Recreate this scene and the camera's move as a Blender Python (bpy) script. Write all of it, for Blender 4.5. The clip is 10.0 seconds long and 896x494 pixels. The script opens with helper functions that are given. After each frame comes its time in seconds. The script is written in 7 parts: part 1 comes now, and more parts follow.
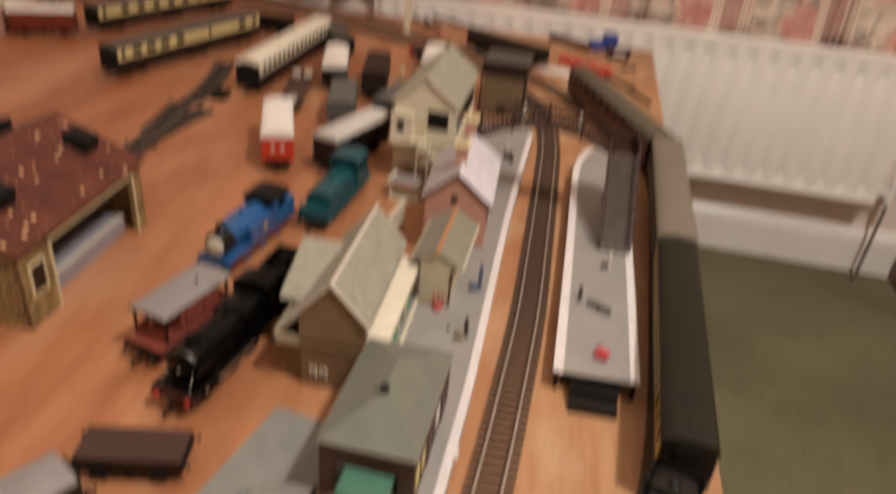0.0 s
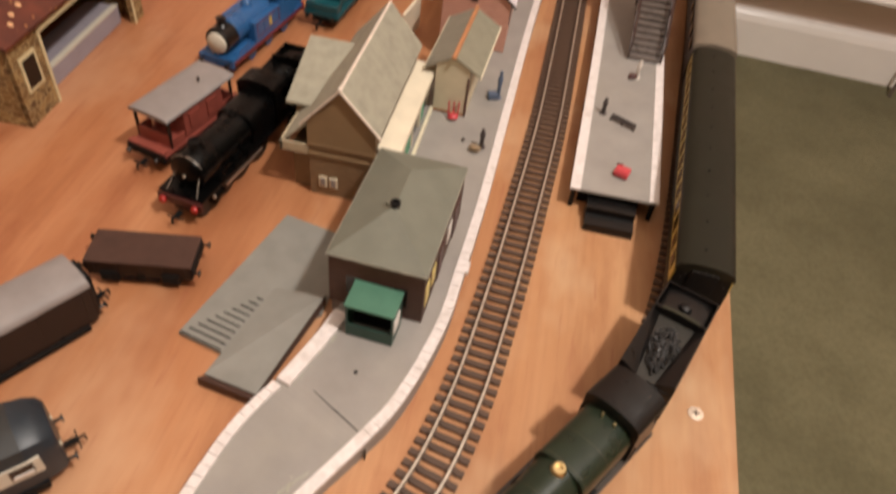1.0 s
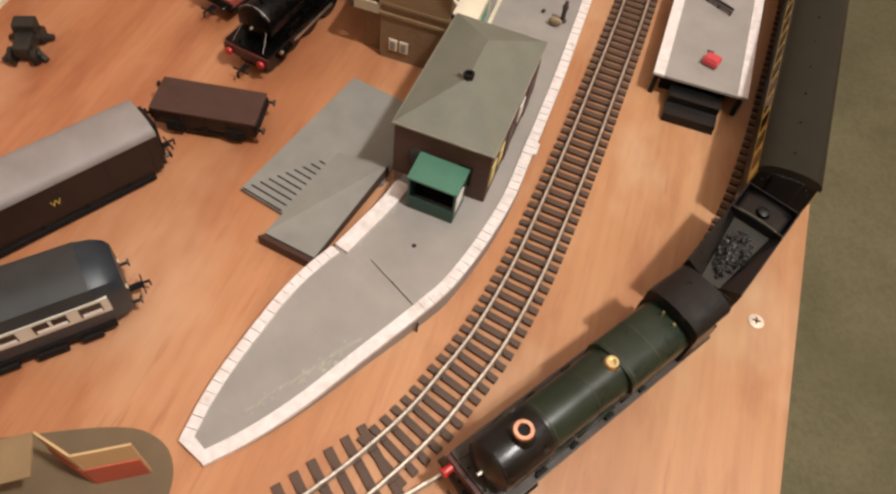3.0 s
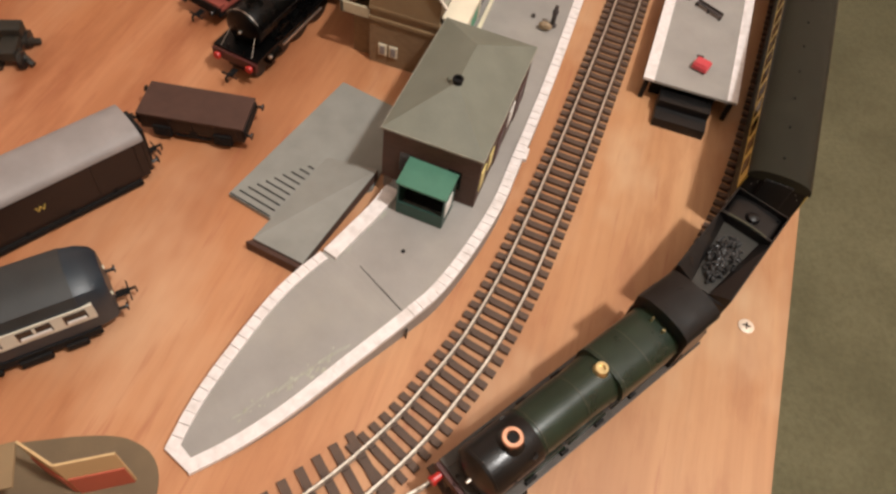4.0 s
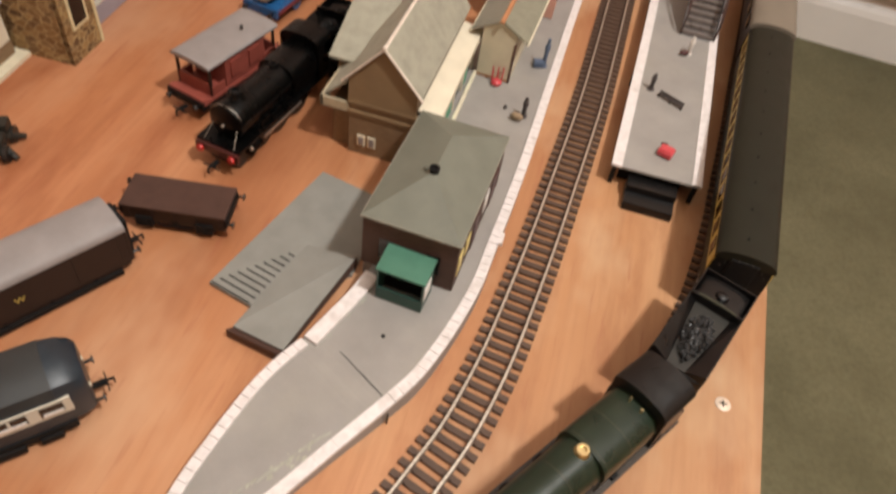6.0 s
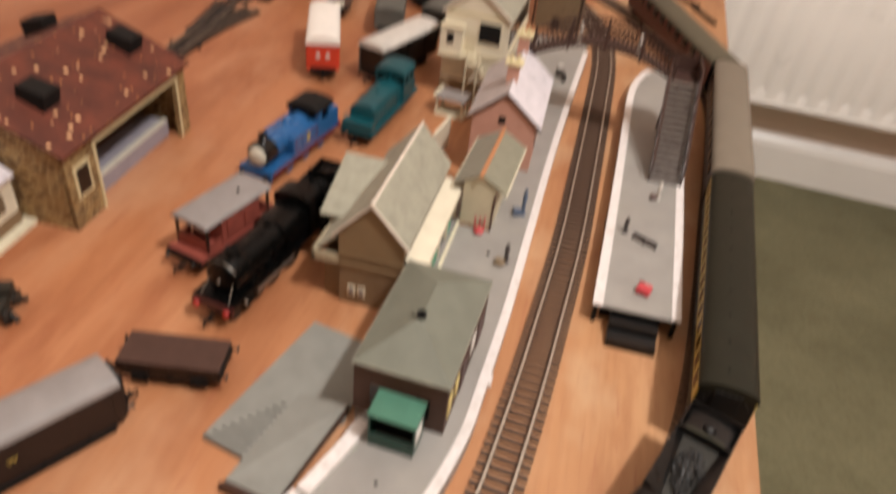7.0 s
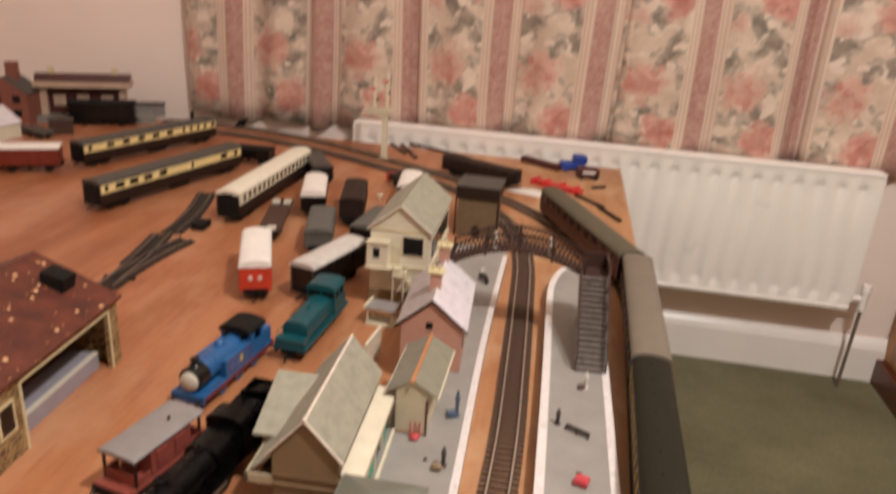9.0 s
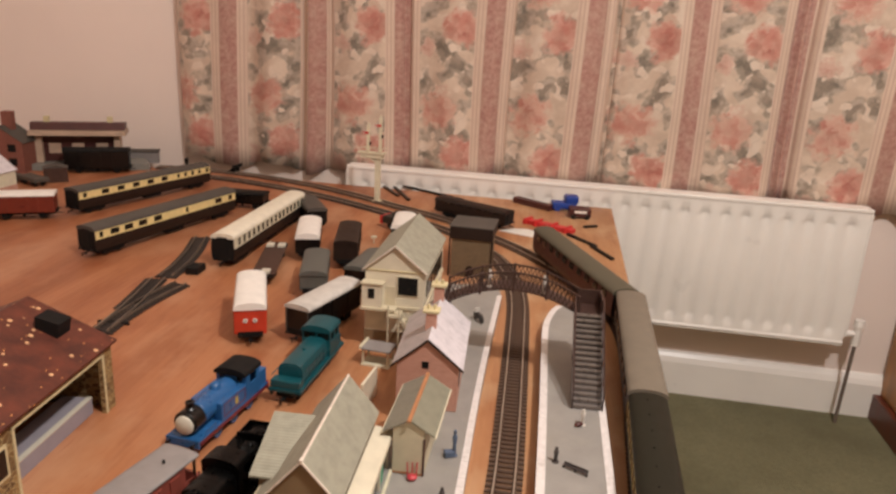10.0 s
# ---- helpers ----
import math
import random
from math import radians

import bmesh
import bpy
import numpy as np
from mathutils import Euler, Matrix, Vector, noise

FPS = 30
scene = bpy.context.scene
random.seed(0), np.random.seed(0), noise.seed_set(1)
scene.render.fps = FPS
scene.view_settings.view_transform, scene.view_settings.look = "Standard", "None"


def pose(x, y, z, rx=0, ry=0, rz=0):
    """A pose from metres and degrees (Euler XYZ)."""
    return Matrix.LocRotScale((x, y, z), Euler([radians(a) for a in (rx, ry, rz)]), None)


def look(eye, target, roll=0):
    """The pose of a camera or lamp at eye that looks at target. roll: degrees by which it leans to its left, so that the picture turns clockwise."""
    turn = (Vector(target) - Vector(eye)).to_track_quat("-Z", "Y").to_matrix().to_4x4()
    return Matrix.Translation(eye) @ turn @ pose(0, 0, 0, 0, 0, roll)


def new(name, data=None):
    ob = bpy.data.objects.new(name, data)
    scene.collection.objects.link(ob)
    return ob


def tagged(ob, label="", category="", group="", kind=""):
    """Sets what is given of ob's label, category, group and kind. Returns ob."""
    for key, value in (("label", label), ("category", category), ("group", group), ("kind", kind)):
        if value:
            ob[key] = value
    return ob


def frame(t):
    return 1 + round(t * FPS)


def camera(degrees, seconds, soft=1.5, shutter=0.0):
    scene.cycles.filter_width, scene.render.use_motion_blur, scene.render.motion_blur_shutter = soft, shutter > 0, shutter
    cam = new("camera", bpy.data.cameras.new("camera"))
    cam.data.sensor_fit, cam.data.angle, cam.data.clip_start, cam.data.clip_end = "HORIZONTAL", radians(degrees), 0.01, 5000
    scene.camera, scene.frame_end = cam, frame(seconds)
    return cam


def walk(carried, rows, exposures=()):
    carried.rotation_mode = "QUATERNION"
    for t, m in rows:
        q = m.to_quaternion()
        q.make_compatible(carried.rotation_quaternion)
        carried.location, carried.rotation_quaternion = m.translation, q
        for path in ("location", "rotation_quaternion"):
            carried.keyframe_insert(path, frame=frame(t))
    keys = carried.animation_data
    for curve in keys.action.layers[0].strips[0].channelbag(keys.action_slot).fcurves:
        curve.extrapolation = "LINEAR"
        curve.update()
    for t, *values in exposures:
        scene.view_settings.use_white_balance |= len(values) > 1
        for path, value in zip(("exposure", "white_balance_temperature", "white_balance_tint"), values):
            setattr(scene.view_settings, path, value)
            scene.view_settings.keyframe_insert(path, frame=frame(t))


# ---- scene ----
cam = camera(63.8, 10.0, 2.5, 1.0)
PATH = [
    (0, (-0.0113, 0.1229, 0.3404), (-0.2176, 1.85, -0.6469), 5.41),
    (0.5, (-0.0136, 0.1368, 0.3349), (-0.1772, 1.6442, -0.9693), 7.12),
    (1, (-0.0146, 0.1442, 0.3331), (-0.1608, 1.5438, -1.0881), 7.82),
    (1.5, (-0.0156, 0.1483, 0.3256), (-0.1296, 1.4147, -1.2182), 9.06),
    (2, (-0.0182, 0.1563, 0.325), (-0.1157, 1.3018, -1.3115), 9.86),
    (2.5, (-0.0229, 0.1549, 0.3257), (-0.2061, 1.2546, -1.3348), 10.11),
    (2.7, (-0.0225, 0.1506, 0.3249), (-0.2195, 1.2612, -1.3267), 9.89),
    (3.8, (-0.023, 0.1525, 0.3254), (-0.1984, 1.2663, -1.3265), 10.83),
    (4, (-0.0211, 0.1531, 0.324), (-0.2001, 1.2782, -1.3198), 10.67),
    (4.5, (-0.0209, 0.153, 0.3251), (-0.1892, 1.2968, -1.3069), 11.08),
    (5, (-0.0205, 0.1523, 0.3242), (-0.1807, 1.3143, -1.2957), 11.28),
    (5.5, (-0.0212, 0.1518, 0.3274), (-0.1893, 1.3704, -1.2495), 10.92),
    (5.7, (-0.022, 0.1513, 0.3287), (-0.1957, 1.4097, -1.216), 10.84),
    (6.8, (-0.0187, 0.139, 0.338), (-0.2635, 1.643, -0.9574), 8.02),
    (7, (-0.0167, 0.1368, 0.3411), (-0.2832, 1.714, -0.8595), 7.15),
    (7.5, (-0.013, 0.1294, 0.3472), (-0.3048, 1.8283, -0.6669), 5.92),
    (8, (-0.0096, 0.1242, 0.3476), (-0.2996, 1.8848, -0.5557), 5.19),
    (8.5, (-0.008, 0.1227, 0.3494), (-0.2316, 1.9336, -0.4695), 4.64),
    (9, (-0.0033, 0.1207, 0.3552), (-0.207, 1.9827, -0.3458), 3.87),
    (9.5, (-0.0043, 0.1138, 0.3531), (-0.1822, 2.0238, -0.2127), 3.19),
    (10, (-0.0035, 0.1144, 0.3535), (-0.1999, 2.016, -0.2339), 3.13),
]
EXPOSURES = [(0, -0.40, 6700, 11), (0.5, -0.40, 6950, 15), (1.0, -0.22, 6900, 14), (2.0, -0.16, 6550, 11), (6.0, -0.14, 6450, 10), (7.5, -0.06, 6400, 10), (8.5, -0.12, 6450, 11), (10, -0.20, 6600, 12)]
walk(cam, [(t, look(eye, target, roll)) for t, eye, target, roll in PATH], EXPOSURES)

# ---- light ----
world = bpy.data.worlds.new("room_air")
world.use_nodes = True
world.node_tree.nodes["Background"].inputs["Color"].default_value = (1.0, 0.86, 0.7, 1)
world.node_tree.nodes["Background"].inputs["Strength"].default_value = 0.05
scene.world = world
LAMP = (0.50, 0.22, 1.3)


def lamp(name, place, watts, colour, size):
    data = bpy.data.lights.new(name, "POINT")
    data.energy, data.color, data.shadow_soft_size = watts, colour, size
    ob = new(name, data)
    ob.location = place
    return ob


lamp("bulb_light", LAMP, 73, (1.0, 0.965, 0.93), 0.045)


# ---- materials ----
def lin(r, g, b):
    return tuple(((c / 255) / 12.92 if c / 255 <= 0.04045 else ((c / 255 + 0.055) / 1.055) ** 2.4) for c in (r, g, b))


def nodes_of(name):
    m = bpy.data.materials.new(name)
    m.use_nodes = True
    t = m.node_tree
    return m, t, t.nodes["Principled BSDF"]


def node(t, kind, **values):
    n = t.nodes.new(kind)
    for k, v in values.items():
        n.inputs[k.replace("_", " ")].default_value = v
    return n


def mixed(t, fac, a, b, blend="MIX"):
    n = t.nodes.new("ShaderNodeMix")
    n.data_type, n.blend_type = "RGBA", blend
    for i, v in ((0, fac), (6, a), (7, b)):
        if isinstance(v, (int, float)):
            n.inputs[i].default_value = v
        elif isinstance(v, tuple):
            n.inputs[i].default_value = (*v, 1) if len(v) == 3 else v
        else:
            t.links.new(v, n.inputs[i])
    return n.outputs[2]


def maths(t, op, a, b=0.0, c=0.0):
    n = t.nodes.new("ShaderNodeMath")
    n.operation = op
    for i, v in enumerate((a, b, c)):
        if isinstance(v, (int, float)):
            n.inputs[i].default_value = v
        else:
            t.links.new(v, n.inputs[i])
    return n.outputs[0]


def ramp(t, value, stops):
    n = t.nodes.new("ShaderNodeValToRGB")
    while len(n.color_ramp.elements) < len(stops):
        n.color_ramp.elements.new(0.5)
    for e, (p, c) in zip(n.color_ramp.elements, stops):
        e.position, e.color = p, (*c, 1) if len(c) == 3 else c
    t.links.new(value, n.inputs[0])
    return n.outputs[0]


def bumped(t, bsdf, height, strength, distance):
    n = node(t, "ShaderNodeBump", Strength=strength, Distance=distance)
    t.links.new(height, n.inputs["Height"])
    t.links.new(n.outputs[0], bsdf.inputs["Normal"])


def noise_of(t, coords, scale, detail=3.0, rough=0.55):
    n = node(t, "ShaderNodeTexNoise", Scale=scale, Detail=detail, Roughness=rough)
    t.links.new(coords, n.inputs["Vector"])
    return n.outputs["Fac"]


def coords_of(t, stretch=None):
    c = t.nodes.new("ShaderNodeTexCoord").outputs["Object"]
    if stretch:
        m = t.nodes.new("ShaderNodeMapping")
        m.inputs["Scale"].default_value = stretch
        t.links.new(c, m.inputs["Vector"])
        c = m.outputs[0]
    return c


def surface(name, colour, rough=0.5, metal=0.0, vary=0.18, scale=90.0, bump=0.15, fine=700.0, stretch=None, dust=None):
    """A plain paint, plastic, card or metal with broad and fine unevenness."""
    m, t, b = nodes_of(name)
    c = coords_of(t, stretch)
    broad, grain = noise_of(t, c, scale), noise_of(t, c, fine, 2.0)
    dark = tuple(v * (1 - vary) for v in colour)
    light = tuple(min(1.0, v * (1 + vary)) for v in colour)
    col = mixed(t, ramp(t, broad, [(0.3, (0, 0, 0)), (0.7, (1, 1, 1))]), dark, light)
    col = mixed(t, maths(t, "MULTIPLY", grain, vary), col, tuple(v * 0.6 for v in colour))
    if dust:
        col = mixed(t, ramp(t, noise_of(t, c, scale * 0.45, 5.0), [(0.5, (0, 0, 0)), (0.8, (0.6, 0.6, 0.6))]), col, dust)
    t.links.new(col, b.inputs["Base Color"])
    rr = maths(t, "MULTIPLY_ADD", broad, 0.25, rough - 0.12)
    t.links.new(rr, b.inputs["Roughness"])
    b.inputs["Metallic"].default_value = metal
    if bump:
        bumped(t, b, grain, bump, 0.0006)
    return m


def bricks(name, a, b_, mortar, w=0.0042, h=0.0014, rough=0.75):
    m, t, b = nodes_of(name)
    c = coords_of(t)
    sep = t.nodes.new("ShaderNodeSeparateXYZ")
    t.links.new(c, sep.inputs[0])
    com = t.nodes.new("ShaderNodeCombineXYZ")
    t.links.new(maths(t, "ADD", sep.outputs[0], sep.outputs[1]), com.inputs[0])
    t.links.new(sep.outputs[2], com.inputs[1])
    br = t.nodes.new("ShaderNodeTexBrick")
    t.links.new(com.outputs[0], br.inputs["Vector"])
    for k, v in (("Color1", a), ("Color2", b_), ("Mortar", mortar)):
        br.inputs[k].default_value = (*v, 1)
    for k, v in (("Scale", 1.0), ("Brick Width", w), ("Row Height", h), ("Mortar Size", h * 0.09)):
        br.inputs[k].default_value = v
    col = mixed(t, maths(t, "MULTIPLY", noise_of(t, c, 120), 0.5), br.outputs["Color"], tuple(v * 0.6 for v in a))
    t.links.new(col, b.inputs["Base Color"])
    b.inputs["Roughness"].default_value = rough
    bumped(t, b, br.outputs["Fac"], -0.25, 0.0004)
    return m


def stone(name):
    m, t, b = nodes_of(name)
    c = coords_of(t, (1, 1, 1.5))
    w = noise_of(t, c, 90, 2.0)
    v = t.nodes.new("ShaderNodeVectorMath")
    v.operation = "ADD"
    com = t.nodes.new("ShaderNodeCombineXYZ")
    for i in range(3):
        t.links.new(maths(t, "MULTIPLY", w, 0.006), com.inputs[i])
    t.links.new(c, v.inputs[0]), t.links.new(com.outputs[0], v.inputs[1])
    vo = node(t, "ShaderNodeTexVoronoi", Scale=150.0)
    t.links.new(v.outputs[0], vo.inputs["Vector"])
    ed = node(t, "ShaderNodeTexVoronoi", Scale=150.0)
    ed.feature = "DISTANCE_TO_EDGE"
    t.links.new(v.outputs[0], ed.inputs["Vector"])
    sep = t.nodes.new("ShaderNodeSeparateColor")
    t.links.new(vo.outputs["Color"], sep.inputs[0])
    col = ramp(t, sep.outputs[0], [(0.0, lin(92, 66, 38)), (0.4, lin(140, 106, 62)), (0.75, lin(172, 140, 88)), (1.0, lin(112, 84, 54))])
    joint = ramp(t, ed.outputs["Distance"], [(0.02, (1, 1, 1)), (0.07, (0, 0, 0))])
    col = mixed(t, joint, col, lin(196, 172, 122))
    col = mixed(t, maths(t, "MULTIPLY", noise_of(t, c, 300), 0.5), col, lin(70, 52, 34))
    t.links.new(col, b.inputs["Base Color"])
    b.inputs["Roughness"].default_value = 0.8
    bumped(t, b, ed.outputs["Distance"], 0.4, 0.001)
    return m


def red_roof(name):
    m, t, b = nodes_of(name)
    c = coords_of(t)
    col = mixed(t, ramp(t, noise_of(t, c, 60, 5.0), [(0.3, (0, 0, 0)), (0.7, (1, 1, 1))]), lin(72, 33, 23), lin(108, 52, 35))
    for sc, lo, hi, tint in ((95.0, 0.17, 0.21, lin(226, 176, 130)), (150.0, 0.10, 0.14, lin(216, 150, 90))):
        v = node(t, "ShaderNodeTexVoronoi", Scale=sc)
        t.links.new(c, v.inputs["Vector"])
        sep = t.nodes.new("ShaderNodeSeparateColor")
        t.links.new(v.outputs["Color"], sep.inputs[0])
        spot = ramp(t, v.outputs["Distance"], [(lo, (1, 1, 1)), (hi, (0, 0, 0))])
        few = maths(t, "GREATER_THAN", sep.outputs[1], 0.45)
        col = mixed(t, maths(t, "MULTIPLY", spot, few), col, tint)
    t.links.new(col, b.inputs["Base Color"])
    b.inputs["Roughness"].default_value = 0.6
    bumped(t, b, noise_of(t, c, 400), 0.3, 0.0008)
    return m


def ribbed(name, colour, axis=0, pitch=0.0022, dark=0.6, rough=0.7):
    """Corrugated or slated sheet: fine lines across one axis."""
    m, t, b = nodes_of(name)
    c = coords_of(t)
    sep = t.nodes.new("ShaderNodeSeparateXYZ")
    t.links.new(c, sep.inputs[0])
    s = maths(t, "SINE", maths(t, "MULTIPLY", sep.outputs[axis], 6.2832 / pitch))
    k = ramp(t, maths(t, "MULTIPLY_ADD", s, 0.5, 0.5), [(0.1, (0, 0, 0)), (0.6, (1, 1, 1))])
    col = mixed(t, k, tuple(v * dark for v in colour), colour)
    col = mixed(t, ramp(t, noise_of(t, c, 110, 4.0), [(0.42, (0, 0, 0)), (0.75, (0.7, 0.7, 0.7))]), col, tuple(v * 0.62 for v in colour))
    t.links.new(col, b.inputs["Base Color"])
    b.inputs["Roughness"].default_value = rough
    bumped(t, b, s, 0.3, 0.0004)
    return m


def board_wood(name):
    """Ply sheet: long grain, darker smears along it, faint knots and dust."""
    m, t, b = nodes_of(name)
    c = coords_of(t, (9.0, 1.0, 9.0))
    wide = noise_of(t, c, 1.6, 4.0, 0.6)
    fine = noise_of(t, coords_of(t, (30.0, 1.3, 30.0)), 7.0, 4.0, 0.65)
    col = ramp(t, wide, [(0.28, lin(160, 106, 72)), (0.5, lin(190, 136, 96)), (0.72, lin(208, 158, 118))])
    col = mixed(t, ramp(t, fine, [(0.42, (0, 0, 0)), (0.85, (0.4, 0.4, 0.4))]), col, lin(154, 100, 68))
    smear = noise_of(t, coords_of(t, (3.6, 1.0, 1.0)), 9.0, 5.0, 0.62)
    col = mixed(t, ramp(t, smear, [(0.50, (0, 0, 0)), (0.68, (0.6, 0.6, 0.6))]), col, lin(156, 96, 62))
    pale = noise_of(t, coords_of(t, (2.0, 1.0, 1.0)), 6.0, 4.0, 0.6)
    col = mixed(t, ramp(t, pale, [(0.50, (0, 0, 0)), (0.68, (0.6, 0.6, 0.6))]), col, lin(212, 174, 140))
    knot = node(t, "ShaderNodeTexVoronoi", Scale=9.0)
    t.links.new(coords_of(t, (1.6, 0.8, 1.0)), knot.inputs["Vector"])
    col = mixed(t, ramp(t, knot.outputs["Distance"], [(0.03, (0.45, 0.45, 0.45)), (0.11, (0, 0, 0))]), col, lin(140, 84, 54))
    dash = noise_of(t, coords_of(t, (60.0, 5.0, 60.0)), 3.2, 3.0, 0.6)
    col = mixed(t, ramp(t, dash, [(0.60, (0, 0, 0)), (0.72, (0.5, 0.5, 0.5))]), col, lin(166, 104, 76))
    # lamp falloff painted in: wood goes from dark red to honey across its width
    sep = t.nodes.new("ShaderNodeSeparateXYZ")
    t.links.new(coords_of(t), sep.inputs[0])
    falloff = maths(t, "ADD", sep.outputs[0], maths(t, "MULTIPLY", maths(t, "SUBTRACT", pale, 0.5), 0.25))
    tint = ramp(t, maths(t, "ADD", falloff, 0.6), [(0.05, (0.76, 0.58, 0.52)), (0.32, (0.85, 0.71, 0.64)), (0.52, (0.95, 0.92, 0.88)), (0.66, (0.92, 0.98, 0.95))])
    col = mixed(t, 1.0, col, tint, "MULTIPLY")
    t.links.new(col, b.inputs["Base Color"])
    t.links.new(maths(t, "MULTIPLY_ADD", fine, 0.2, 0.36), b.inputs["Roughness"])
    bumped(t, b, fine, 0.12, 0.0008)
    return m


def carpet_pile(name):
    m, t, b = nodes_of(name)
    c = coords_of(t)
    col = ramp(t, noise_of(t, c, 5.0, 5.0, 0.6), [(0.3, lin(100, 96, 70)), (0.7, lin(131, 126, 96))])
    tuft = noise_of(t, c, 150, 4.0, 0.7)
    col = mixed(t, ramp(t, tuft, [(0.4, (0, 0, 0)), (0.68, (0.45, 0.45, 0.45))]), col, lin(86, 82, 58))
    t.links.new(col, b.inputs["Base Color"])
    b.inputs["Roughness"].default_value = 0.95
    bumped(t, b, tuft, 0.6, 0.004)
    return m


def curtain_cloth(name):
    """Floral cotton: cream panels with coral roses and grey-green leaves between mauve stripes edged with pale lines."""
    m, t, b = nodes_of(name)
    uv = t.nodes.new("ShaderNodeUVMap")
    c = uv.outputs[0]
    sep = t.nodes.new("ShaderNodeSeparateXYZ")
    t.links.new(c, sep.inputs[0])
    u, v = sep.outputs[0], sep.outputs[1]
    period, rep = 0.2055, 0.275
    fu = maths(t, "FRACT", maths(t, "DIVIDE", u, period))
    cell = maths(t, "FLOOR", maths(t, "DIVIDE", u, period))
    shift = t.nodes.new("ShaderNodeCombineXYZ")
    t.links.new(maths(t, "MULTIPLY", u, 1.0), shift.inputs[0])
    t.links.new(maths(t, "MULTIPLY_ADD", cell, 0.37, v), shift.inputs[1])
    c2 = shift.outputs[0]
    warp, warp2 = noise_of(t, c2, 55, 3.0, 0.6), noise_of(t, c2, 26, 3.0)
    col = mixed(t, ramp(t, noise_of(t, c2, 20, 3.0), [(0.40, (0, 0, 0)), (0.60, (1, 1, 1))]), lin(226, 206, 186), lin(206, 184, 164))
    # leaves: two tones of broken grey-green sprays, with cream petals laid over them
    leaf = noise_of(t, c2, 21, 2.2, 0.5)
    tone = mixed(t, ramp(t, noise_of(t, c2, 44, 2.0), [(0.44, (0, 0, 0)), (0.54, (1, 1, 1))]), lin(150, 140, 126), lin(182, 168, 154))
    col = mixed(t, ramp(t, leaf, [(0.47, (0, 0, 0)), (0.52, (0.95, 0.95, 0.95))]), col, tone)
    col = mixed(t, ramp(t, leaf, [(0.575, (0, 0, 0)), (0.62, (0.9, 0.9, 0.9))]), col, lin(116, 110, 98))
    pale = noise_of(t, c2, 33, 1.5, 0.4)
    col = mixed(t, ramp(t, pale, [(0.575, (0, 0, 0)), (0.605, (1, 1, 1))]), col, lin(230, 212, 194))
    vein = ramp(t, maths(t, "ABSOLUTE", maths(t, "SUBTRACT", noise_of(t, c2, 21, 1.0), 0.5)), [(0.004, (1, 1, 1)), (0.015, (0, 0, 0))])
    col = mixed(t, maths(t, "MULTIPLY", vein, 0.18), col, lin(118, 114, 96))
    # roses: petals picked out by warped cells round a darker heart
    wv = t.nodes.new("ShaderNodeVectorMath")
    wv.operation = "ADD"
    wc = t.nodes.new("ShaderNodeCombineXYZ")
    t.links.new(maths(t, "MULTIPLY", warp, 0.03), wc.inputs[0]), t.links.new(maths(t, "MULTIPLY", warp2, 0.03), wc.inputs[1])
    t.links.new(c2, wv.inputs[0]), t.links.new(wc.outputs[0], wv.inputs[1])
    vo = node(t, "ShaderNodeTexVoronoi", Scale=62.0)
    t.links.new(wv.outputs[0], vo.inputs["Vector"])
    vs = t.nodes.new("ShaderNodeSeparateColor")
    t.links.new(vo.outputs["Color"], vs.inputs[0])
    for cu, cv, r, deep, mid, light in ((0.67, 0.30, 0.044, (180, 100, 88), (200, 126, 112), (218, 162, 146)), (0.43, 0.665, 0.049, (192, 118, 104), (208, 144, 128), (220, 178, 160)), (0.28, 0.15, 0.023, (204, 152, 138), (214, 174, 158), (224, 192, 174))):
        fv = maths(t, "FRACT", maths(t, "DIVIDE", v, rep))
        du = maths(t, "MULTIPLY", maths(t, "SUBTRACT", fu, cu), period)
        dv = maths(t, "MULTIPLY", maths(t, "SUBTRACT", fv, cv), rep)
        d = maths(t, "SQRT", maths(t, "ADD", maths(t, "MULTIPLY", du, du), maths(t, "MULTIPLY", dv, dv)))
        d = maths(t, "ADD", d, maths(t, "MULTIPLY", maths(t, "SUBTRACT", warp, 0.5), 0.055))
        d = maths(t, "ADD", d, maths(t, "MULTIPLY", maths(t, "SUBTRACT", warp2, 0.5), 0.045))
        petal = ramp(t, maths(t, "MULTIPLY_ADD", d, 0.5 / r, maths(t, "MULTIPLY", vs.outputs[0], 0.55)), [(0.15, lin(*deep)), (0.48, lin(*mid)), (0.85, lin(*light))])
        col = mixed(t, ramp(t, d, [(r * 0.72, (0.9, 0.9, 0.9)), (r * 1.02, (0, 0, 0))]), col, petal)
    # mauve stripe and its pale border lines
    band = ramp(t, fu, [(0.0, (1, 1, 1)), (0.088, (1, 1, 1)), (0.093, (0, 0, 0)), (0.907, (0, 0, 0)), (0.912, (1, 1, 1))])
    edge = ramp(t, fu, [(0.0, (1, 1, 1)), (0.195, (1, 1, 1)), (0.200, (0, 0, 0)), (0.800, (0, 0, 0)), (0.805, (1, 1, 1))])
    line = ramp(t, maths(t, "FRACT", maths(t, "MULTIPLY", fu, 24.0)), [(0.0, lin(228, 205, 186)), (0.60, lin(224, 201, 182)), (0.70, lin(204, 174, 157)), (0.92, lin(207, 177, 160))])
    mauve = mixed(t, ramp(t, noise_of(t, c2, 120, 2.0), [(0.38, (0, 0, 0)), (0.66, (1, 1, 1))]), lin(172, 124, 114), lin(190, 145, 133))
    col = mixed(t, edge, col, line)
    col = mixed(t, band, col, mauve)
    fade = noise_of(t, c2, 30, 4.0, 0.65)
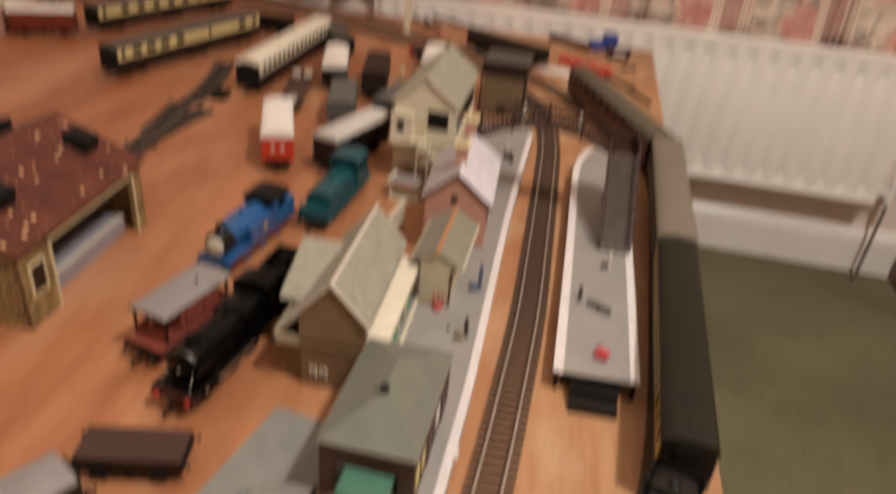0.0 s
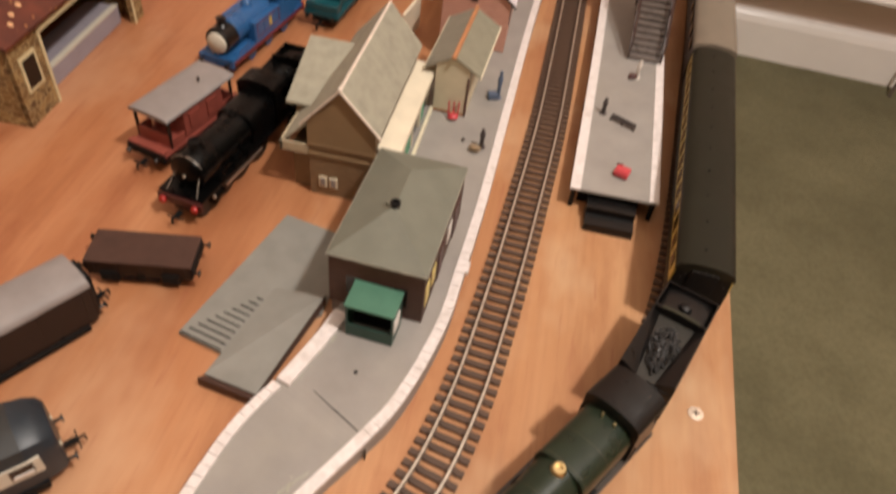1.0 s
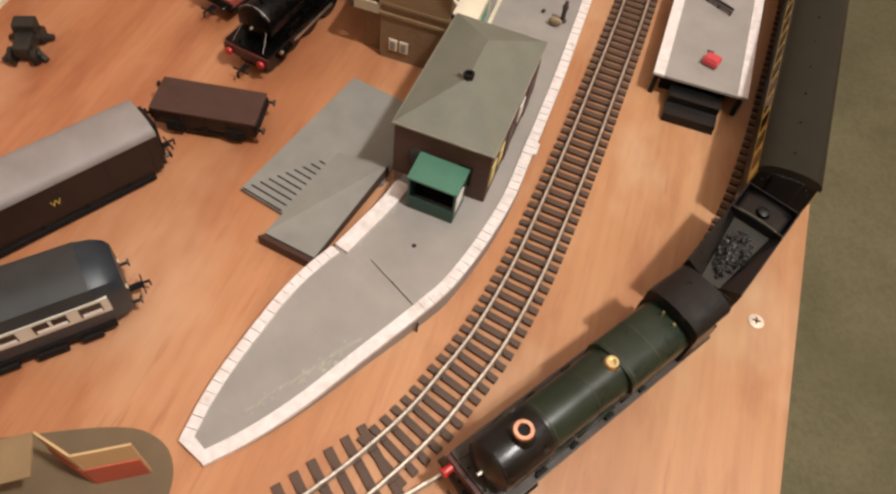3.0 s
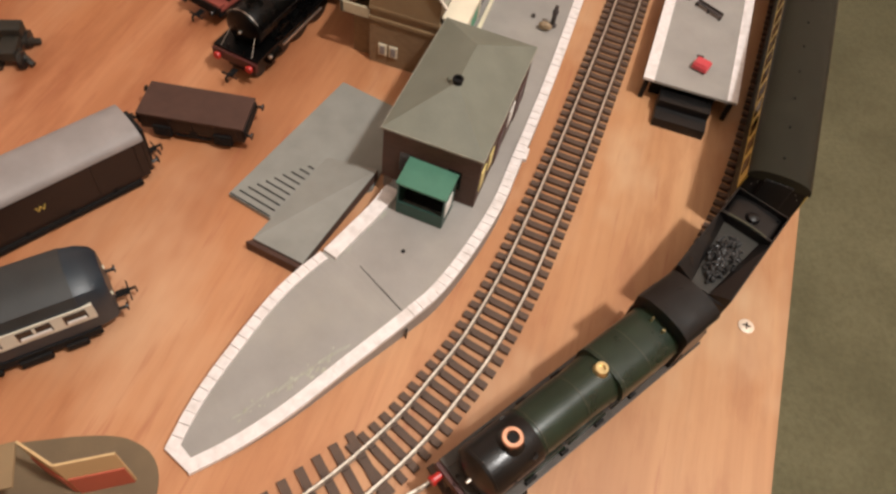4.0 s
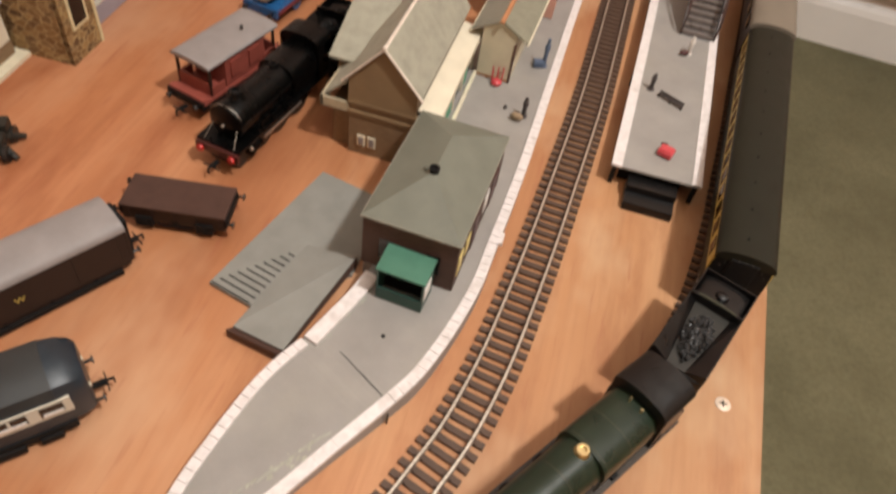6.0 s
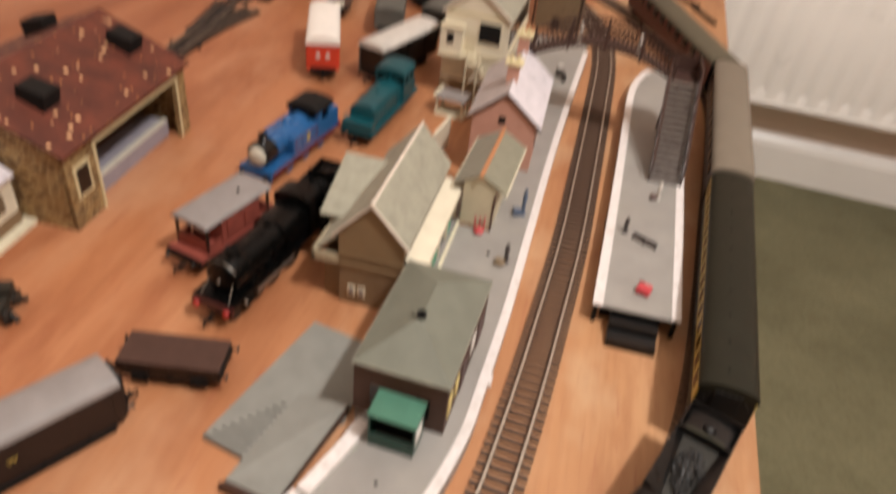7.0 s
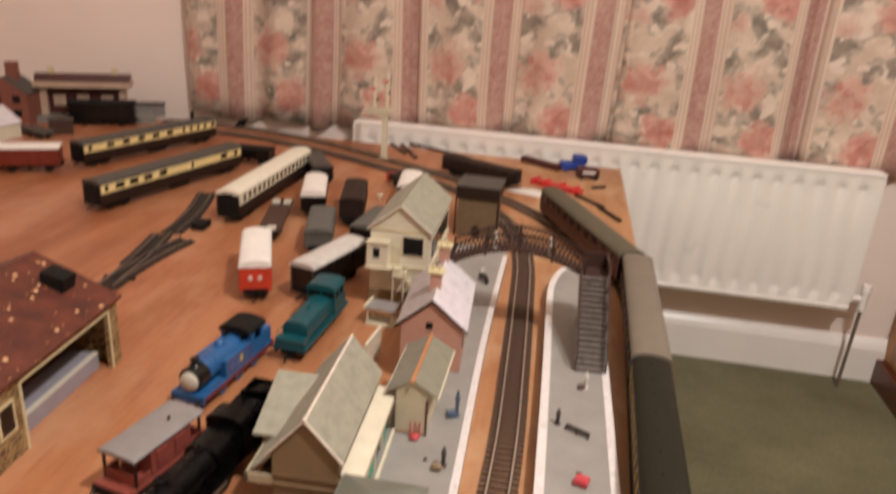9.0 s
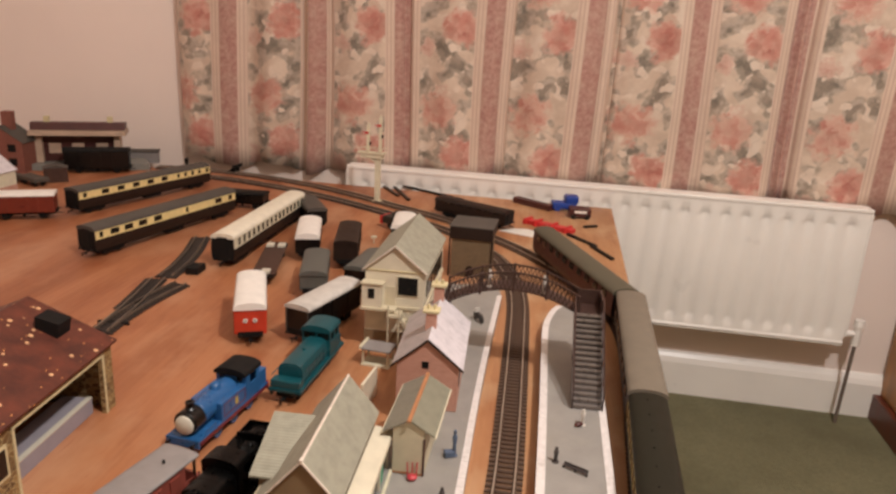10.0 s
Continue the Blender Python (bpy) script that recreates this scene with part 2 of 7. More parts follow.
    col = mixed(t, ramp(t, fade, [(0.40, (0, 0, 0)), (0.66, (0.42, 0.42, 0.42))]), col, lin(206, 182, 162))
    weave = noise_of(t, c, 900, 2.0)
    col = mixed(t, maths(t, "MULTIPLY", weave, 0.18), col, lin(150, 120, 104))
    t.links.new(col, b.inputs["Base Color"])
    b.inputs["Roughness"].default_value = 0.85
    b.inputs["Sheen Weight"].default_value = 0.15
    crease = noise_of(t, c, 16, 3.0)
    bumped(t, b, maths(t, "MULTIPLY_ADD", crease, 8.0, weave), 0.3, 0.002)
    return m


def room_paint(name, colour):
    m, t, b = nodes_of(name)
    c = coords_of(t)
    col = mixed(t, ramp(t, noise_of(t, c, 3.0, 5.0), [(0.3, (0, 0, 0)), (0.7, (1, 1, 1))]), tuple(v * 0.95 for v in colour), colour)
    t.links.new(col, b.inputs["Base Color"])
    b.inputs["Roughness"].default_value = 0.6
    bumped(t, b, noise_of(t, c, 180, 3.0), 0.08, 0.002)
    return m


def coal_lumps(name):
    m, t, b = nodes_of(name)
    c = coords_of(t)
    v = node(t, "ShaderNodeTexVoronoi", Scale=420.0)
    t.links.new(c, v.inputs["Vector"])
    col = ramp(t, v.outputs["Distance"], [(0.0, (0.06, 0.06, 0.06)), (0.8, (0.008, 0.008, 0.008))])
    t.links.new(col, b.inputs["Base Color"])
    b.inputs["Roughness"].default_value = 0.35
    bumped(t, b, v.outputs["Distance"], -0.8, 0.002)
    return m


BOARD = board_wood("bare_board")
CARPET = carpet_pile("green_carpet")
WALL = room_paint("wall_paint", lin(250, 234, 224))
# for walls out of view, toned down so they bounce less fill light
WALLFAR = room_paint("unseen_wall_paint", lin(196, 168, 146))
CEIL = room_paint("ceiling_paint", lin(236, 230, 220))
TANCARD = surface("tan_card", lin(140, 116, 84), 0.75, 0, 0.10, 60, 0.1)
GLOSSW = surface("white_gloss", lin(250, 245, 238), 0.3, 0, 0.03, 8, 0.03, 300)
CLOTH = curtain_cloth("floral_cloth")
CABW = surface("cabinet_wood", lin(178, 122, 66), 0.4, 0, 0.25, 12, 0.1, 200, (4, 4, 1))
CABD = surface("cabinet_dark_wood", lin(96, 42, 24), 0.35, 0, 0.25, 12, 0.1, 200, (4, 4, 1))
ROOFBROWN = surface("roof_brown_grey", lin(118, 108, 94), 0.6, 0, 0.10, 70, 0.1)
GLUE = surface("glue_stain", lin(162, 160, 145), 0.4, 0, 0.2, 300, 0.1)
GLUEP = surface("glue_smear", lin(156, 154, 143), 0.35, 0, 0.08, 300, 0.05)
CARD = surface("carton", lin(196, 164, 118), 0.8, 0, 0.1, 20, 0.1)
CARDR = surface("carton_print", lin(180, 88, 64), 0.6, 0, 0.1, 20, 0.1)
PADM = surface("olive_pad", lin(108, 90, 66), 0.7, 0, 0.12, 60, 0.1)
GREYP = surface("platform_grey", lin(149, 144, 138), 0.55, 0, 0.10, 45, 0.12, 600, None, lin(160, 154, 142))
GREYD = surface("ramp_grey", lin(134, 133, 126), 0.6, 0, 0.10, 60, 0.12)
WHITEP = surface("platform_white", lin(226, 218, 214), 0.5, 0, 0.10, 260, 0.2, 900, None, lin(186, 174, 164))
BROWN = surface("wagon_brown", lin(74, 52, 44), 0.5, 0, 0.15, 120, 0.1)
DKBROWN = surface("dark_brown", lin(42, 29, 23), 0.5, 0, 0.18, 120, 0.1)
MAROON = surface("maroon", lin(74, 34, 30), 0.45, 0, 0.15, 100, 0.1)
BLACK = surface("black_plastic", lin(10, 9, 9), 0.32, 0, 0.25, 150, 0.12)
MATTBLACK = surface("matt_black", lin(20, 18, 17), 0.7, 0, 0.25, 150, 0.12)
GREEN = surface("engine_green", lin(30, 42, 29), 0.30, 0, 0.22, 70, 0.05, 700, None, lin(46, 46, 36))
DKGREEN = surface("coach_green", lin(34, 33, 24), 0.5, 0, 0.15, 90, 0.08)
YELLOW = surface("lining_yellow", lin(196, 170, 84), 0.5, 0, 0.15, 150, 0.05)
CREAM = surface("coach_cream", lin(232, 212, 150), 0.45, 0, 0.10, 100, 0.05)
PALECREAM = surface("pale_cream", lin(222, 213, 186), 0.5, 0, 0.08, 100, 0.05)
ROOFGREY = surface("roof_grey", lin(140, 133, 130), 0.6, 0, 0.10, 70, 0.1)
ROOFOLIVE = surface("roof_olive", lin(88, 82, 66), 0.6, 0, 0.12, 70, 0.1)
ROOFDARK = surface("roof_dark_grey", lin(84, 78, 72), 0.6, 0, 0.12, 70, 0.1)
ROOFWHITE = surface("roof_white", lin(238, 232, 224), 0.45, 0, 0.06, 70, 0.05)
ROOFCREAM = surface("roof_cream_white", lin(232, 224, 204), 0.5, 0, 0.08, 70, 0.05)
ROOFWORN = surface("worn_white_roof", lin(206, 200, 192), 0.5, 0, 0.12, 60, 0.08, 700, None, lin(96, 92, 88))
GLASS = surface("dark_glazing", lin(38, 34, 30), 0.12, 0, 0.2, 200, 0.0)
BLUE = surface("engine_blue", lin(40, 92, 144), 0.3, 0, 0.08, 90, 0.03)
REDTRIM = surface("red_trim", lin(186, 40, 34), 0.4, 0, 0.1, 120, 0.05)
BRIGHTRED = surface("bright_red", lin(204, 52, 52), 0.4, 0, 0.1, 120, 0.05)
DKRED = surface("dark_red", lin(112, 40, 46), 0.45, 0, 0.1, 120, 0.05)
REDBODY = surface("van_red", lin(196, 62, 40), 0.4, 0, 0.08, 100, 0.05)
BRAKERED = surface("bauxite_red", lin(142, 70, 58), 0.55, 0, 0.15, 100, 0.1)
TEAL = surface("engine_teal", lin(16, 76, 84), 0.35, 0, 0.12, 90, 0.05)
NAVY = surface("railcar_blue", lin(34, 44, 52), 0.42, 0, 0.18, 70, 0.05)
NAVYROOF = surface("railcar_roof", lin(44, 46, 46), 0.5, 0, 0.18, 70, 0.08)
FACE = surface("face_grey", lin(206, 199, 182), 0.5, 0, 0.05, 90, 0.02)
BRASS = surface("brass", lin(228, 204, 150), 0.34, 1.0, 0.15, 200, 0.05)
COPPER = surface("copper", lin(222, 166, 136), 0.36, 1.0, 0.15, 200, 0.05)
STEEL = surface("nickel_rail", lin(226, 218, 204), 0.42, 0.9, 0.25, 120, 0.05, 700, (6, 6, 6))
WHEEL = surface("wheel_metal", lin(60, 56, 52), 0.4, 0.6, 0.2, 200, 0.05)
SLEEPER = surface("sleeper_brown", lin(86, 66, 53), 0.65, 0, 0.2, 160, 0.15)
RAILSIDE = surface("rail_side", lin(126, 108, 92), 0.45, 0.3, 0.25, 150, 0.05)
RAILDULL = surface("dull_rail", lin(150, 138, 124), 0.35, 0.8, 0.25, 150, 0.05)
ENGBLACK = surface("engine_black", lin(5, 5, 5), 0.3, 0, 0.2, 150, 0.03)
for nd in ENGBLACK.node_tree.nodes:
    if nd.type == "BSDF_PRINCIPLED":
        nd.inputs["Specular IOR Level"].default_value = 0.3
FARRED = surface("far_van_red", lin(116, 44, 28), 0.45, 0, 0.12, 100, 0.05)
SLEEPERD = surface("sleeper_dark", lin(56, 48, 44), 0.65, 0, 0.2, 160, 0.15)
COAL = coal_lumps("coal")
STONE = stone("shed_stone")
REDROOF = red_roof("shed_roof_paper")
STONECREAM = surface("stone_trim", lin(212, 198, 156), 0.7, 0, 0.12, 160, 0.1)
HIPROOF = surface("hip_roof_grey", lin(112, 113, 100), 0.55, 0, 0.10, 70, 0.15)
BRICKDARK = bricks("dark_brick", lin(88, 64, 54), lin(76, 54, 44), lin(98, 78, 66))
BRICKPINK = bricks("pink_brick", lin(208, 154, 134), lin(194, 138, 118), lin(216, 176, 156))
BRICKMAROON = bricks("maroon_brick", lin(142, 84, 70), lin(124, 70, 58), lin(150, 104, 88))
BRICKTAN = bricks("tan_brick", lin(136, 110, 80), lin(124, 98, 70), lin(146, 122, 92))
BRICKOLD = bricks("old_brick", lin(118, 98, 72), lin(96, 78, 58), lin(134, 116, 88))
SLATE = ribbed("card_slate", lin(164, 160, 142), 1, 0.0024, 0.86)
# lean-to fascia cream, darkened to paint in the shadow over it
WINGTRIM = surface("shaded_fascia", lin(178, 164, 136), 0.7, 0, 0.15, 90, 0.1)
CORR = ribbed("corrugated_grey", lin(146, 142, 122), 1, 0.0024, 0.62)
# copy of CORR for the west slope, its lighting tuned into the colour
CORRD = ribbed("corrugated_shaded", lin(142, 136, 120), 1, 0.0024, 0.62)
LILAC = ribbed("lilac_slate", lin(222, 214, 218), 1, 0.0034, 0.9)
# darker copy for the west roof slopes: their shade is put into the colour
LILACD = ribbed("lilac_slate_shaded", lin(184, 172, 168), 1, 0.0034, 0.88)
IVORY = surface("ivory_card", lin(222, 212, 188), 0.65, 0, 0.08, 60, 0.08)
IVORY2 = surface("ivory_timber", lin(208, 196, 168), 0.65, 0, 0.10, 60, 0.08)
CANOPYM = surface("dull_canopy_cream", lin(190, 164, 142), 0.65, 0, 0.12, 60, 0.08)
ORANGE = surface("ridge_orange", lin(178, 122, 82), 0.7, 0, 0.15, 120, 0.1)
WORNWHITE = surface("worn_card_edge", lin(226, 212, 196), 0.7, 0, 0.12, 160, 0.1)
PAPER = surface("paper_white", lin(230, 226, 218), 0.7, 0, 0.05, 60, 0.02)
HUTGREEN = surface("hut_green", lin(70, 116, 96), 0.4, 0, 0.12, 90, 0.05)
HUTGREEND = surface("hut_dark_green", lin(40, 72, 62), 0.4, 0, 0.15, 90, 0.05)
DOORGREEN = surface("door_green", lin(90, 164, 130), 0.5, 0, 0.1, 90, 0.05)
POSTER = surface("poster_yellow", lin(228, 208, 130), 0.5, 0, 0.15, 160, 0.02)
BRIDGE = surface("bridge_brown", lin(66, 46, 40), 0.35, 0, 0.15, 120, 0.1)
STAIRM = surface("stair_brown_grey", lin(112, 102, 95), 0.3, 0, 0.15, 120, 0.1)
LAVENDER = surface("shed_pit_lavender", lin(150, 144, 152), 0.55, 0, 0.08, 60, 0.05)
TOYBLUE = surface("toy_blue", lin(34, 66, 150), 0.35, 0, 0.1, 60, 0.03)
OLIVE = surface("olive_dark", lin(38, 35, 28), 0.55, 0, 0.25, 120, 0.1)
FIGDARK = surface("figure_dark", lin(66, 58, 56), 0.6, 0, 0.2, 200, 0.1)
FIGBLUE = surface("figure_blue", lin(84, 98, 120), 0.6, 0, 0.2, 200, 0.1)
FIGTAN = surface("figure_tan", lin(150, 128, 100), 0.6, 0, 0.2, 200, 0.1)
FIGWHITE = surface("figure_white", lin(214, 206, 196), 0.6, 0, 0.1, 200, 0.1)
SCREWM = surface("screw_zinc", lin(226, 204, 182), 0.5, 0.15, 0.1, 300, 0.05)
WIREGREY = surface("grey_pipe", lin(122, 108, 98), 0.5, 0.2, 0.1, 60, 0.05)
VANGREY = surface("van_grey", lin(92, 92, 86), 0.55, 0, 0.12, 90, 0.08)

TRANSRED = surface("clear_red_plastic", lin(198, 72, 78), 0.3, 0, 0.12, 150, 0.03)
BANDM = surface("boiler_band", lin(60, 60, 46), 0.35, 0, 0.12, 150, 0.03)
PLATEM = surface("dusty_footplate", lin(60, 52, 44), 0.4, 0, 0.2, 160, 0.08)
EAVEM = surface("worn_eave", lin(150, 146, 132), 0.6, 0, 0.25, 200, 0.1)
for mat, gloss in ((ENGBLACK, 0.22), (DKGREEN, 0.2), (DKBROWN, 0.3), (MATTBLACK, 0.25), (ROOFDARK, 0.3), (BROWN, 0.3)):
    mat.node_tree.nodes["Principled BSDF"].inputs["Specular IOR Level"].default_value = gloss


# ---- mesh helpers ----
def part(name, bm, material, parent=None, label="", smooth=False):
    me = bpy.data.meshes.new(name)
    bmesh.ops.recalc_face_normals(bm, faces=bm.faces)
    bm.to_mesh(me)
    bm.free()
    me.materials.append(material)
    if smooth:
        me.shade_smooth()
        me.set_sharp_from_angle(angle=radians(38))
    ob = new(name, me)
    if parent:
        ob.parent = parent
    if label:
        ob["label"] = label
    return ob


def piece(name, mesh, parent, m):
    """One more object on a shared mesh."""
    ob = new(name, mesh)
    ob.parent = parent
    ob.matrix_basis = m
    return ob


def thing(name, m, label, category, group="", kind=""):
    ob = new(name)
    ob.empty_display_size = 0.02
    ob.matrix_basis = m
    return tagged(ob, label, category, group, kind)


def B():
    return bmesh.new()


def box(bm, x0, x1, y0, y1, z0, z1, bevel=0.0, m=None):
    mat = Matrix.LocRotScale(((x0 + x1) / 2, (y0 + y1) / 2, (z0 + z1) / 2), None, (x1 - x0, y1 - y0, z1 - z0))
    vs = bmesh.ops.create_cube(bm, size=1, matrix=(m @ mat) if m else mat)["verts"]
    if bevel:
        es = list({e for v in vs for e in v.link_edges})
        bmesh.ops.bevel(bm, geom=es, offset=bevel, segments=2, profile=0.6, affect="EDGES")
    return bm


def rod(bm, p, q, r, r2=None, n=12):
    p, q = Vector(p), Vector(q)
    d = q - p
    m = Matrix.Translation((p + q) / 2) @ d.to_track_quat("Z", "Y").to_matrix().to_4x4()
    bmesh.ops.create_cone(bm, cap_ends=True, segments=n, radius1=r, radius2=r if r2 is None else r2, depth=d.length, matrix=m)
    return bm


def ball(bm, c, r, scale=(1, 1, 1), n=12):
    m = Matrix.LocRotScale(c, None, scale)
    bmesh.ops.create_uvsphere(bm, u_segments=n, v_segments=max(6, n // 2), radius=r, matrix=m)
    return bm


def prism(bm, poly, z0, z1):
    lo = [bm.verts.new((x, y, z0)) for x, y in poly]
    hi = [bm.verts.new((x, y, z1)) for x, y in poly]
    n = len(poly)
    bm.faces.new(lo[::-1])
    bm.faces.new(hi)
    for i in range(n):
        bm.faces.new((lo[i], lo[(i + 1) % n], hi[(i + 1) % n], hi[i]))
    return bm


def run_y(bm, sec, y0, y1):
    """A section in x and z drawn out along y."""
    a = [bm.verts.new((x, y0, z)) for x, z in sec]
    b = [bm.verts.new((x, y1, z)) for x, z in sec]
    n = len(sec)
    bm.faces.new(a)
    bm.faces.new(b[::-1])
    for i in range(n):
        bm.faces.new((a[i], b[i], b[(i + 1) % n], a[(i + 1) % n]))
    return bm


def run_x(bm, sec, x0, x1):
    """A section in y and z drawn out along x."""
    a = [bm.verts.new((x0, y, z)) for y, z in sec]
    b = [bm.verts.new((x1, y, z)) for y, z in sec]
    n = len(sec)
    bm.faces.new(a)
    bm.faces.new(b[::-1])
    for i in range(n):
        bm.faces.new((a[i], b[i], b[(i + 1) % n], a[(i + 1) % n]))
    return bm


def turned_y(bm, prof, cx, cz, n=24):
    """A profile of (y, radius) turned about an axis along y."""
    rings = []
    for y, r in prof:
        rings.append([bm.verts.new((cx + r * math.sin(2 * math.pi * k / n), y, cz + r * math.cos(2 * math.pi * k / n))) for k in range(n)])
    for a, b in zip(rings, rings[1:]):
        for k in range(n):
            bm.faces.new((a[k], a[(k + 1) % n], b[(k + 1) % n], b[k]))
    bm.faces.new(rings[0][::-1])
    bm.faces.new(rings[-1])
    return bm


def turned_z(bm, prof, cx, cy, n=20):
    """A profile of (z, radius) turned about an upright axis."""
    rings = []
    for z, r in prof:
        rings.append([bm.verts.new((cx + r * math.cos(2 * math.pi * k / n), cy + r * math.sin(2 * math.pi * k / n), z)) for k in range(n)])
    for a, b in zip(rings, rings[1:]):
        for k in range(n):
            bm.faces.new((a[k], a[(k + 1) % n], b[(k + 1) % n], b[k]))
    bm.faces.new(rings[0][::-1])
    bm.faces.new(rings[-1])
    return bm


def smooth_line(pts, step):
    """A Catmull-Rom line through plan points, cut into even steps."""
    p = [Vector(q) for q in pts]
    p = [p[0] * 2 - p[1]] + p + [p[-1] * 2 - p[-2]]
    dense = []
    for i in range(1, len(p) - 2):
        for k in range(40):
            t = k / 40
            dense.append(0.5 * ((2 * p[i]) + (p[i + 1] - p[i - 1]) * t + (2 * p[i - 1] - 5 * p[i] + 4 * p[i + 1] - p[i + 2]) * t * t + (3 * p[i] - p[i - 1] - 3 * p[i + 1] + p[i + 2]) * t ** 3))
    dense.append(p[-2])
    out, left = [dense[0]], step
    for a, b in zip(dense, dense[1:]):
        d = (b - a).length
        while d >= left > 0:
            a = a + (b - a) * (left / d)
            out.append(a)
            d = (b - a).length
            left = step
        left -= d
    return out


def ways(line):
    """Unit directions along a line."""
    out = []
    for i in range(len(line)):
        d = line[min(i + 1, len(line) - 1)] - line[max(i - 1, 0)]
        out.append(d.normalized())
    return out


def strip(bm, line, off, w, z0, z1):
    """A bar of width w that follows a plan line at the offset off to its right."""
    rows = []
    for p, d in zip(line, ways(line)):
        n = Vector((d.y, -d.x))
        a, b = p + n * (off - w / 2), p + n * (off + w / 2)
        rows.append([bm.verts.new(q) for q in ((a.x, a.y, z0), (b.x, b.y, z0), (b.x, b.y, z1), (a.x, a.y, z1))])
    for r, s in zip(rows, rows[1:]):
        for k in range(4):
            bm.faces.new((r[k], r[(k + 1) % 4], s[(k + 1) % 4], s[k]))
    bm.faces.new(rows[0][::-1])
    bm.faces.new(rows[-1])
    return bm


def heading(dx, dy):
    return math.degrees(math.atan2(-dx, dy))


def along(a, b, z=0.0):
    """The pose of a thing that reaches from plan point a to b, its +y towards b; and its length."""
    d = Vector(b) - Vector(a)
    return pose((a[0] + b[0]) / 2, (a[1] + b[1]) / 2, z, 0, 0, heading(d.x, d.y)), d.length


# ---- the room ----
SLANT = -3.15
ROOM = pose(0.194, 1.633, 0, 0, 0, SLANT)
FLOOR = -0.457
TOP = 1.93


def room_part(name, bm, material, label, category, kind="structure"):
    ob = part(name, bm, material)
    ob.matrix_basis = ROOM
    return tagged(ob, label, category, "", kind)


room_part("floor", box(B(), -1.75, 2.1, -3.4, 0.110, FLOOR - 0.05, FLOOR), CARPET, "plain green fitted carpet with short pile", "carpet")
room_part("wall_north", box(B(), -1.85, 2.2, 0.110, 0.235, FLOOR - 0.05, TOP), WALL, "cream painted plaster wall behind the radiator", "wall")
room_part("wall_south", box(B(), -1.85, 2.2, -3.5, -3.4, FLOOR - 0.05, TOP), WALLFAR, "cream painted plaster wall", "wall")
room_part("wall_west", box(B(), -1.85, -1.75, -3.4, 0.110, FLOOR - 0.05, TOP), WALL, "cream painted plaster wall beside the layout", "wall")
room_part("wall_east", box(B(), 2.1, 2.2, -3.4, 0.110, FLOOR - 0.05, TOP), WALLFAR, "cream painted plaster wall", "wall")
room_part("ceiling", box(B(), -1.85, 2.2, -3.5, 0.235, TOP, TOP + 0.05), CEIL, "plain white ceiling", "ceiling")
sk = B()
run_x(sk, [(0.110, FLOOR), (0.092, FLOOR), (0.092, FLOOR + 0.08), (0.097, FLOOR + 0.092), (0.103, FLOOR + 0.10), (0.110, FLOOR + 0.103)], -1.75, 2.1)
room_part("baseboard", sk, GLOSSW, "white gloss painted skirting board", "skirting")

# board on its trestles
c0, s0 = math.cos(radians(SLANT)), math.sin(radians(SLANT))


def room_xy(u, v):
    return (0.194 + u * c0 - v * s0, 1.633 + u * s0 + v * c0)


outline = [(0.184, 1.635), room_xy(-1.55, 0), room_xy(-1.55, -1.95), (-0.62, -0.25), (0.1035, -0.25)]
layout = thing("baseboard_table", pose(0, 0, 0), "bare orange-brown wooden layout board on plain trestles", "table")
bm = prism(B(), outline, -0.010, 0.0)
bm.normal_update()
bmesh.ops.triangulate(bm, faces=bm.faces)
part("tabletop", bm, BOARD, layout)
for u, v in ((-0.08, -0.08), (-1.45, -0.08), (-0.10, -1.7), (-1.45, -1.8)):
    x, y = room_xy(u, v)
    part("leg", box(B(), x - 0.022, x + 0.022, y - 0.022, y + 0.022, FLOOR, -0.010, 0.002), CABW, layout)
for x, y in ((0.1087, 0.386),):
    sc = thing("screw", pose(x, y, 0), "zinc cross-head screw sunk in the board", "screw")
    part("head", turned_z(B(), [(-0.001, 0.0024), (0.0004, 0.0044), (0.0009, 0.0036)], 0, 0, 24), SCREWM, sc, smooth=True)
    cr = box(B(), -0.0021, 0.0021, -0.00042, 0.00042, 0.0006, 0.00104)
    box(cr, -0.00042, 0.00042, -0.0021, 0.0021, 0.0006, 0.00104)
    part("slot", cr, MATTBLACK, sc)

# radiator
rad = thing("radiator", ROOM, "white pressed-steel panel radiator under the curtain", "radiator")
RX0, RX1, RZ0, RZ1, RV = -0.60, 0.510, -0.262, 0.036, 0.028
prof, n = [], 26
pitch = (RX1 - RX0 - 0.03) / n
bm = B()
cols = []
for i in range(n):
    u0 = RX0 + 0.015 + i * pitch
    for f, dv in ((0.0, 0.0), (0.32, 0.0), (0.42, 0.0022), (0.72, 0.0022), (0.82, 0.0)):
        cols.append((u0 + f * pitch, dv))
cols = [(RX0, 0.0)] + cols + [(RX1, 0.0)]
zs = [(RZ0, 0), (RZ0 + 0.022, 0), (RZ0 + 0.029, 2.2), (RZ0 + 0.038, 2.2), (RZ0 + 0.056, 0.35), (RZ1 - 0.056, 0.35), (RZ1 - 0.040, 2.2), (RZ1 - 0.032, 2.2), (RZ1 - 0.026, 0), (RZ1, 0)]
grid = [[bm.verts.new((u, RV + dv * k, z)) for z, k in zs] for u, dv in cols]
for a, b in zip(grid, grid[1:]):
    for k in range(len(zs) - 1):
        bm.faces.new((a[k], b[k], b[k + 1], a[k + 1]))
ob = part("front_panel", bm, GLOSSW, rad, smooth=True)
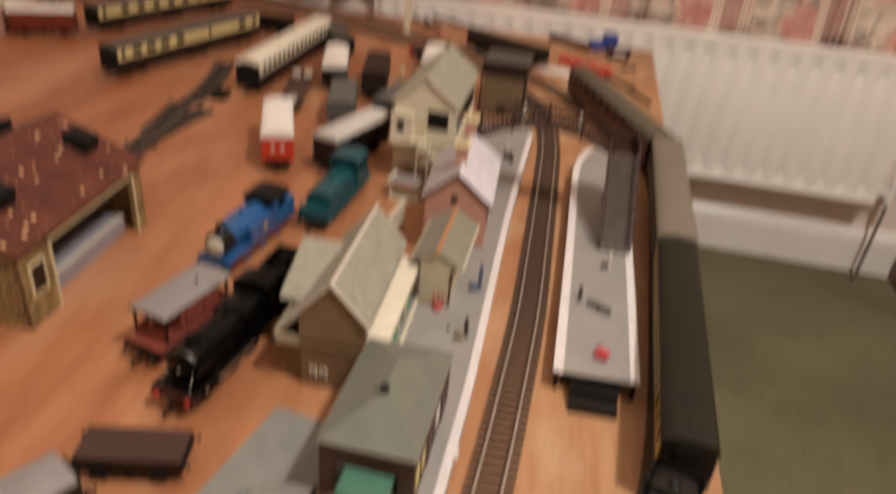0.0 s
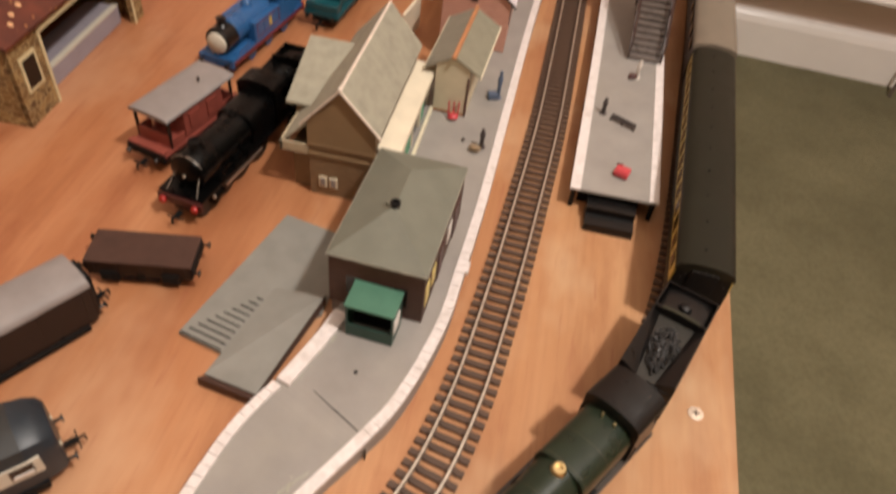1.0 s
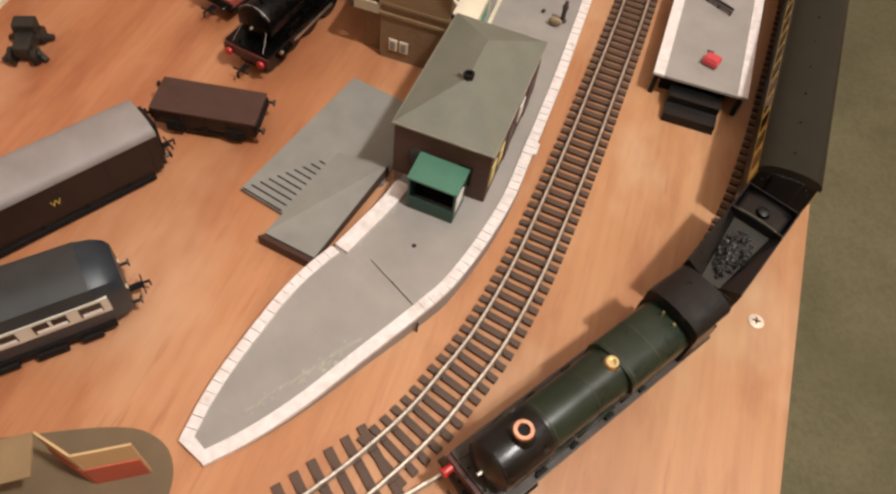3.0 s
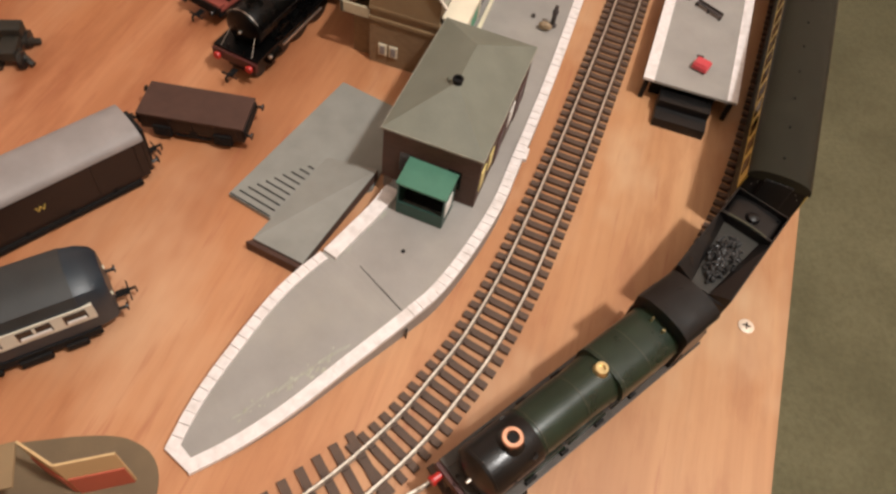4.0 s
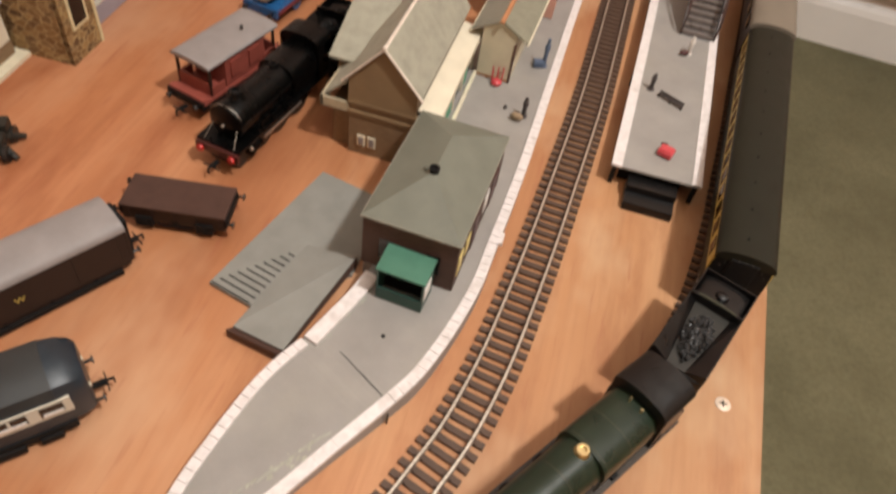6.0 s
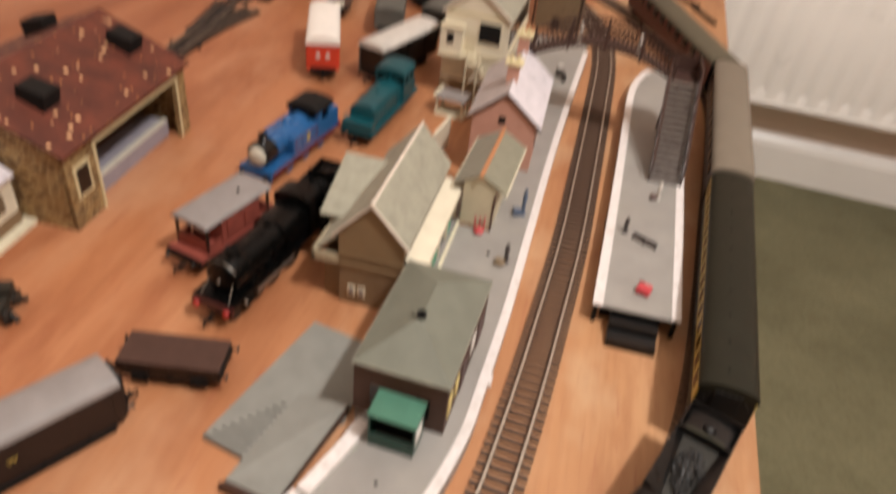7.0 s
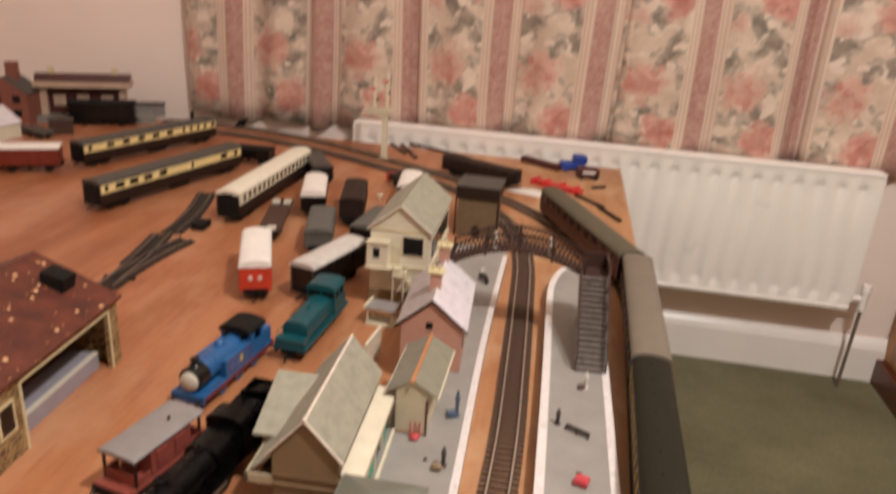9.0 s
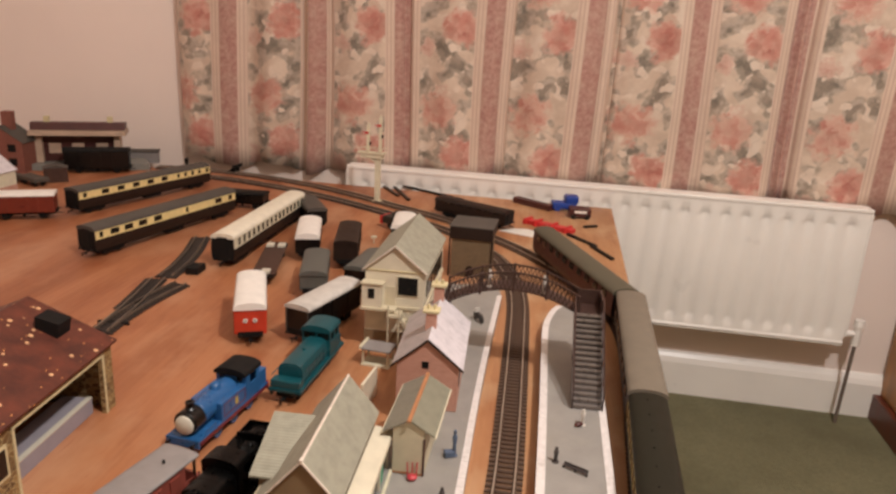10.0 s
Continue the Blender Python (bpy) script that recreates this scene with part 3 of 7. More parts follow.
part("back_panel", box(B(), RX0, RX1, RV + 0.012, RV + 0.024, RZ0, RZ1 - 0.004, 0.003), GLOSSW, rad)
bm = box(B(), RX0 - 0.004, RX1 + 0.004, RV - 0.002, RV + 0.040, RZ1 - 0.004, RZ1 + 0.004, 0.002)
part("top_cover", bm, GLOSSW, rad)
for u in (RX0 - 0.003, RX1 + 0.003):
    part("side_cover", box(B(), u - 0.003, u + 0.003, RV, RV + 0.038, RZ0 + 0.02, RZ1 - 0.005, 0.002), GLOSSW, rad)
bm = rod(B(), (RX0, RV + 0.004, RZ0 + 0.006), (RX1, RV + 0.004, RZ0 + 0.006), 0.006, n=10)
part("bottom_seam", bm, GLOSSW, rad, smooth=True)
vx = RX1 + 0.034
bm = rod(B(), (RX1 - 0.004, RV + 0.02, RZ0 + 0.022), (vx, RV + 0.02, RZ0 + 0.022), 0.007)
rod(bm, (vx, RV + 0.02, RZ0 - 0.004), (vx, RV + 0.02, RZ0 + 0.04), 0.009)
rod(bm, (vx, RV + 0.02, RZ0 + 0.04), (vx, RV + 0.02, RZ0 + 0.055), 0.012, 0.010)
part("valve", bm, GLOSSW, rad, "white radiator valve", smooth=True)
bm = rod(B(), (vx, RV + 0.02, RZ0 - 0.004), (vx - 0.004, RV + 0.02, FLOOR), 0.0038)
part("pipe", bm, WIREGREY, rad, smooth=True)
for u in (RX0 + 0.15, RX1 - 0.15):
    part("bracket", box(B(), u - 0.012, u + 0.012, RV + 0.02, 0.110, RZ0 + 0.04, RZ1 - 0.05), GLOSSW, rad)


# a pair of curtains with soft pleats, the east one lapping over the west one
def curtain(name, u0, u1, seed, lab, phase, depth):
    rnd = random.Random(seed)
    ns, nz = 440, 30
    bm = B()
    uvl = bm.loops.layers.uv.new("UVMap")
    ph = [rnd.uniform(0, 6.28) for _ in range(4)]
    folds = [(phase + 0.2055 * (k + rnd.choice((0.10, 0.88, 0.92))) + rnd.uniform(-0.012, 0.012), rnd.uniform(0.016, 0.030)) for k in range(-8, 9)]
    pts = []
    for i in range(ns + 1):
        u = u0 + (u1 - u0) * i / ns
        a = 2 * math.pi * (u - phase) / 0.2055
        w = 0.0090 * math.sin(a + 0.5 + 0.7 * math.sin(u * 5 + ph[1])) + 0.0045 * math.sin(2 * a + ph[2]) + 0.0028 * math.sin(u * 71 + ph[3])
        # narrow deep folds beside the stripes
        for f, deep in folds:
            w += deep * math.exp(-((u - f) / 0.0085) ** 2)
        pts.append((u, min(w, 0.105 - depth)))
    rows = []
    for k in range(nz + 1):
        g = k / nz
        row = []
        for u, w in pts:
            bot = 0.010 + 0.010 * math.sin(u * 34 + ph[0]) + 0.004 * math.sin(u * 79 + ph[1])
            z = bot + (1.62 - bot) * g
            row.append(bm.verts.new((u + 0.005 * math.sin(z * 5 + u * 9), depth + w * (1.0 - 0.25 * g), z)))
        rows.append(row)
    for k in range(nz):
        for i in range(ns):
            fc = bm.faces.new((rows[k][i], rows[k][i + 1], rows[k + 1][i + 1], rows[k + 1][i]))
            for lp, (ii, kk) in zip(fc.loops, ((i, k), (i + 1, k), (i + 1, k + 1), (i, k + 1))):
                lp[uvl].uv = (pts[ii][0] - phase + 2.055, rows[kk][ii].co.z + 0.01)
    cur = thing(name, ROOM, lab, "curtain", "pair of curtains")
    ob = part("cloth", bm, CLOTH, cur, smooth=True)
    sol = ob.modifiers.new("thickness", "SOLIDIFY")
    sol.thickness = 0.0015
    return cur


curtain("curtain", -1.028, -0.020, 5, "long floral cotton curtain with mauve stripes and coral roses", -0.496, 0.0830)
curtain("curtain", -0.036, 0.93, 8, "long floral cotton curtain drawn over the edge of the other", 0.129, 0.0770)
rail = thing("curtain_rail", ROOM, "white curtain rail above the window", "rail")
part("bar", rod(B(), (-1.1, 0.088, 1.64), (1.0, 0.088, 1.64), 0.012), GLOSSW, rail, smooth=True)
for u in (-1.05, 0.0, 0.95):
    part("bracket", box(B(), u - 0.01, u + 0.01, 0.088, 0.110, 1.63, 1.65), GLOSSW, rail)

# chest at the east end of the radiator
chest = thing("wooden_chest", ROOM, "brown wooden chest with a dark red plinth on the carpet", "chest")
part("plinth", box(B(), 0.625, 1.15, -0.45, 0.10, FLOOR, FLOOR + 0.060, 0.003), CABD, chest, "dark red-brown plinth")
part("body", box(B(), 0.64, 1.14, -0.44, 0.10, FLOOR + 0.060, FLOOR + 0.46, 0.004), CABW, chest)
part("top", box(B(), 0.625, 1.15, -0.455, 0.11, FLOOR + 0.46, FLOOR + 0.485, 0.004), CABW, chest)

# pendant lamp over the room
pend = thing("pendant_lamp", pose(LAMP[0], LAMP[1], 0), "white pendant lamp hanging from the ceiling", "lamp")
part("cord", rod(B(), (0, 0, LAMP[2] + 0.12), (0, 0, TOP), 0.003), GLOSSW, pend)
part("rose", turned_z(B(), [(TOP - 0.03, 0.02), (TOP - 0.012, 0.045), (TOP, 0.05)], 0, 0), GLOSSW, pend)
part("holder", rod(B(), (0, 0, LAMP[2] + 0.075), (0, 0, LAMP[2] + 0.125), 0.016), GLOSSW, pend)

# folded carton on a dark pad at the near edge
pad = thing("rubber_pad", pose(0, 0, 0), "thin olive-brown pad with a rounded corner on the board", "mat")
edge = smooth_line([(-0.360, 0.120), (-0.280, 0.163), (-0.230, 0.190), (-0.198, 0.207), (-0.176, 0.218), (-0.161, 0.2232), (-0.151, 0.2232), (-0.143, 0.2205), (-0.1365, 0.214), (-0.1325, 0.204), (-0.131, 0.190), (-0.131, 0.120)], 0.004)
bm = prism(B(), [(p.x, p.y) for p in edge] + [(-0.131, 0.02), (-0.36, 0.02)], 0.0, 0.0008)
bm.normal_update()
bmesh.ops.triangulate(bm, faces=[f for f in bm.faces if len(f.verts) > 4])
part("sheet", bm, PADM, pad)
cart = thing("cardboard_box", pose(0, 0, 0.0008), "folded tan cardboard box side with red print on the pad", "box")
near, east, west = Vector((-0.163, 0.1975)), Vector((-0.144, 0.2095)), Vector((-0.181, 0.2010))
for a, b in ((near, east), (west, near)):
    pn = part("panel", strip(B(), [a, b], 0, 0.0010, 0.0, 0.0345), CARD, cart)
    d = (b - a).normalized() * 0.0006
    part("print", strip(B(), [a + d, b - d], 0.0008, 0.0008, 0.0, 0.0185), CARDR, pn, "red printed panel")
flap = B()
vs = [flap.verts.new(v) for v in ((-0.1815, 0.2012, 0.0330), (-0.1720, 0.1860, 0.0330), (-0.2250, 0.1560, 0.0180), (-0.2300, 0.1750, 0.0180))]
flap.faces.new(vs)
fl_ob = part("flap", flap, TANCARD, cart)
fl_ob.modifiers.new("thickness", "SOLIDIFY").thickness = 0.0010


# ---- running gear shared by the vehicles ----
def mesh_of(name, bm, material, smooth=True):
    bmesh.ops.recalc_face_normals(bm, faces=bm.faces)
    me = bpy.data.meshes.new(name)
    bm.to_mesh(me)
    bm.free()
    me.materials.append(material)
    if smooth:
        me.shade_smooth()
        me.set_sharp_from_angle(angle=radians(38))
    return me


bm = rod(B(), (-0.0014, 0, 0), (0.0014, 0, 0), 0.0066, n=20)
rod(bm, (-0.0018, 0, 0), (-0.0012, 0, 0), 0.0074, n=20)
WHEELMESH = mesh_of("wheel", bm, WHEEL)
bm = rod(B(), (-0.0016, 0, 0), (0.0016, 0, 0), 0.0115, n=28)
rod(bm, (-0.0020, 0, 0), (-0.0013, 0, 0), 0.0122, n=28)
rod(bm, (0.0016, 0, 0), (0.0024, 0, 0), 0.003, n=12)
DRIVER = mesh_of("driving_wheel", bm, BLACK)
bm = rod(B(), (0, 0, 0), (0, 0.0035, 0), 0.0009, n=10)
rod(bm, (0, 0.0034, 0), (0, 0.0042, 0), 0.0021, 0.0019, n=14)
BUFFER = mesh_of("buffer", bm, BLACK)
bm = box(B(), -0.0018, 0.0018, 0.0, 0.0060, -0.0004, 0.0004)
box(bm, -0.0058, 0.0058, 0.0060, 0.0067, -0.0005, 0.0005)
box(bm, -0.0006, 0.0006, 0.002, 0.0100, 0.0004, 0.0012)
box(bm, -0.0006, 0.0006, 0.0092, 0.0100, -0.003, 0.0008)
COUPLING = mesh_of("coupling", bm, MATTBLACK, False)
bm = box(B(), -0.0012, 0.0012, -0.005, 0.005, -0.0035, 0.0035)
box(bm, -0.0018, 0.0018, -0.0016, 0.0016, -0.003, 0.002)
AXLEBOX = mesh_of("axle_box", bm, MATTBLACK, False)


def wheels(root, ys, z=0.0066, gauge=0.0165, guards=True, k=1.0):
    for y in ys:
        for s in (-1, 1):
            piece("wheel", WHEELMESH, root, pose(s * gauge / 2, y, z * k, 0, 0, 0 if s > 0 else 180) @ Matrix.Diagonal((1, k, k, 1)))
            if guards:
                piece("axle_box", AXLEBOX, root, pose(s * 0.0125, y, z * k + 0.001) @ Matrix.Diagonal((1, k, k, 1)))


def ends(root, half, z=0.0135, buffers=True, couplings=True, wide=0.0115):
    for s in (-1, 1):
        turn = 0 if s > 0 else 180
        if buffers:
            for k in (-1, 1):
                piece("buffer", BUFFER, root, pose(k * wide, s * half, z, 0, 0, turn))
        if couplings:
            piece("coupling", COUPLING, root, pose(0, s * half, 0.0085, 0, 0, turn))


def arc_section(w, z0, rise, n=12, thick=0.0):
    """An arched roof section between x = -w and w."""
    top = [(w * math.cos(math.pi * k / n), z0 + rise * math.sin(math.pi * k / n) ** 0.85) for k in range(n + 1)]
    return top + [(-w, z0 - 0.0012), (w, z0 - 0.0012)]


def bogie(root, y):
    bo = part("bogie", box(B(), -0.0105, 0.0105, y - 0.019, y + 0.019, 0.006, 0.0095, 0.0006), MATTBLACK, root)
    for s in (-1, 1):
        part("side_frame", box(B(), s * 0.0125 - 0.001, s * 0.0125 + 0.001, y - 0.020, y + 0.020, 0.0045, 0.0095, 0.0004), MATTBLACK, bo)
        for d in (-0.0115, 0.0115):
            piece("wheel", WHEELMESH, bo, pose(s * 0.00825, y + d, 0.0066, 0, 0, 0 if s > 0 else 180))


def coach(name, a, b, z, label, lower, upper, roof, height=0.052, w=0.0170, windows=(), band=None, doors=0, vents=True, trim=None, window_mat=None, group="", sash=True):
    m, L = along(a, b, z)
    root = thing(name, m, label, "coach", group)
    h = L / 2
    eave = height - 0.0065
    sec = [(-w + 0.0012, 0.012), (w - 0.0012, 0.012), (w, 0.018), (w, 0.030), (w - 0.0008, eave), (-w + 0.0008, eave), (-w, 0.030), (-w, 0.018)]
    part("body", run_y(B(), sec, -h, h), lower, root)
    rf = run_y(B(), arc_section(w + 0.0006, eave, 0.0065), -h - 0.0008, h + 0.0008)
    roof_ob = part("roof", rf, roof, root, smooth=True)
    if vents:
        for k in range(10):
            y = -h + (k + 0.5) * L / 10
            v = rod(B(), (-0.002, y, eave + 0.0060), (-0.002, y, eave + 0.0071), 0.0008, 0.0006, n=8)
            part("ventilator", v, MATTBLACK, roof_ob)
    if upper:
        for s in (-1, 1):
            part("upper_panel", box(B(), s * w - 0.0005, s * w + 0.0005, -h + 0.001, h - 0.001, 0.0290, eave - 0.0006), upper, root)
    if trim:
        for s in (-1, 1):
            part("waist_line", box(B(), s * w - 0.0008, s * w + 0.0008, -h + 0.001, h - 0.001, 0.0262, 0.0275), trim, root)
    for f, wid in windows:
        y = -h + f * L
        for s in (-1, 1):
            pane = part("window", box(B(), s * (w + 0.0003) - 0.0006, s * (w + 0.0003) + 0.0006, y - wid / 2, y + wid / 2, 0.0320, eave - 0.0028), window_mat or GLASS, root)
            if upper and sash and wid > 0.008:
                part("sash", box(B(), s * (w + 0.0006) - 0.0006, s * (w + 0.0006) + 0.0006, y - wid / 2 + 0.0012, y + wid / 2 - 0.0012, 0.0322, 0.0322 + (eave - 0.035) * 0.42), PALECREAM, pane, "pale table tops behind the glass")
    for e in (-1, 1):
        g = B()
        box(g, -0.008, 0.008, e * h - 0.0015, e * h + 0.0032, 0.010, eave + 0.001, 0.001)
        part("gangway", g, MATTBLACK, root)
        part("end_panel", box(B(), -w + 0.001, w - 0.001, e * h - 0.0003, e * h + 0.0006, 0.012, eave), MATTBLACK, root)
    uf = box(B(), -w + 0.002, w - 0.002, -h + 0.002, h - 0.002, 0.0095, 0.0125)
    box(uf, -0.012, -0.004, -0.025, 0.015, 0.004, 0.010)
    box(uf, 0.004, 0.012, -0.012, 0.028, 0.004, 0.010)
    part("underframe", uf, MATTBLACK, root)
    bogie(root, -h + 0.036)
    bogie(root, h - 0.036)
    ends(root, h)
    return root


def spread(n, lo, hi, w):
    return [(lo + (hi - lo) * (k + 0.5) / n, w) for k in range(n)]


def chassis(root, half, w=0.0125, base=None, mat=None, hooks=True):
    uf = box(B(), -w, w, -half, half, 0.0095, 0.0135, 0.0004)
    for e in (-1, 1):
        box(uf, -w - 0.001, w + 0.001, e * half - 0.001, e * half + 0.001, 0.0105, 0.0165)
    part("underframe", uf, mat or MATTBLACK, root)
    base = base or half * 0.58
    wheels(root, (-base, base))
    bk = B()
    for s in (-1, 1):
        box(bk, s * 0.0118 - 0.0005, s * 0.0118 + 0.0005, -base * 0.6, base * 0.6, 0.0045, 0.0058)
        box(bk, s * 0.0118 - 0.0007, s * 0.0118 + 0.0007, -0.002, 0.002, 0.0045, 0.010)
    part("brake_gear", bk, MATTBLACK, root)
    ends(root, half + 0.0008, couplings=hooks)


def van(name, a, b, z, label, body, roof, top=0.045, w=0.0150, rise=0.006, ribs=5, doors=True, group="goods wagons", extra=None, end_mat=None):
    """A covered four-wheel van with planked, ribbed sides."""
    m, L = along(a, b, z)
    root = thing(name, m, label, "wagon", group)
    h = L / 2
    chassis(root, h)
    eave = top - rise
    part("body", box(B(), -w, w, -h, h, 0.0135, eave, 0.0004), body, root)
    if end_mat:
        for e in (-1, 1):
            part("end_panel", box(B(), -w + 0.0002, w - 0.0002, e * h - 0.0004, e * h + 0.0006, 0.014, eave + 0.002), end_mat, root)
    rf = part("roof", run_y(B(), arc_section(w + 0.0012, eave, rise), -h - 0.0014, h + 0.0014), roof, root, smooth=True)
    for s in (-1, 1):
        for k in range(ribs):
            y = -h + 0.002 + (L - 0.004) * k / (ribs - 1)
            part("strap", box(B(), s * w - 0.0007, s * w + 0.0007, y - 0.0007, y + 0.0007, 0.0138, eave - 0.0004), body, root)
        if doors:
            dr = part("door", box(B(), s * w - 0.0009, s * w + 0.0009, -0.009, 0.009, 0.0145, eave - 0.002, 0.0003), body, root)
            part("handle", box(B(), s * (w + 0.001) - 0.0004, s * (w + 0.001) + 0.0004, -0.004, 0.004, 0.024, 0.0248), MATTBLACK, dr)
    return root


# ---- tracks ----
bm = box(B(), -0.015, 0.015, -0.0018, 0.0018, 0.0, 0.0021)
for s in (-1, 1):
    box(bm, s * 0.0083 - 0.0024, s * 0.0083 + 0.0024, -0.0014, 0.0014, 0.0021, 0.0030)
SLEEP = mesh_of("sleeper", bm, SLEEPER, False)
bm = box(B(), -0.015, 0.015, -0.0018, 0.0018, 0.0, 0.0021)
for s in (-1, 1):
    box(bm, s * 0.0083 - 0.0024, s * 0.0083 + 0.0024, -0.0014, 0.0014, 0.0021, 0.0030)
SLEEPD = mesh_of("sleeper", bm, SLEEPERD, False)


def track(name, pts, label, pitch=0.0072, sleeper=None, clear=0.0, rail_mat=None):
    line = smooth_line(pts, pitch)
    root = thing(name, pose(0, 0, 0), label, "railway track", "model tracks")
    fine = smooth_line(pts, 0.004)
    for s in (-1, 1):
        rail = part("rail", strip(B(), fine, s * 0.0083, 0.0011, 0.0040, 0.0052), rail_mat or STEEL, root)
        r = strip(B(), fine, s * 0.0083, 0.0024, 0.0022, 0.0027)
        strip(r, fine, s * 0.0083, 0.0006, 0.0026, 0.0041)
        part("rail_foot", r, RAILSIDE, rail)
    for p, d in [q for q in zip(line, ways(line)) if q[0].y > clear][:290]:
        piece("sleeper", sleeper or SLEEP, root, pose(p.x, p.y, 0.0002, 0, 0, heading(d.x, d.y)))
    return root


INNER = [(-0.125, 0.140), (-0.095, 0.181), (-0.0635, 0.2275), (-0.0485, 0.254), (-0.0395, 0.2735), (-0.0335, 0.291), (-0.0242, 0.321), (-0.0165, 0.363), (-0.012, 0.407), (-0.008, 0.459), (-0.005, 0.51), (0.0005, 0.62), (0.002, 0.74), (0.0025, 0.9), (0.001, 1.02), (-0.009, 1.11), (-0.033, 1.2), (-0.079, 1.285), (-0.144, 1.36), (-0.239, 1.425)]
OUTER = [(-0.101, 0.1727), (-0.061, 0.1987), (-0.0275, 0.2337), (-0.0025, 0.2657), (0.0255, 0.3077), (0.047, 0.3405), (0.072, 0.386), (0.091, 0.434), (0.1035, 0.502), (0.1135, 0.602), (0.121, 0.699), (0.131, 0.822), (0.136, 0.942), (0.122, 1.032), (0.0835, 1.131), (0.0375, 1.216), (-0.015, 1.288), (-0.07, 1.35), (-0.145, 1.425), (-0.257, 1.5), (-0.385, 1.583), (-0.504, 1.641), (-0.66, 1.688), (-0.79, 1.698), (-0.86, 1.69)]
track("railway_track", INNER, "brown-sleepered model railway track between the platforms", clear=0.2455)
track("railway_track", OUTER, "model railway track curving round the board under a train", clear=0.2440)
track("railway_track", [(-0.205, 1.40), (-0.30, 1.465), (-0.42, 1.535), (-0.53, 1.585), (-0.66, 1.622), (-0.78, 1.63), (-0.85, 1.618)], "dark model railway track along the rear of the board", 0.0072, SLEEPD)
loose = track("railway_point", [(-0.466, 0.815), (-0.467, 0.86), (-0.463, 0.92), (-0.452, 0.985)], "loose dark model railway point lying on the board", 0.0072, SLEEPD, 0.0, RAILDULL)
fine = smooth_line([(-0.468, 0.83), (-0.473, 0.89), (-0.482, 0.95), (-0.490, 0.995)], 0.004)
for s in (-1, 1):
    part("branch_rail", strip(B(), fine, s * 0.0083, 0.0014, 0.0034, 0.0052), RAILDULL, loose)
for p, d in list(zip(fine, ways(fine)))[14::2]:
    piece("sleeper", SLEEPD, loose, pose(p.x - 0.003, p.y, 0.0004, 0, 0, heading(d.x, d.y)))
part("frog", strip(B(), smooth_line([(-0.472, 0.90), (-0.470, 0.925)], 0.006), 0.0, 0.0030, 0.0030, 0.0048), MATTBLACK, loose)
part("tie_bar", box(B(), -0.486, -0.448, 0.842, 0.846, 0.0, 0.0026), MATTBLACK, loose)
curve_a = track("loose_track", [(-0.484, 1.002), (-0.488, 1.05), (-0.500, 1.115), (-0.522, 1.195)], "loose dark curved model track lying on the board", 0.0076, SLEEPD, 0.0, RAILDULL)
part("point_motor", box(B(), -0.466, -0.448, 1.022, 1.050, 0, 0.010, 0.0015), MATTBLACK, curve_a, "black point motor")
part("motor_arm", box(B(), -0.474, -0.462, 1.040, 1.050, 0, 0.005, 0.0008), MATTBLACK, curve_a)

# the near point: blades and check rails between the two routes
pt = thing("railway_point", pose(0, 0, 0), "point blades joining two model railway tracks", "railway track", "model tracks")
for pts in ([(-0.090, 0.176), (-0.068, 0.207), (-0.0560, 0.2255)], [(-0.098, 0.190), (-0.076, 0.2085), (-0.0540, 0.2265)]):
    part("blade", strip(B(), smooth_line(pts, 0.004), 0, 0.0012, 0.0034, 0.0052), STEEL, pt)
part("check_rail", strip(B(), smooth_line([(-0.0645, 0.2010), (-0.0500, 0.2240), (-0.0455, 0.2315)], 0.004), 0, 0.0010, 0.0030, 0.0050), RAILSIDE, pt)
bm = box(B(), -0.0195, 0.0330, -0.0021, 0.0021, 0.0, 0.0020)
for x in (-0.0083, 0.0083):
    box(bm, x - 0.0024, x + 0.0024, -0.0014, 0.0014, 0.0020, 0.0030)
LONGSLEEP = mesh_of("point_sleeper", bm, SLEEPER, False)
for k in range(9):
    f = k / 8
    piece("point_sleeper", LONGSLEEP, pt, pose(-0.0920 + 0.0400 * f, 0.1860 + 0.0605 * f, 0.0001, 0, 0, heading(0.0310, 0.0465) - 9 + 3 * f))

# ---- platforms ----
EDGE_R = [(-0.1245, 0.2185), (-0.110, 0.2345), (-0.094, 0.257), (-0.078, 0.285), (-0.0593, 0.3175), (-0.0497, 0.337), (-0.0413, 0.368), (-0.0355, 0.403), (-0.0340, 0.437), (-0.0325, 0.470), (-0.0310, 0.523), (-0.0305, 0.603), (-0.0295, 0.740), (-0.0265, 0.870), (-0.0215, 1.015)]
EDGE_L = [(-0.1385, 0.2250), (-0.1378, 0.250), (-0.133, 0.279), (-0.126, 0.309), (-0.116, 0.333), (-0.112, 0.341), (-0.107, 0.357), (-0.1015, 0.375), (-0.098, 0.392), (-0.0965, 0.400)]
PH = 0.015


def top_z(y):
    """The platform's end slopes down to the board."""
    return min(PH, 0.003 + 0.012 * (y - 0.2195) / 0.108)


def raised(bm, low, drop=0.0):
    """Lift the top of a prism made at z = 1 to the platform's slope; its foot to the given depth below."""
    for v in bm.verts:
        v.co.z = top_z(v.co.y) + drop if v.co.z > 0.5 else (top_z(v.co.y) - low if low else 0.0)
    return bm


right = smooth_line(EDGE_R, 0.0058)
left = smooth_line(EDGE_L, 0.0058)
plat = thing("station_platform", pose(0, 0, 0), "long grey model station platform with a white slab edge", "platform")
poly = [(p.x, p.y) for p in right] + [(-0.026, 1.04), (-0.060, 1.05), (-0.104, 1.04), (-0.1045, 0.402)] + [(p.x, p.y) for p in left[::-1]]
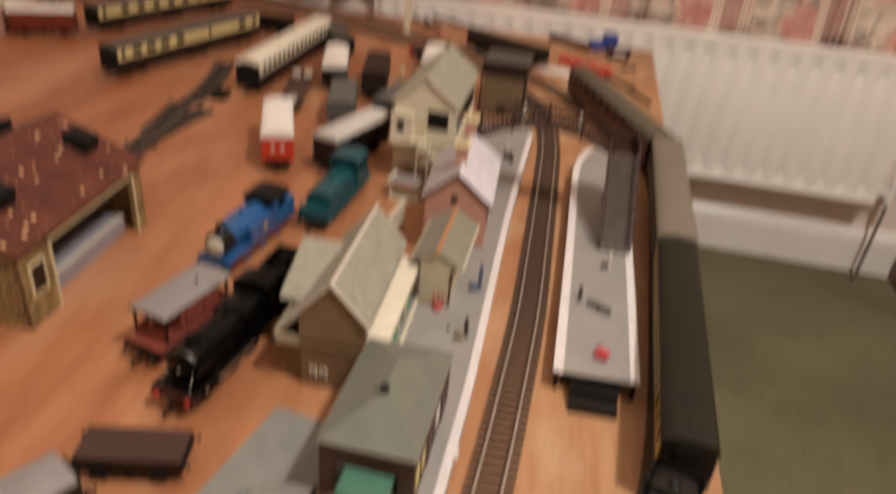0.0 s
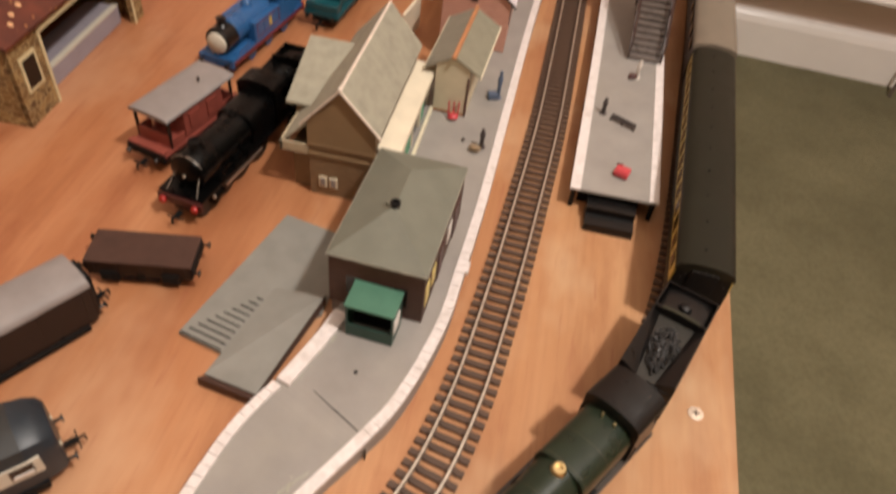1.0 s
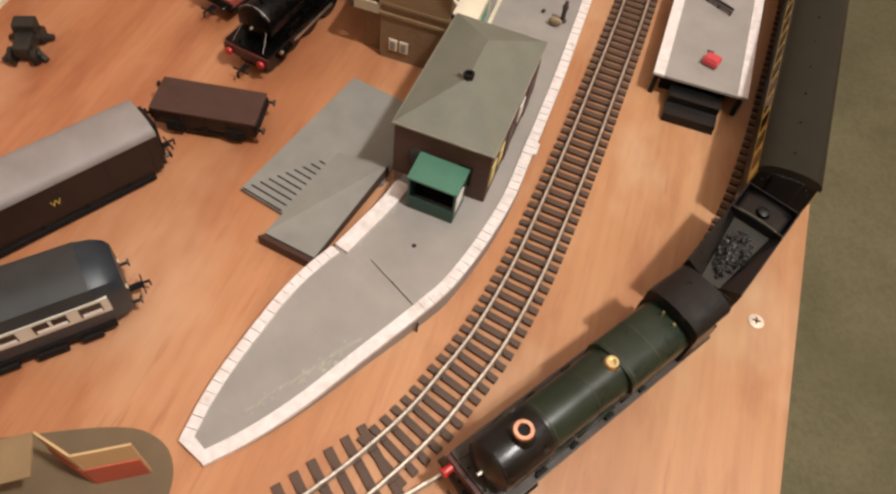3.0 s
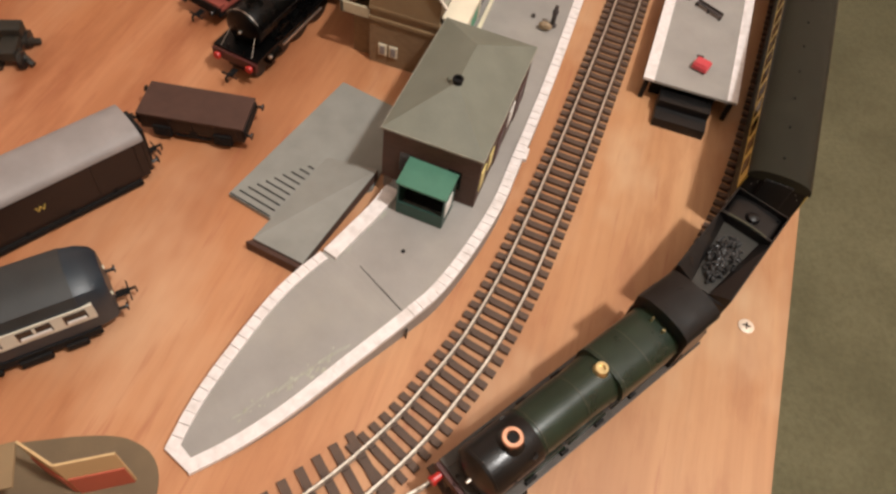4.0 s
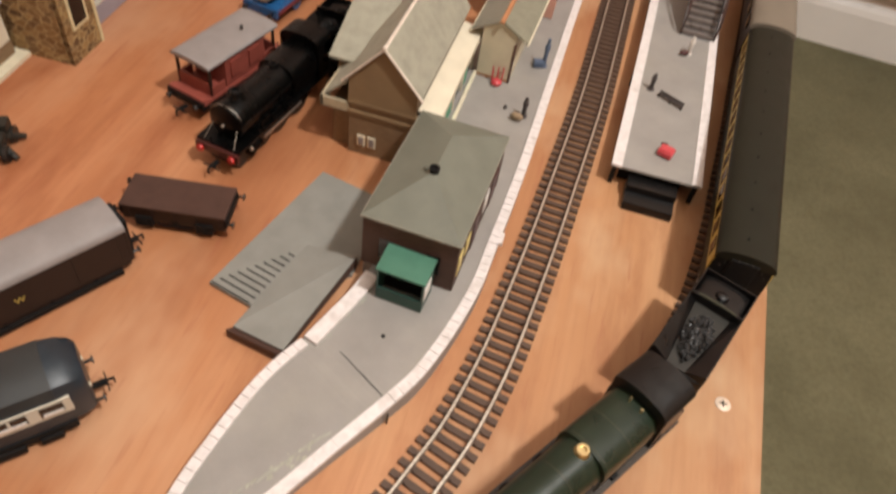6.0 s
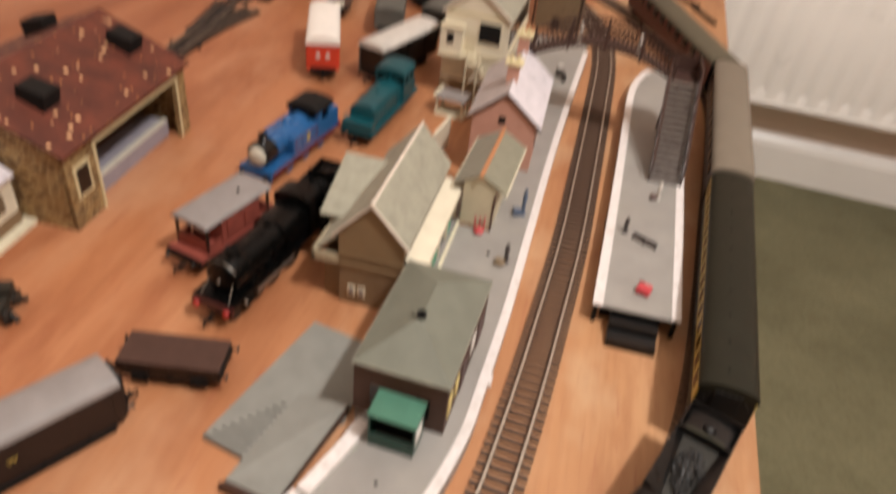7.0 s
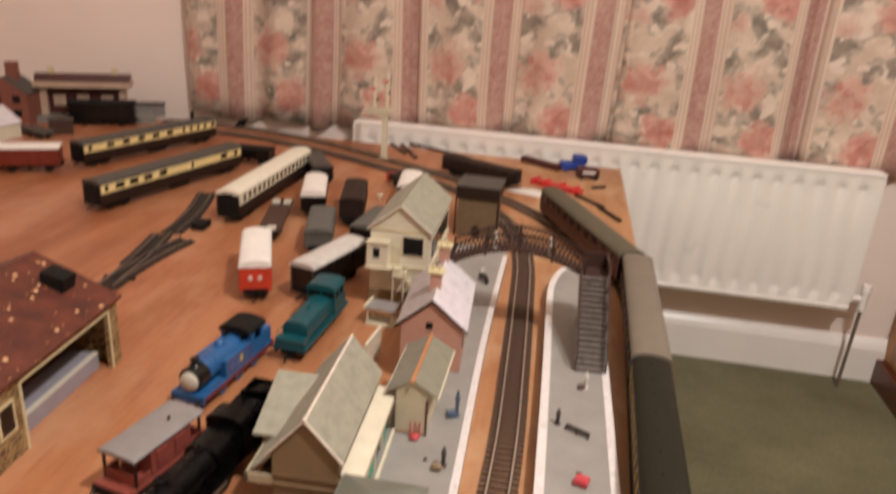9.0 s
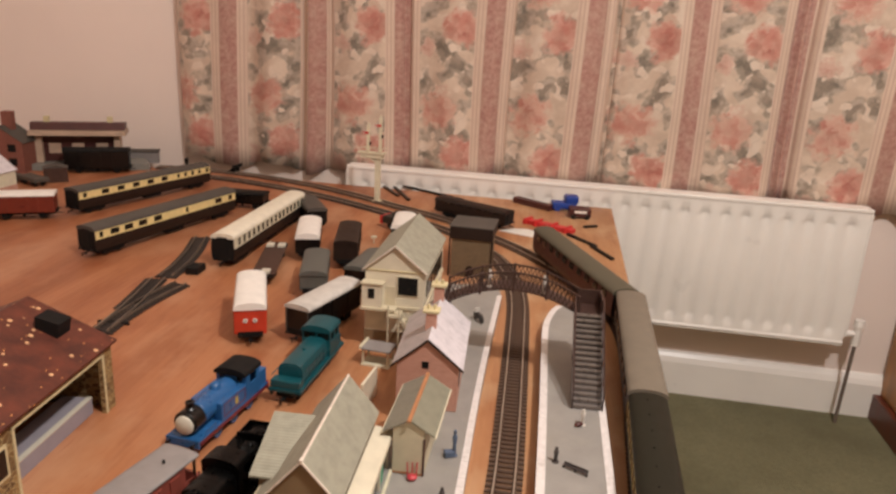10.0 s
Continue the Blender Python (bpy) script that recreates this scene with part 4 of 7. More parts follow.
bm = prism(B(), poly, 0.0, 1.0)
bm.normal_update()
bmesh.ops.triangulate(bm, faces=[f for f in bm.faces if len(f.verts) > 4])
raised(bm, 0, -0.0006)
part("deck", bm, GREYP, plat)


def slabs(root, line, side, width, z, gap=0.0005, skip=(), rough=0.0003):
    dirs = ways(line)
    for i in range(len(line) - 1):
        if i in skip:
            continue
        p, q, d = line[i], line[i + 1], dirs[i]
        nrm = Vector((d.y, -d.x)) * side
        e = (q - p).normalized() * (gap / 2)
        a, b = p + e + nrm * 0.0006, q - e + nrm * 0.0006
        c, dd = b - nrm * width, a - nrm * width
        lift = random.uniform(0.0, rough)
        sl = raised(prism(B(), [(v.x, v.y) for v in (a, b, c, dd)], 0.0, 1.0), 0.0022, 0.0004 + lift)
        part("edge_slab", sl, WHITEP, root)


slabs(plat, [p for p in right if p.y > 0.316], 1, 0.0062, PH, 0.0003)
near = [p for p in right if p.y < 0.322]
slabs(plat, near, 1, 0.0062, PH, 0.00004, (), 0.00006)
rnd = random.Random(4)
low = [p for p in left if p.y < 0.338]
slabs(plat, low, -1, 0.0056, PH, 0.0003)
upper = smooth_line([(-0.1128, 0.3385), (-0.107, 0.357), (-0.1015, 0.375), (-0.0978, 0.3935)], 0.006)
part("edge_strip", strip(B(), upper, 0.0036, 0.0082, PH - 0.0022, PH + 0.0012), WHITEP, plat, "wide white edge strip with glue smears")
for k in range(16):
    p = upper[rnd.randrange(len(upper))] if k else upper[1]
    r = rnd.uniform(0.0008, 0.0022)
    x, y = p.x + 0.0088 + rnd.uniform(-0.0008, 0.0012), p.y + rnd.uniform(-0.003, 0.003)
    blob = [(x + r * rnd.uniform(0.4, 1.2) * math.cos(a) * 0.5, y + r * rnd.uniform(0.6, 1.6) * math.sin(a)) for a in [6.283 * q / 9 for q in range(9)]]
    part("glue_smear", prism(B(), blob, PH - 0.0006, PH - 0.00050 + 0.000004 * k), GLUEP, plat, "faint dried glue smear")
tip = raised(prism(B(), [(-0.1393, 0.2245), (-0.1245, 0.2187), (-0.1227, 0.2227), (-0.1341, 0.2285)], 0.0, 1.0), 0.0022, 0.0002)
part("tip_slab", tip, WHITEP, plat)
for a, b, wide in (((-0.0595, 0.3178), (-0.0790, 0.3290), 0.00034), ((-0.0790, 0.3290), (-0.0930, 0.3372), 0.00014)):
    part("joint", raised(prism(B(), [(a[0], a[1]), (b[0], b[1]), (b[0], b[1] + wide), (a[0], a[1] + wide)], 0.0, 1.0), 0.0010, -0.0003), MATTBLACK, plat)
part("joint_peg", box(B(), -0.0598, -0.0590, 0.3142, 0.3154, 0.0, 0.0085, 0.0002), MATTBLACK, plat)
part("edge_tab", box(B(), -0.0345, -0.0312, 0.4400, 0.4490, PH - 0.0030, PH + 0.0002, 0.0006), WHITEP, plat)
sm = [(-0.118 + 0.036 * q / 11 + rnd.uniform(-0.0008, 0.0008), 0.2455 + 0.0505 * q / 11 + rnd.uniform(-0.0008, 0.0008), rnd.uniform(0.0005, 0.0016)) for q in range(12)]
for k, ((xa, ya, ra), (xb, yb, rb_)) in enumerate(zip(sm, sm[1:])):
    if k % 4 != 3:
        part("glue_smear", raised(prism(B(), [(xa, ya - ra), (xb, yb - rb_), (xb, yb + rb_), (xa, ya + ra)], 0.0, 1.0), 0.0010, -0.00050 + 0.000002 * k), GLUEP, plat, "faint dried glue smear")
for k in range(36):
    f = rnd.random()
    x, y, r = -0.116 + 0.034 * f + rnd.gauss(0, 0.0016), 0.247 + 0.048 * f + rnd.gauss(0, 0.0016), rnd.uniform(0.0003, 0.0010)
    blob = [(x + r * rnd.uniform(0.6, 1.5) * math.cos(a), y + r * rnd.uniform(0.7, 2.2) * math.sin(a)) for a in [6.283 * q / 9 for q in range(9)]]
    part("glue_stain", raised(prism(B(), blob, 0.0, 1.0), 0.0010, -0.00052 + 0.000003 * k), GLUE, plat)
part("peg_hole", turned_z(B(), [(PH - 0.002, 0.0012), (PH - 0.0004, 0.0012)], -0.0757, 0.3537, 16), MATTBLACK, plat)
fence = thing("platform_fence", pose(0, 0, 0), "low white fence panel beside the grey platform", "fence")
for a, b in (((-0.138, 0.705), (-0.133, 0.745)),):
    part("panel", strip(B(), [Vector(a), Vector(b)], 0, 0.0025, 0.0, 0.030), IVORY, fence)

# second platform on legs
p2 = thing("station_platform", pose(0, 0, 0), "raised grey model platform with white painted edges", "platform")
P2L = [(0.0228, 0.536), (0.0258, 0.645), (0.0282, 0.745), (0.0305, 0.870), (0.0325, 0.918), (0.0372, 0.948), (0.0445, 0.974), (0.054, 0.993)]
P2R = [(0.0838, 0.537), (0.0868, 0.640), (0.0892, 0.730), (0.0925, 0.850), (0.0945, 0.930), (0.092, 0.970), (0.080, 0.992)]
pl, pr = smooth_line(P2L, 0.012), smooth_line(P2R, 0.012)
bm = prism(B(), [(p.x, p.y) for p in pl] + [(p.x, p.y) for p in pr[::-1]], 0.0160, 0.0177)
bm.normal_update()
bmesh.ops.triangulate(bm, faces=[f for f in bm.faces if len(f.verts) > 4])
part("deck", bm, GREYP, p2)
part("white_edge", strip(B(), smooth_line(P2L, 0.006), 0.0035, 0.0072, 0.0166, 0.0182), WHITEP, p2)
part("white_edge", strip(B(), smooth_line(P2R[:6], 0.006), -0.0030, 0.0066, 0.0166, 0.0182), WHITEP, p2)
inner_poly = [(0.030, 0.545), (0.073, 0.547), (0.083, 0.75), (0.085, 0.95), (0.060, 0.985), (0.042, 0.95), (0.037, 0.75)]
part("base", prism(B(), inner_poly, 0.0, 0.0160), MATTBLACK, p2, "black moulded base")
for x, y in ((0.0258, 0.539), (0.0810, 0.540), (0.028, 0.66), (0.084, 0.66), (0.032, 0.80), (0.0895, 0.80), (0.035, 0.93), (0.092, 0.93)):
    part("leg", box(B(), x - 0.0015, x + 0.0015, y - 0.0015, y + 0.0015, 0, 0.0160), MATTBLACK, p2)
rb = thing("ramp_block", pose(0.0532, 0.5280, 0), "black plastic end ramp under the raised platform", "ramp")
bm = run_x(B(), [(-0.013, 0.0), (-0.0115, 0.0055), (-0.001, 0.0062), (-0.0005, 0.011), (0.010, 0.0118), (0.010, 0.0)], -0.0168, 0.0168)
part("block", bm, BLACK, rb)

# grey ramps and card beside the platform
rampA = thing("loading_ramp", pose(0, 0, 0), "flat grey card ramp with dark cut slots", "ramp")
poly = [(-0.1795, 0.3612), (-0.1560, 0.4675), (-0.1085, 0.4580), (-0.1085, 0.395), (-0.1520, 0.3545)]
part("sheet", prism(B(), poly, 0.0, 0.003), GREYD, rampA)
for k in range(10):
    t = k / 9
    a = Vector((-0.1785, 0.3618)).lerp(Vector((-0.1480, 0.3960)), t)
    b = Vector((-0.1525, 0.3555)).lerp(Vector((-0.1440, 0.3950)), t)
    part("slot", strip(B(), [a, b], 0, 0.0008, 0.0028, 0.0034), MATTBLACK, rampA)
rampB = thing("loading_ramp", pose(0, 0, 0), "sloping grey model ramp with a brown end", "ramp")
RB = [(-0.1520, 0.3360, 0.0086), (-0.1220, 0.3312, 0.0086), (-0.1080, 0.4020, 0.0120), (-0.1400, 0.4050, 0.0048)]
for nm, z0, dz, mat in (("body", None, -0.0010, BRICKDARK), ("top", -0.0010, 0.0, GREYD)):
    bm = B()
    lo = [bm.verts.new((x, y, 0.0031 if z0 is None else z + z0)) for x, y, z in RB]
    hi = [bm.verts.new((x, y, z + dz)) for x, y, z in RB]
    bm.faces.new(lo[::-1]), bm.faces.new(hi)
    for i in range(4):
        bm.faces.new((lo[i], lo[(i + 1) % 4], hi[(i + 1) % 4], hi[i]))
    part(nm, bm, mat, rampB)
bm = prism(B(), [(-0.1550, 0.3335), (-0.1238, 0.3285), (-0.1222, 0.3310), (-0.1524, 0.3358)], 0.0, 0.0074)
part("end_wall", bm, BROWN, rampB, "brown end wall")

# ---- buildings ----
def gable_house(root, x0, x1, y0, y1, z0, eave, apex, wall, roof_l, roof_r, over=0.004, thick=0.0016, front=None, xr=None, oy=0.0015):
    """Walls with two gables along y and a two-sided roof; returns the wall."""
    xm = (x0 + x1) / 2 if xr is None else xr
    w = part("wall", run_y(B(), [(x0, z0), (x1, z0), (x1, eave), (xm, apex), (x0, eave)], y0, y1), wall, root)
    for s, mat in ((-1, roof_l), (1, roof_r)):
        xe = x0 if s < 0 else x1
        dx, dz = xe - xm, eave - apex
        k = 1 + over / math.hypot(dx, dz)
        ex, ez = xm + dx * k, apex + dz * k
        nz = thick
        part("roof", run_y(B(), [(xm, apex + 0.0004), (ex, ez + 0.0004), (ex, ez + 0.0004 + nz), (xm, apex + 0.0004 + nz * 1.3)], y0 - oy, y1 + oy), mat, root)
    return w


def on_south(root, name, x0, x1, z0, z1, y, mat, depth=0.0006, lab=""):
    return part(name, box(B(), x0, x1, y - depth, y + 0.0004, z0, z1), mat, root, lab)


# hipped office on the platform
office = thing("station_office", pose(-0.0750, 0.4432, PH, 0, 0, -2.5), "brown brick model office with a grey hipped roof on the platform", "model building")
W2, D2, EV, RG = 0.0268, 0.0482, 0.0370, 0.0535
part("wall", box(B(), -W2 - 0.0002, W2 + 0.0002, -D2 + 0.0008, D2 - 0.0008, 0, EV), BRICKDARK, office)
bm = B()
eb = [bm.verts.new(v) for v in ((-W2 - 0.001, -D2, EV), (W2 + 0.001, -D2, EV), (W2 + 0.001, D2, EV), (-W2 - 0.001, D2, EV))]
et = [bm.verts.new((v.co.x, v.co.y, EV + 0.0014)) for v in eb]
r0, r1 = bm.verts.new((0.0, -0.016, RG)), bm.verts.new((0.0, 0.016, RG))
bm.faces.new(eb[::-1])
for i in range(4):
    bm.faces.new((eb[i], eb[(i + 1) % 4], et[(i + 1) % 4], et[i]))
bm.faces.new((et[0], et[1], r0)), bm.faces.new((et[1], et[2], r1, r0)), bm.faces.new((et[2], et[3], r1)), bm.faces.new((et[3], et[0], r0, r1))
rf = part("roof", bm, HIPROOF, office)
for x0, x1, y0, y1 in ((-W2 - 0.0014, W2 + 0.0014, -D2 - 0.0004, -D2 - 0.00005), (-W2 - 0.0014, -W2 - 0.00105, -D2, D2), (W2 + 0.00105, W2 + 0.0014, -D2, D2)):
    part("eave_strip", box(B(), x0, x1, y0, y1, EV + 0.0004, EV + 0.0016), EAVEM, rf, "worn pale eave edge")
ch = turned_z(B(), [(RG - 0.004, 0.0026), (RG + 0.0012, 0.0024), (RG + 0.0012, 0.0030), (RG + 0.0022, 0.0030), (RG + 0.0022, 0.0018), (RG + 0.0005, 0.0018)], 0, -0.0155, 14)
part("chimney_pot", ch, MATTBLACK, rf)
part("ridge_peg", rod(B(), (-0.004, -0.014, RG - 0.004), (-0.006, -0.014, RG - 0.0005), 0.0008), HIPROOF, rf)
for y0, y1, z0, z1, mt in ((-0.044, -0.036, 0.010, 0.025, POSTER), (-0.030, -0.022, 0.012, 0.024, POSTER), (-0.014, -0.004, 0.0, 0.024, MAROON), (0.006, 0.016, 0.012, 0.024, PAPER), (0.024, 0.036, 0.0, 0.024, MAROON)):
    part("poster" if mt in (POSTER, PAPER) else "door", box(B(), W2 - 0.0002, W2 + 0.0007, y0, y1, z0, z1), mt, office)
for x0, x1 in ((-0.017, -0.009), (0.010, 0.018)):
    on_south(office, "window", x0, x1, 0.010, 0.024, -D2 + 0.0008, GLASS)

# green shelter
hut = thing("platform_shelter", pose(-0.0745, 0.3830, PH, 0, 0, -4), "small green open-fronted shelter standing on the platform", "shelter")
bm = box(B(), -0.0132, -0.0122, -0.0078, 0.009, 0, 0.0235)
box(bm, 0.0122, 0.0132, -0.0078, 0.009, 0, 0.0235)
box(bm, -0.0122, 0.0122, 0.0080, 0.009, 0, 0.0235)
box(bm, -0.0122, 0.0122, -0.0078, -0.0068, 0, 0.0090)
part("wall", bm, HUTGREEND, hut)
part("bench", box(B(), -0.0121, 0.0121, 0.002, 0.0079, 0, 0.007), MATTBLACK, hut)
part("roof", run_x(B(), [(-0.0082, 0.0232), (0.0095, 0.0250), (0.0095, 0.0262), (-0.0082, 0.0244)], -0.0140, 0.0138), HUTGREEN, hut)
part("notice", box(B(), 0.0131, 0.0136, -0.006, 0.004, 0.008, 0.018), PAPER, hut, "pale notice panel")

# main station building
stn = thing("station_building", pose(0, 0, 0), "cream and brown card model station with grey slate roofs", "model building")
gable_house(stn, -0.1500, -0.1060, 0.4965, 0.612, 0.0, 0.0600, 0.0860, BRICKTAN, SLATE, SLATE, 0.005)
part("ridge_tiles", run_y(B(), [(-0.1290, 0.0873), (-0.1270, 0.0873), (-0.1274, 0.0884), (-0.1286, 0.0884)], 0.4952, 0.6135), WORNWHITE, stn)
for xa, za, xb, zb in ((-0.128, 0.0872, -0.1545, 0.0572), (-0.128, 0.0872, -0.1015, 0.0572)):
    bm = B()
    d = Vector((xb - xa, zb - za)).normalized()
    nn = Vector((-d.y, d.x)) * 0.0005
    q = [(xa - nn.x, za - nn.y), (xb - nn.x, zb - nn.y), (xb + nn.x, zb + nn.y), (xa + nn.x, za + nn.y)]
    part("bargeboard", run_y(bm, q, 0.4936, 0.4950), WORNWHITE, stn)
part("gable_tip", box(B(), -0.1292, -0.1268, 0.4934, 0.4975, 0.0855, 0.0888, 0.0006), WORNWHITE, stn)
for z in (0.0335, 0.0410):
    part("string_course", box(B(), -0.1508, -0.1052, 0.4955, 0.4985, z, z + 0.0022), TANCARD, stn)
part("upper_wall", run_y(B(), [(-0.1504, 0.0432), (-0.1056, 0.0432), (-0.1056, 0.0600), (-0.128, 0.0850), (-0.1504, 0.0600)], 0.4958, 0.4966), TANCARD, stn)
for x in (-0.1410, -0.1338):
    wn = on_south(stn, "window", x - 0.0028, x + 0.0028, 0.008, 0.0165, 0.4965, PALECREAM, 0.0008)
    part("pane", box(B(), x - 0.0016, x + 0.0016, 0.4952, 0.4959, 0.0092, 0.0153), ROOFGREY, wn)
# cross wing
part("wing_wall", run_x(B(), [(0.530, 0.0), (0.578, 0.0), (0.578, 0.0670), (0.530, 0.0486)], -0.1700, -0.1505), BRICKTAN, stn)
part("wing_roof", run_x(B(), [(0.5795, 0.0678), (0.5265, 0.0478), (0.5265, 0.0493), (0.5795, 0.0695)], -0.1760, -0.128), SLATE, stn)
part("lean_to_wall", box(B(), -0.163, -0.1505, 0.502, 0.533, 0, 0.035), BRICKTAN, stn)
part("lean_to_roof", run_y(B(), [(-0.1500, 0.0560), (-0.1675, 0.0400), (-0.1675, 0.0415), (-0.1500, 0.0578)], 0.497, 0.5345), SLATE, stn)
part("fascia", box(B(), -0.1690, -0.1505, 0.4955, 0.4972, 0.0335, 0.0405), WINGTRIM, stn)
part("fascia", box(B(), -0.1693, -0.1675, 0.4955, 0.5345, 0.0335, 0.0405), WINGTRIM, stn)
# glazed front under the canopy
can = part("canopy", run_y(B(), [(-0.1050, 0.0462), (-0.0905, 0.0440), (-0.0905, 0.0454), (-0.1050, 0.0478)], 0.4985, 0.6100), IVORY, stn)
part("valance", box(B(), -0.0912, -0.0900, 0.4985, 0.6100, 0.0405, 0.0448), IVORY, can)
part("front_wall", box(B(), -0.1050, -0.0945, 0.5010, 0.6050, PH - 0.0006, 0.0440), GLASS, stn, "dark glazed front wall")
for y in (0.5015, 0.5260, 0.5500, 0.5740, 0.6040):
    part("post", box(B(), -0.0946, -0.0928, y - 0.0012, y + 0.0012, PH - 0.0006, 0.0440), IVORY, stn)
for y0, y1 in ((0.5040, 0.5120), (0.5290, 0.5470), (0.5780, 0.5900)):
    part("door", box(B(), -0.0950, -0.0936, y0, y1, PH - 0.0006, 0.0380), DOORGREEN, stn, "green painted door")
part("white_sill", box(B(), -0.0905, -0.0880, 0.4990, 0.6000, PH - 0.0006, PH + 0.0016), PALECREAM, stn)

# waiting room with the ribbed roof
wait = thing("waiting_room", pose(-0.0745, 0.6340, PH, 0, 0, -2), "cream model waiting room with a ribbed grey roof", "model building")
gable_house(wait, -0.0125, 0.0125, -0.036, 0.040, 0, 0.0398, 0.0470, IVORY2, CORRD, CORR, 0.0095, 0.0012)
part("ridge_tiles", run_y(B(), [(-0.0018, 0.0480), (0.0018, 0.0480), (0.0011, 0.0494), (-0.0011, 0.0494)], -0.040, 0.044), ORANGE, wait)
for s in (-1, 1):
    part("gutter", rod(B(), (s * 0.0210, -0.038, 0.0356), (s * 0.0210, 0.042, 0.0356), 0.0008, n=8), PALECREAM, wait)
part("corner_post", box(B(), 0.0116, 0.0130, -0.0366, -0.0352, 0, 0.0325), MAROON, wait)
part("base_course", box(B(), -0.0127, 0.0116, -0.0363, -0.0356, 0, 0.0016), ORANGE, wait)

# pink brick house with lilac roof
pink = thing("station_house", pose(-0.0785, 0.750, PH, 0, 0, 1.5), "pink brick model house with a pale lilac slate roof", "model building")
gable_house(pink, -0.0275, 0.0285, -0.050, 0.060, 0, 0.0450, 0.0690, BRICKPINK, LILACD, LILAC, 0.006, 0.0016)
on_south(pink, "window", -0.0045, 0.0015, 0.0415, 0.0480, -0.050, MATTBLACK)
for s in (-1, 1):
    d = Vector((s * 0.033, -0.0288))
    q = [(0.0, 0.0684), (s * 0.0335, 0.0404), (s * 0.0335, 0.0424), (0.0, 0.0706)]
    part("bargeboard", run_y(B(), q, -0.0524, -0.0515), DKBROWN, pink)
for y, x in ((-0.018, -0.001), (0.052, -0.001)):
    ck = part("chimney", box(B(), x - 0.0050, x + 0.0050, y - 0.0050, y + 0.0050, 0.058, 0.084, 0.0004), BRICKPINK, pink)
    part("cap", box(B(), x - 0.0080, x + 0.0080, y - 0.0065, y + 0.0065, 0.084, 0.0868, 0.0005), STONECREAM, ck)
    for k in (-1, 1):
        part("pot", rod(B(), (x + k * 0.003, y, 0.086), (x + k * 0.003, y, 0.091), 0.0017, 0.0014, n=10), STONECREAM, ck)
for y in (-0.03, 0.0, 0.03):
    part("window", box(B(), 0.0280, 0.0292, y - 0.005, y + 0.005, 0.018, 0.034), GLASS, pink)

# small grey trolley shelter behind the station
tro = thing("small_shelter", pose(-0.145, 0.812, 0, 0, 0, -8), "tiny grey-roofed white shelter on the board", "shelter")
part("roof", box(B(), -0.017, 0.017, -0.012, 0.012, 0.0185, 0.0205, 0.0004), ROOFGREY, tro)
part("side", box(B(), -0.0175, -0.0150, -0.0125, 0.0125, 0.0190, 0.0225), PALECREAM, tro)
for x in (-0.014, 0.014):
    for y in (-0.009, 0.009):
        part("post", box(B(), x - 0.001, x + 0.001, y - 0.001, y + 0.001, 0, 0.0185), PALECREAM, tro)
part("floor_slab", box(B(), -0.016, 0.016, -0.011, 0.011, 0.0, 0.002), PALECREAM, tro)

# signal box
sb = thing("signal_box", pose(-0.1355, 0.9250, 0, 0, 0, -1), "tall cream model signal box with a grey slate roof", "model building")
SW, SD, SE, SA = 0.0338, 0.072, 0.0925, 0.1200
part("base", box(B(), -SW, SW, -SD, SD, 0, 0.020), BRICKTAN, sb)
part("lower_wall", box(B(), -SW + 0.0004, SW - 0.0004, -SD + 0.0004, SD - 0.0004, 0.020, 0.048), IVORY, sb)
part("floor_band", box(B(), -SW - 0.0012, SW + 0.0012, -SD - 0.0012, SD + 0.0012, 0.048, 0.0512), IVORY2, sb)
part("upper_wall", run_y(B(), [(-SW + 0.0004, 0.0512), (SW - 0.0004, 0.0512), (SW - 0.0004, SE), (0, SA), (-SW + 0.0004, SE)], -SD + 0.0004, SD - 0.0004), IVORY, sb)
for s in (-1, 1):
    k = 1.08
    part("roof", run_y(B(), [(0, SA + 0.0004), (s * SW * k, SA - (SA - SE) * k + 0.0004), (s * SW * k, SA - (SA - SE) * k + 0.002), (0, SA + 0.0024)], -SD - 0.002, SD + 0.002), SLATE, sb)
    part("bargeboard", run_y(B(), [(0, SA + 0.0004), (s * SW * k, SA - (SA - SE) * k + 0.0004), (s * SW * k, SA - (SA - SE) * k + 0.0022), (0, SA + 0.0026)], -SD - 0.0032, -SD - 0.002), WORNWHITE, sb)
part("gable_rail", box(B(), -SW, SW, -SD - 0.0006, -SD + 0.0004, SE - 0.0008, SE + 0.0004), STONECREAM, sb)
part("porch", box(B(), -SW - 0.0005, -0.012, -SD - 0.012, -SD + 0.0004, 0.052, 0.0790), IVORY, sb, "boarded cream porch")
part("porch_roof", box(B(), -SW - 0.0015, -0.010, -SD - 0.0135, -SD - 0.0004, 0.0790, 0.0805), IVORY2, sb)
part("porch_window", box(B(), -0.027, -0.020, -SD - 0.0126, -SD - 0.0118, 0.063, 0.074), MATTBLACK, sb)
part("porch_floor", box(B(), -SW - 0.0015, 0.004, -SD - 0.014, -SD - 0.0004, 0.0495, 0.052), IVORY2, sb)
for x0, x1, z0, z1 in ((0.004, 0.026, 0.0655, 0.0860),):
    wf = on_south(sb, "window_frame", x0 - 0.0015, x1 + 0.0015, z0 - 0.0015, z1 + 0.0015, -SD + 0.0002, PALECREAM, 0.0007)
    part("pane", box(B(), x0, x1, -SD - 0.0010, -SD - 0.0002, z0, z1), MATTBLACK, wf)
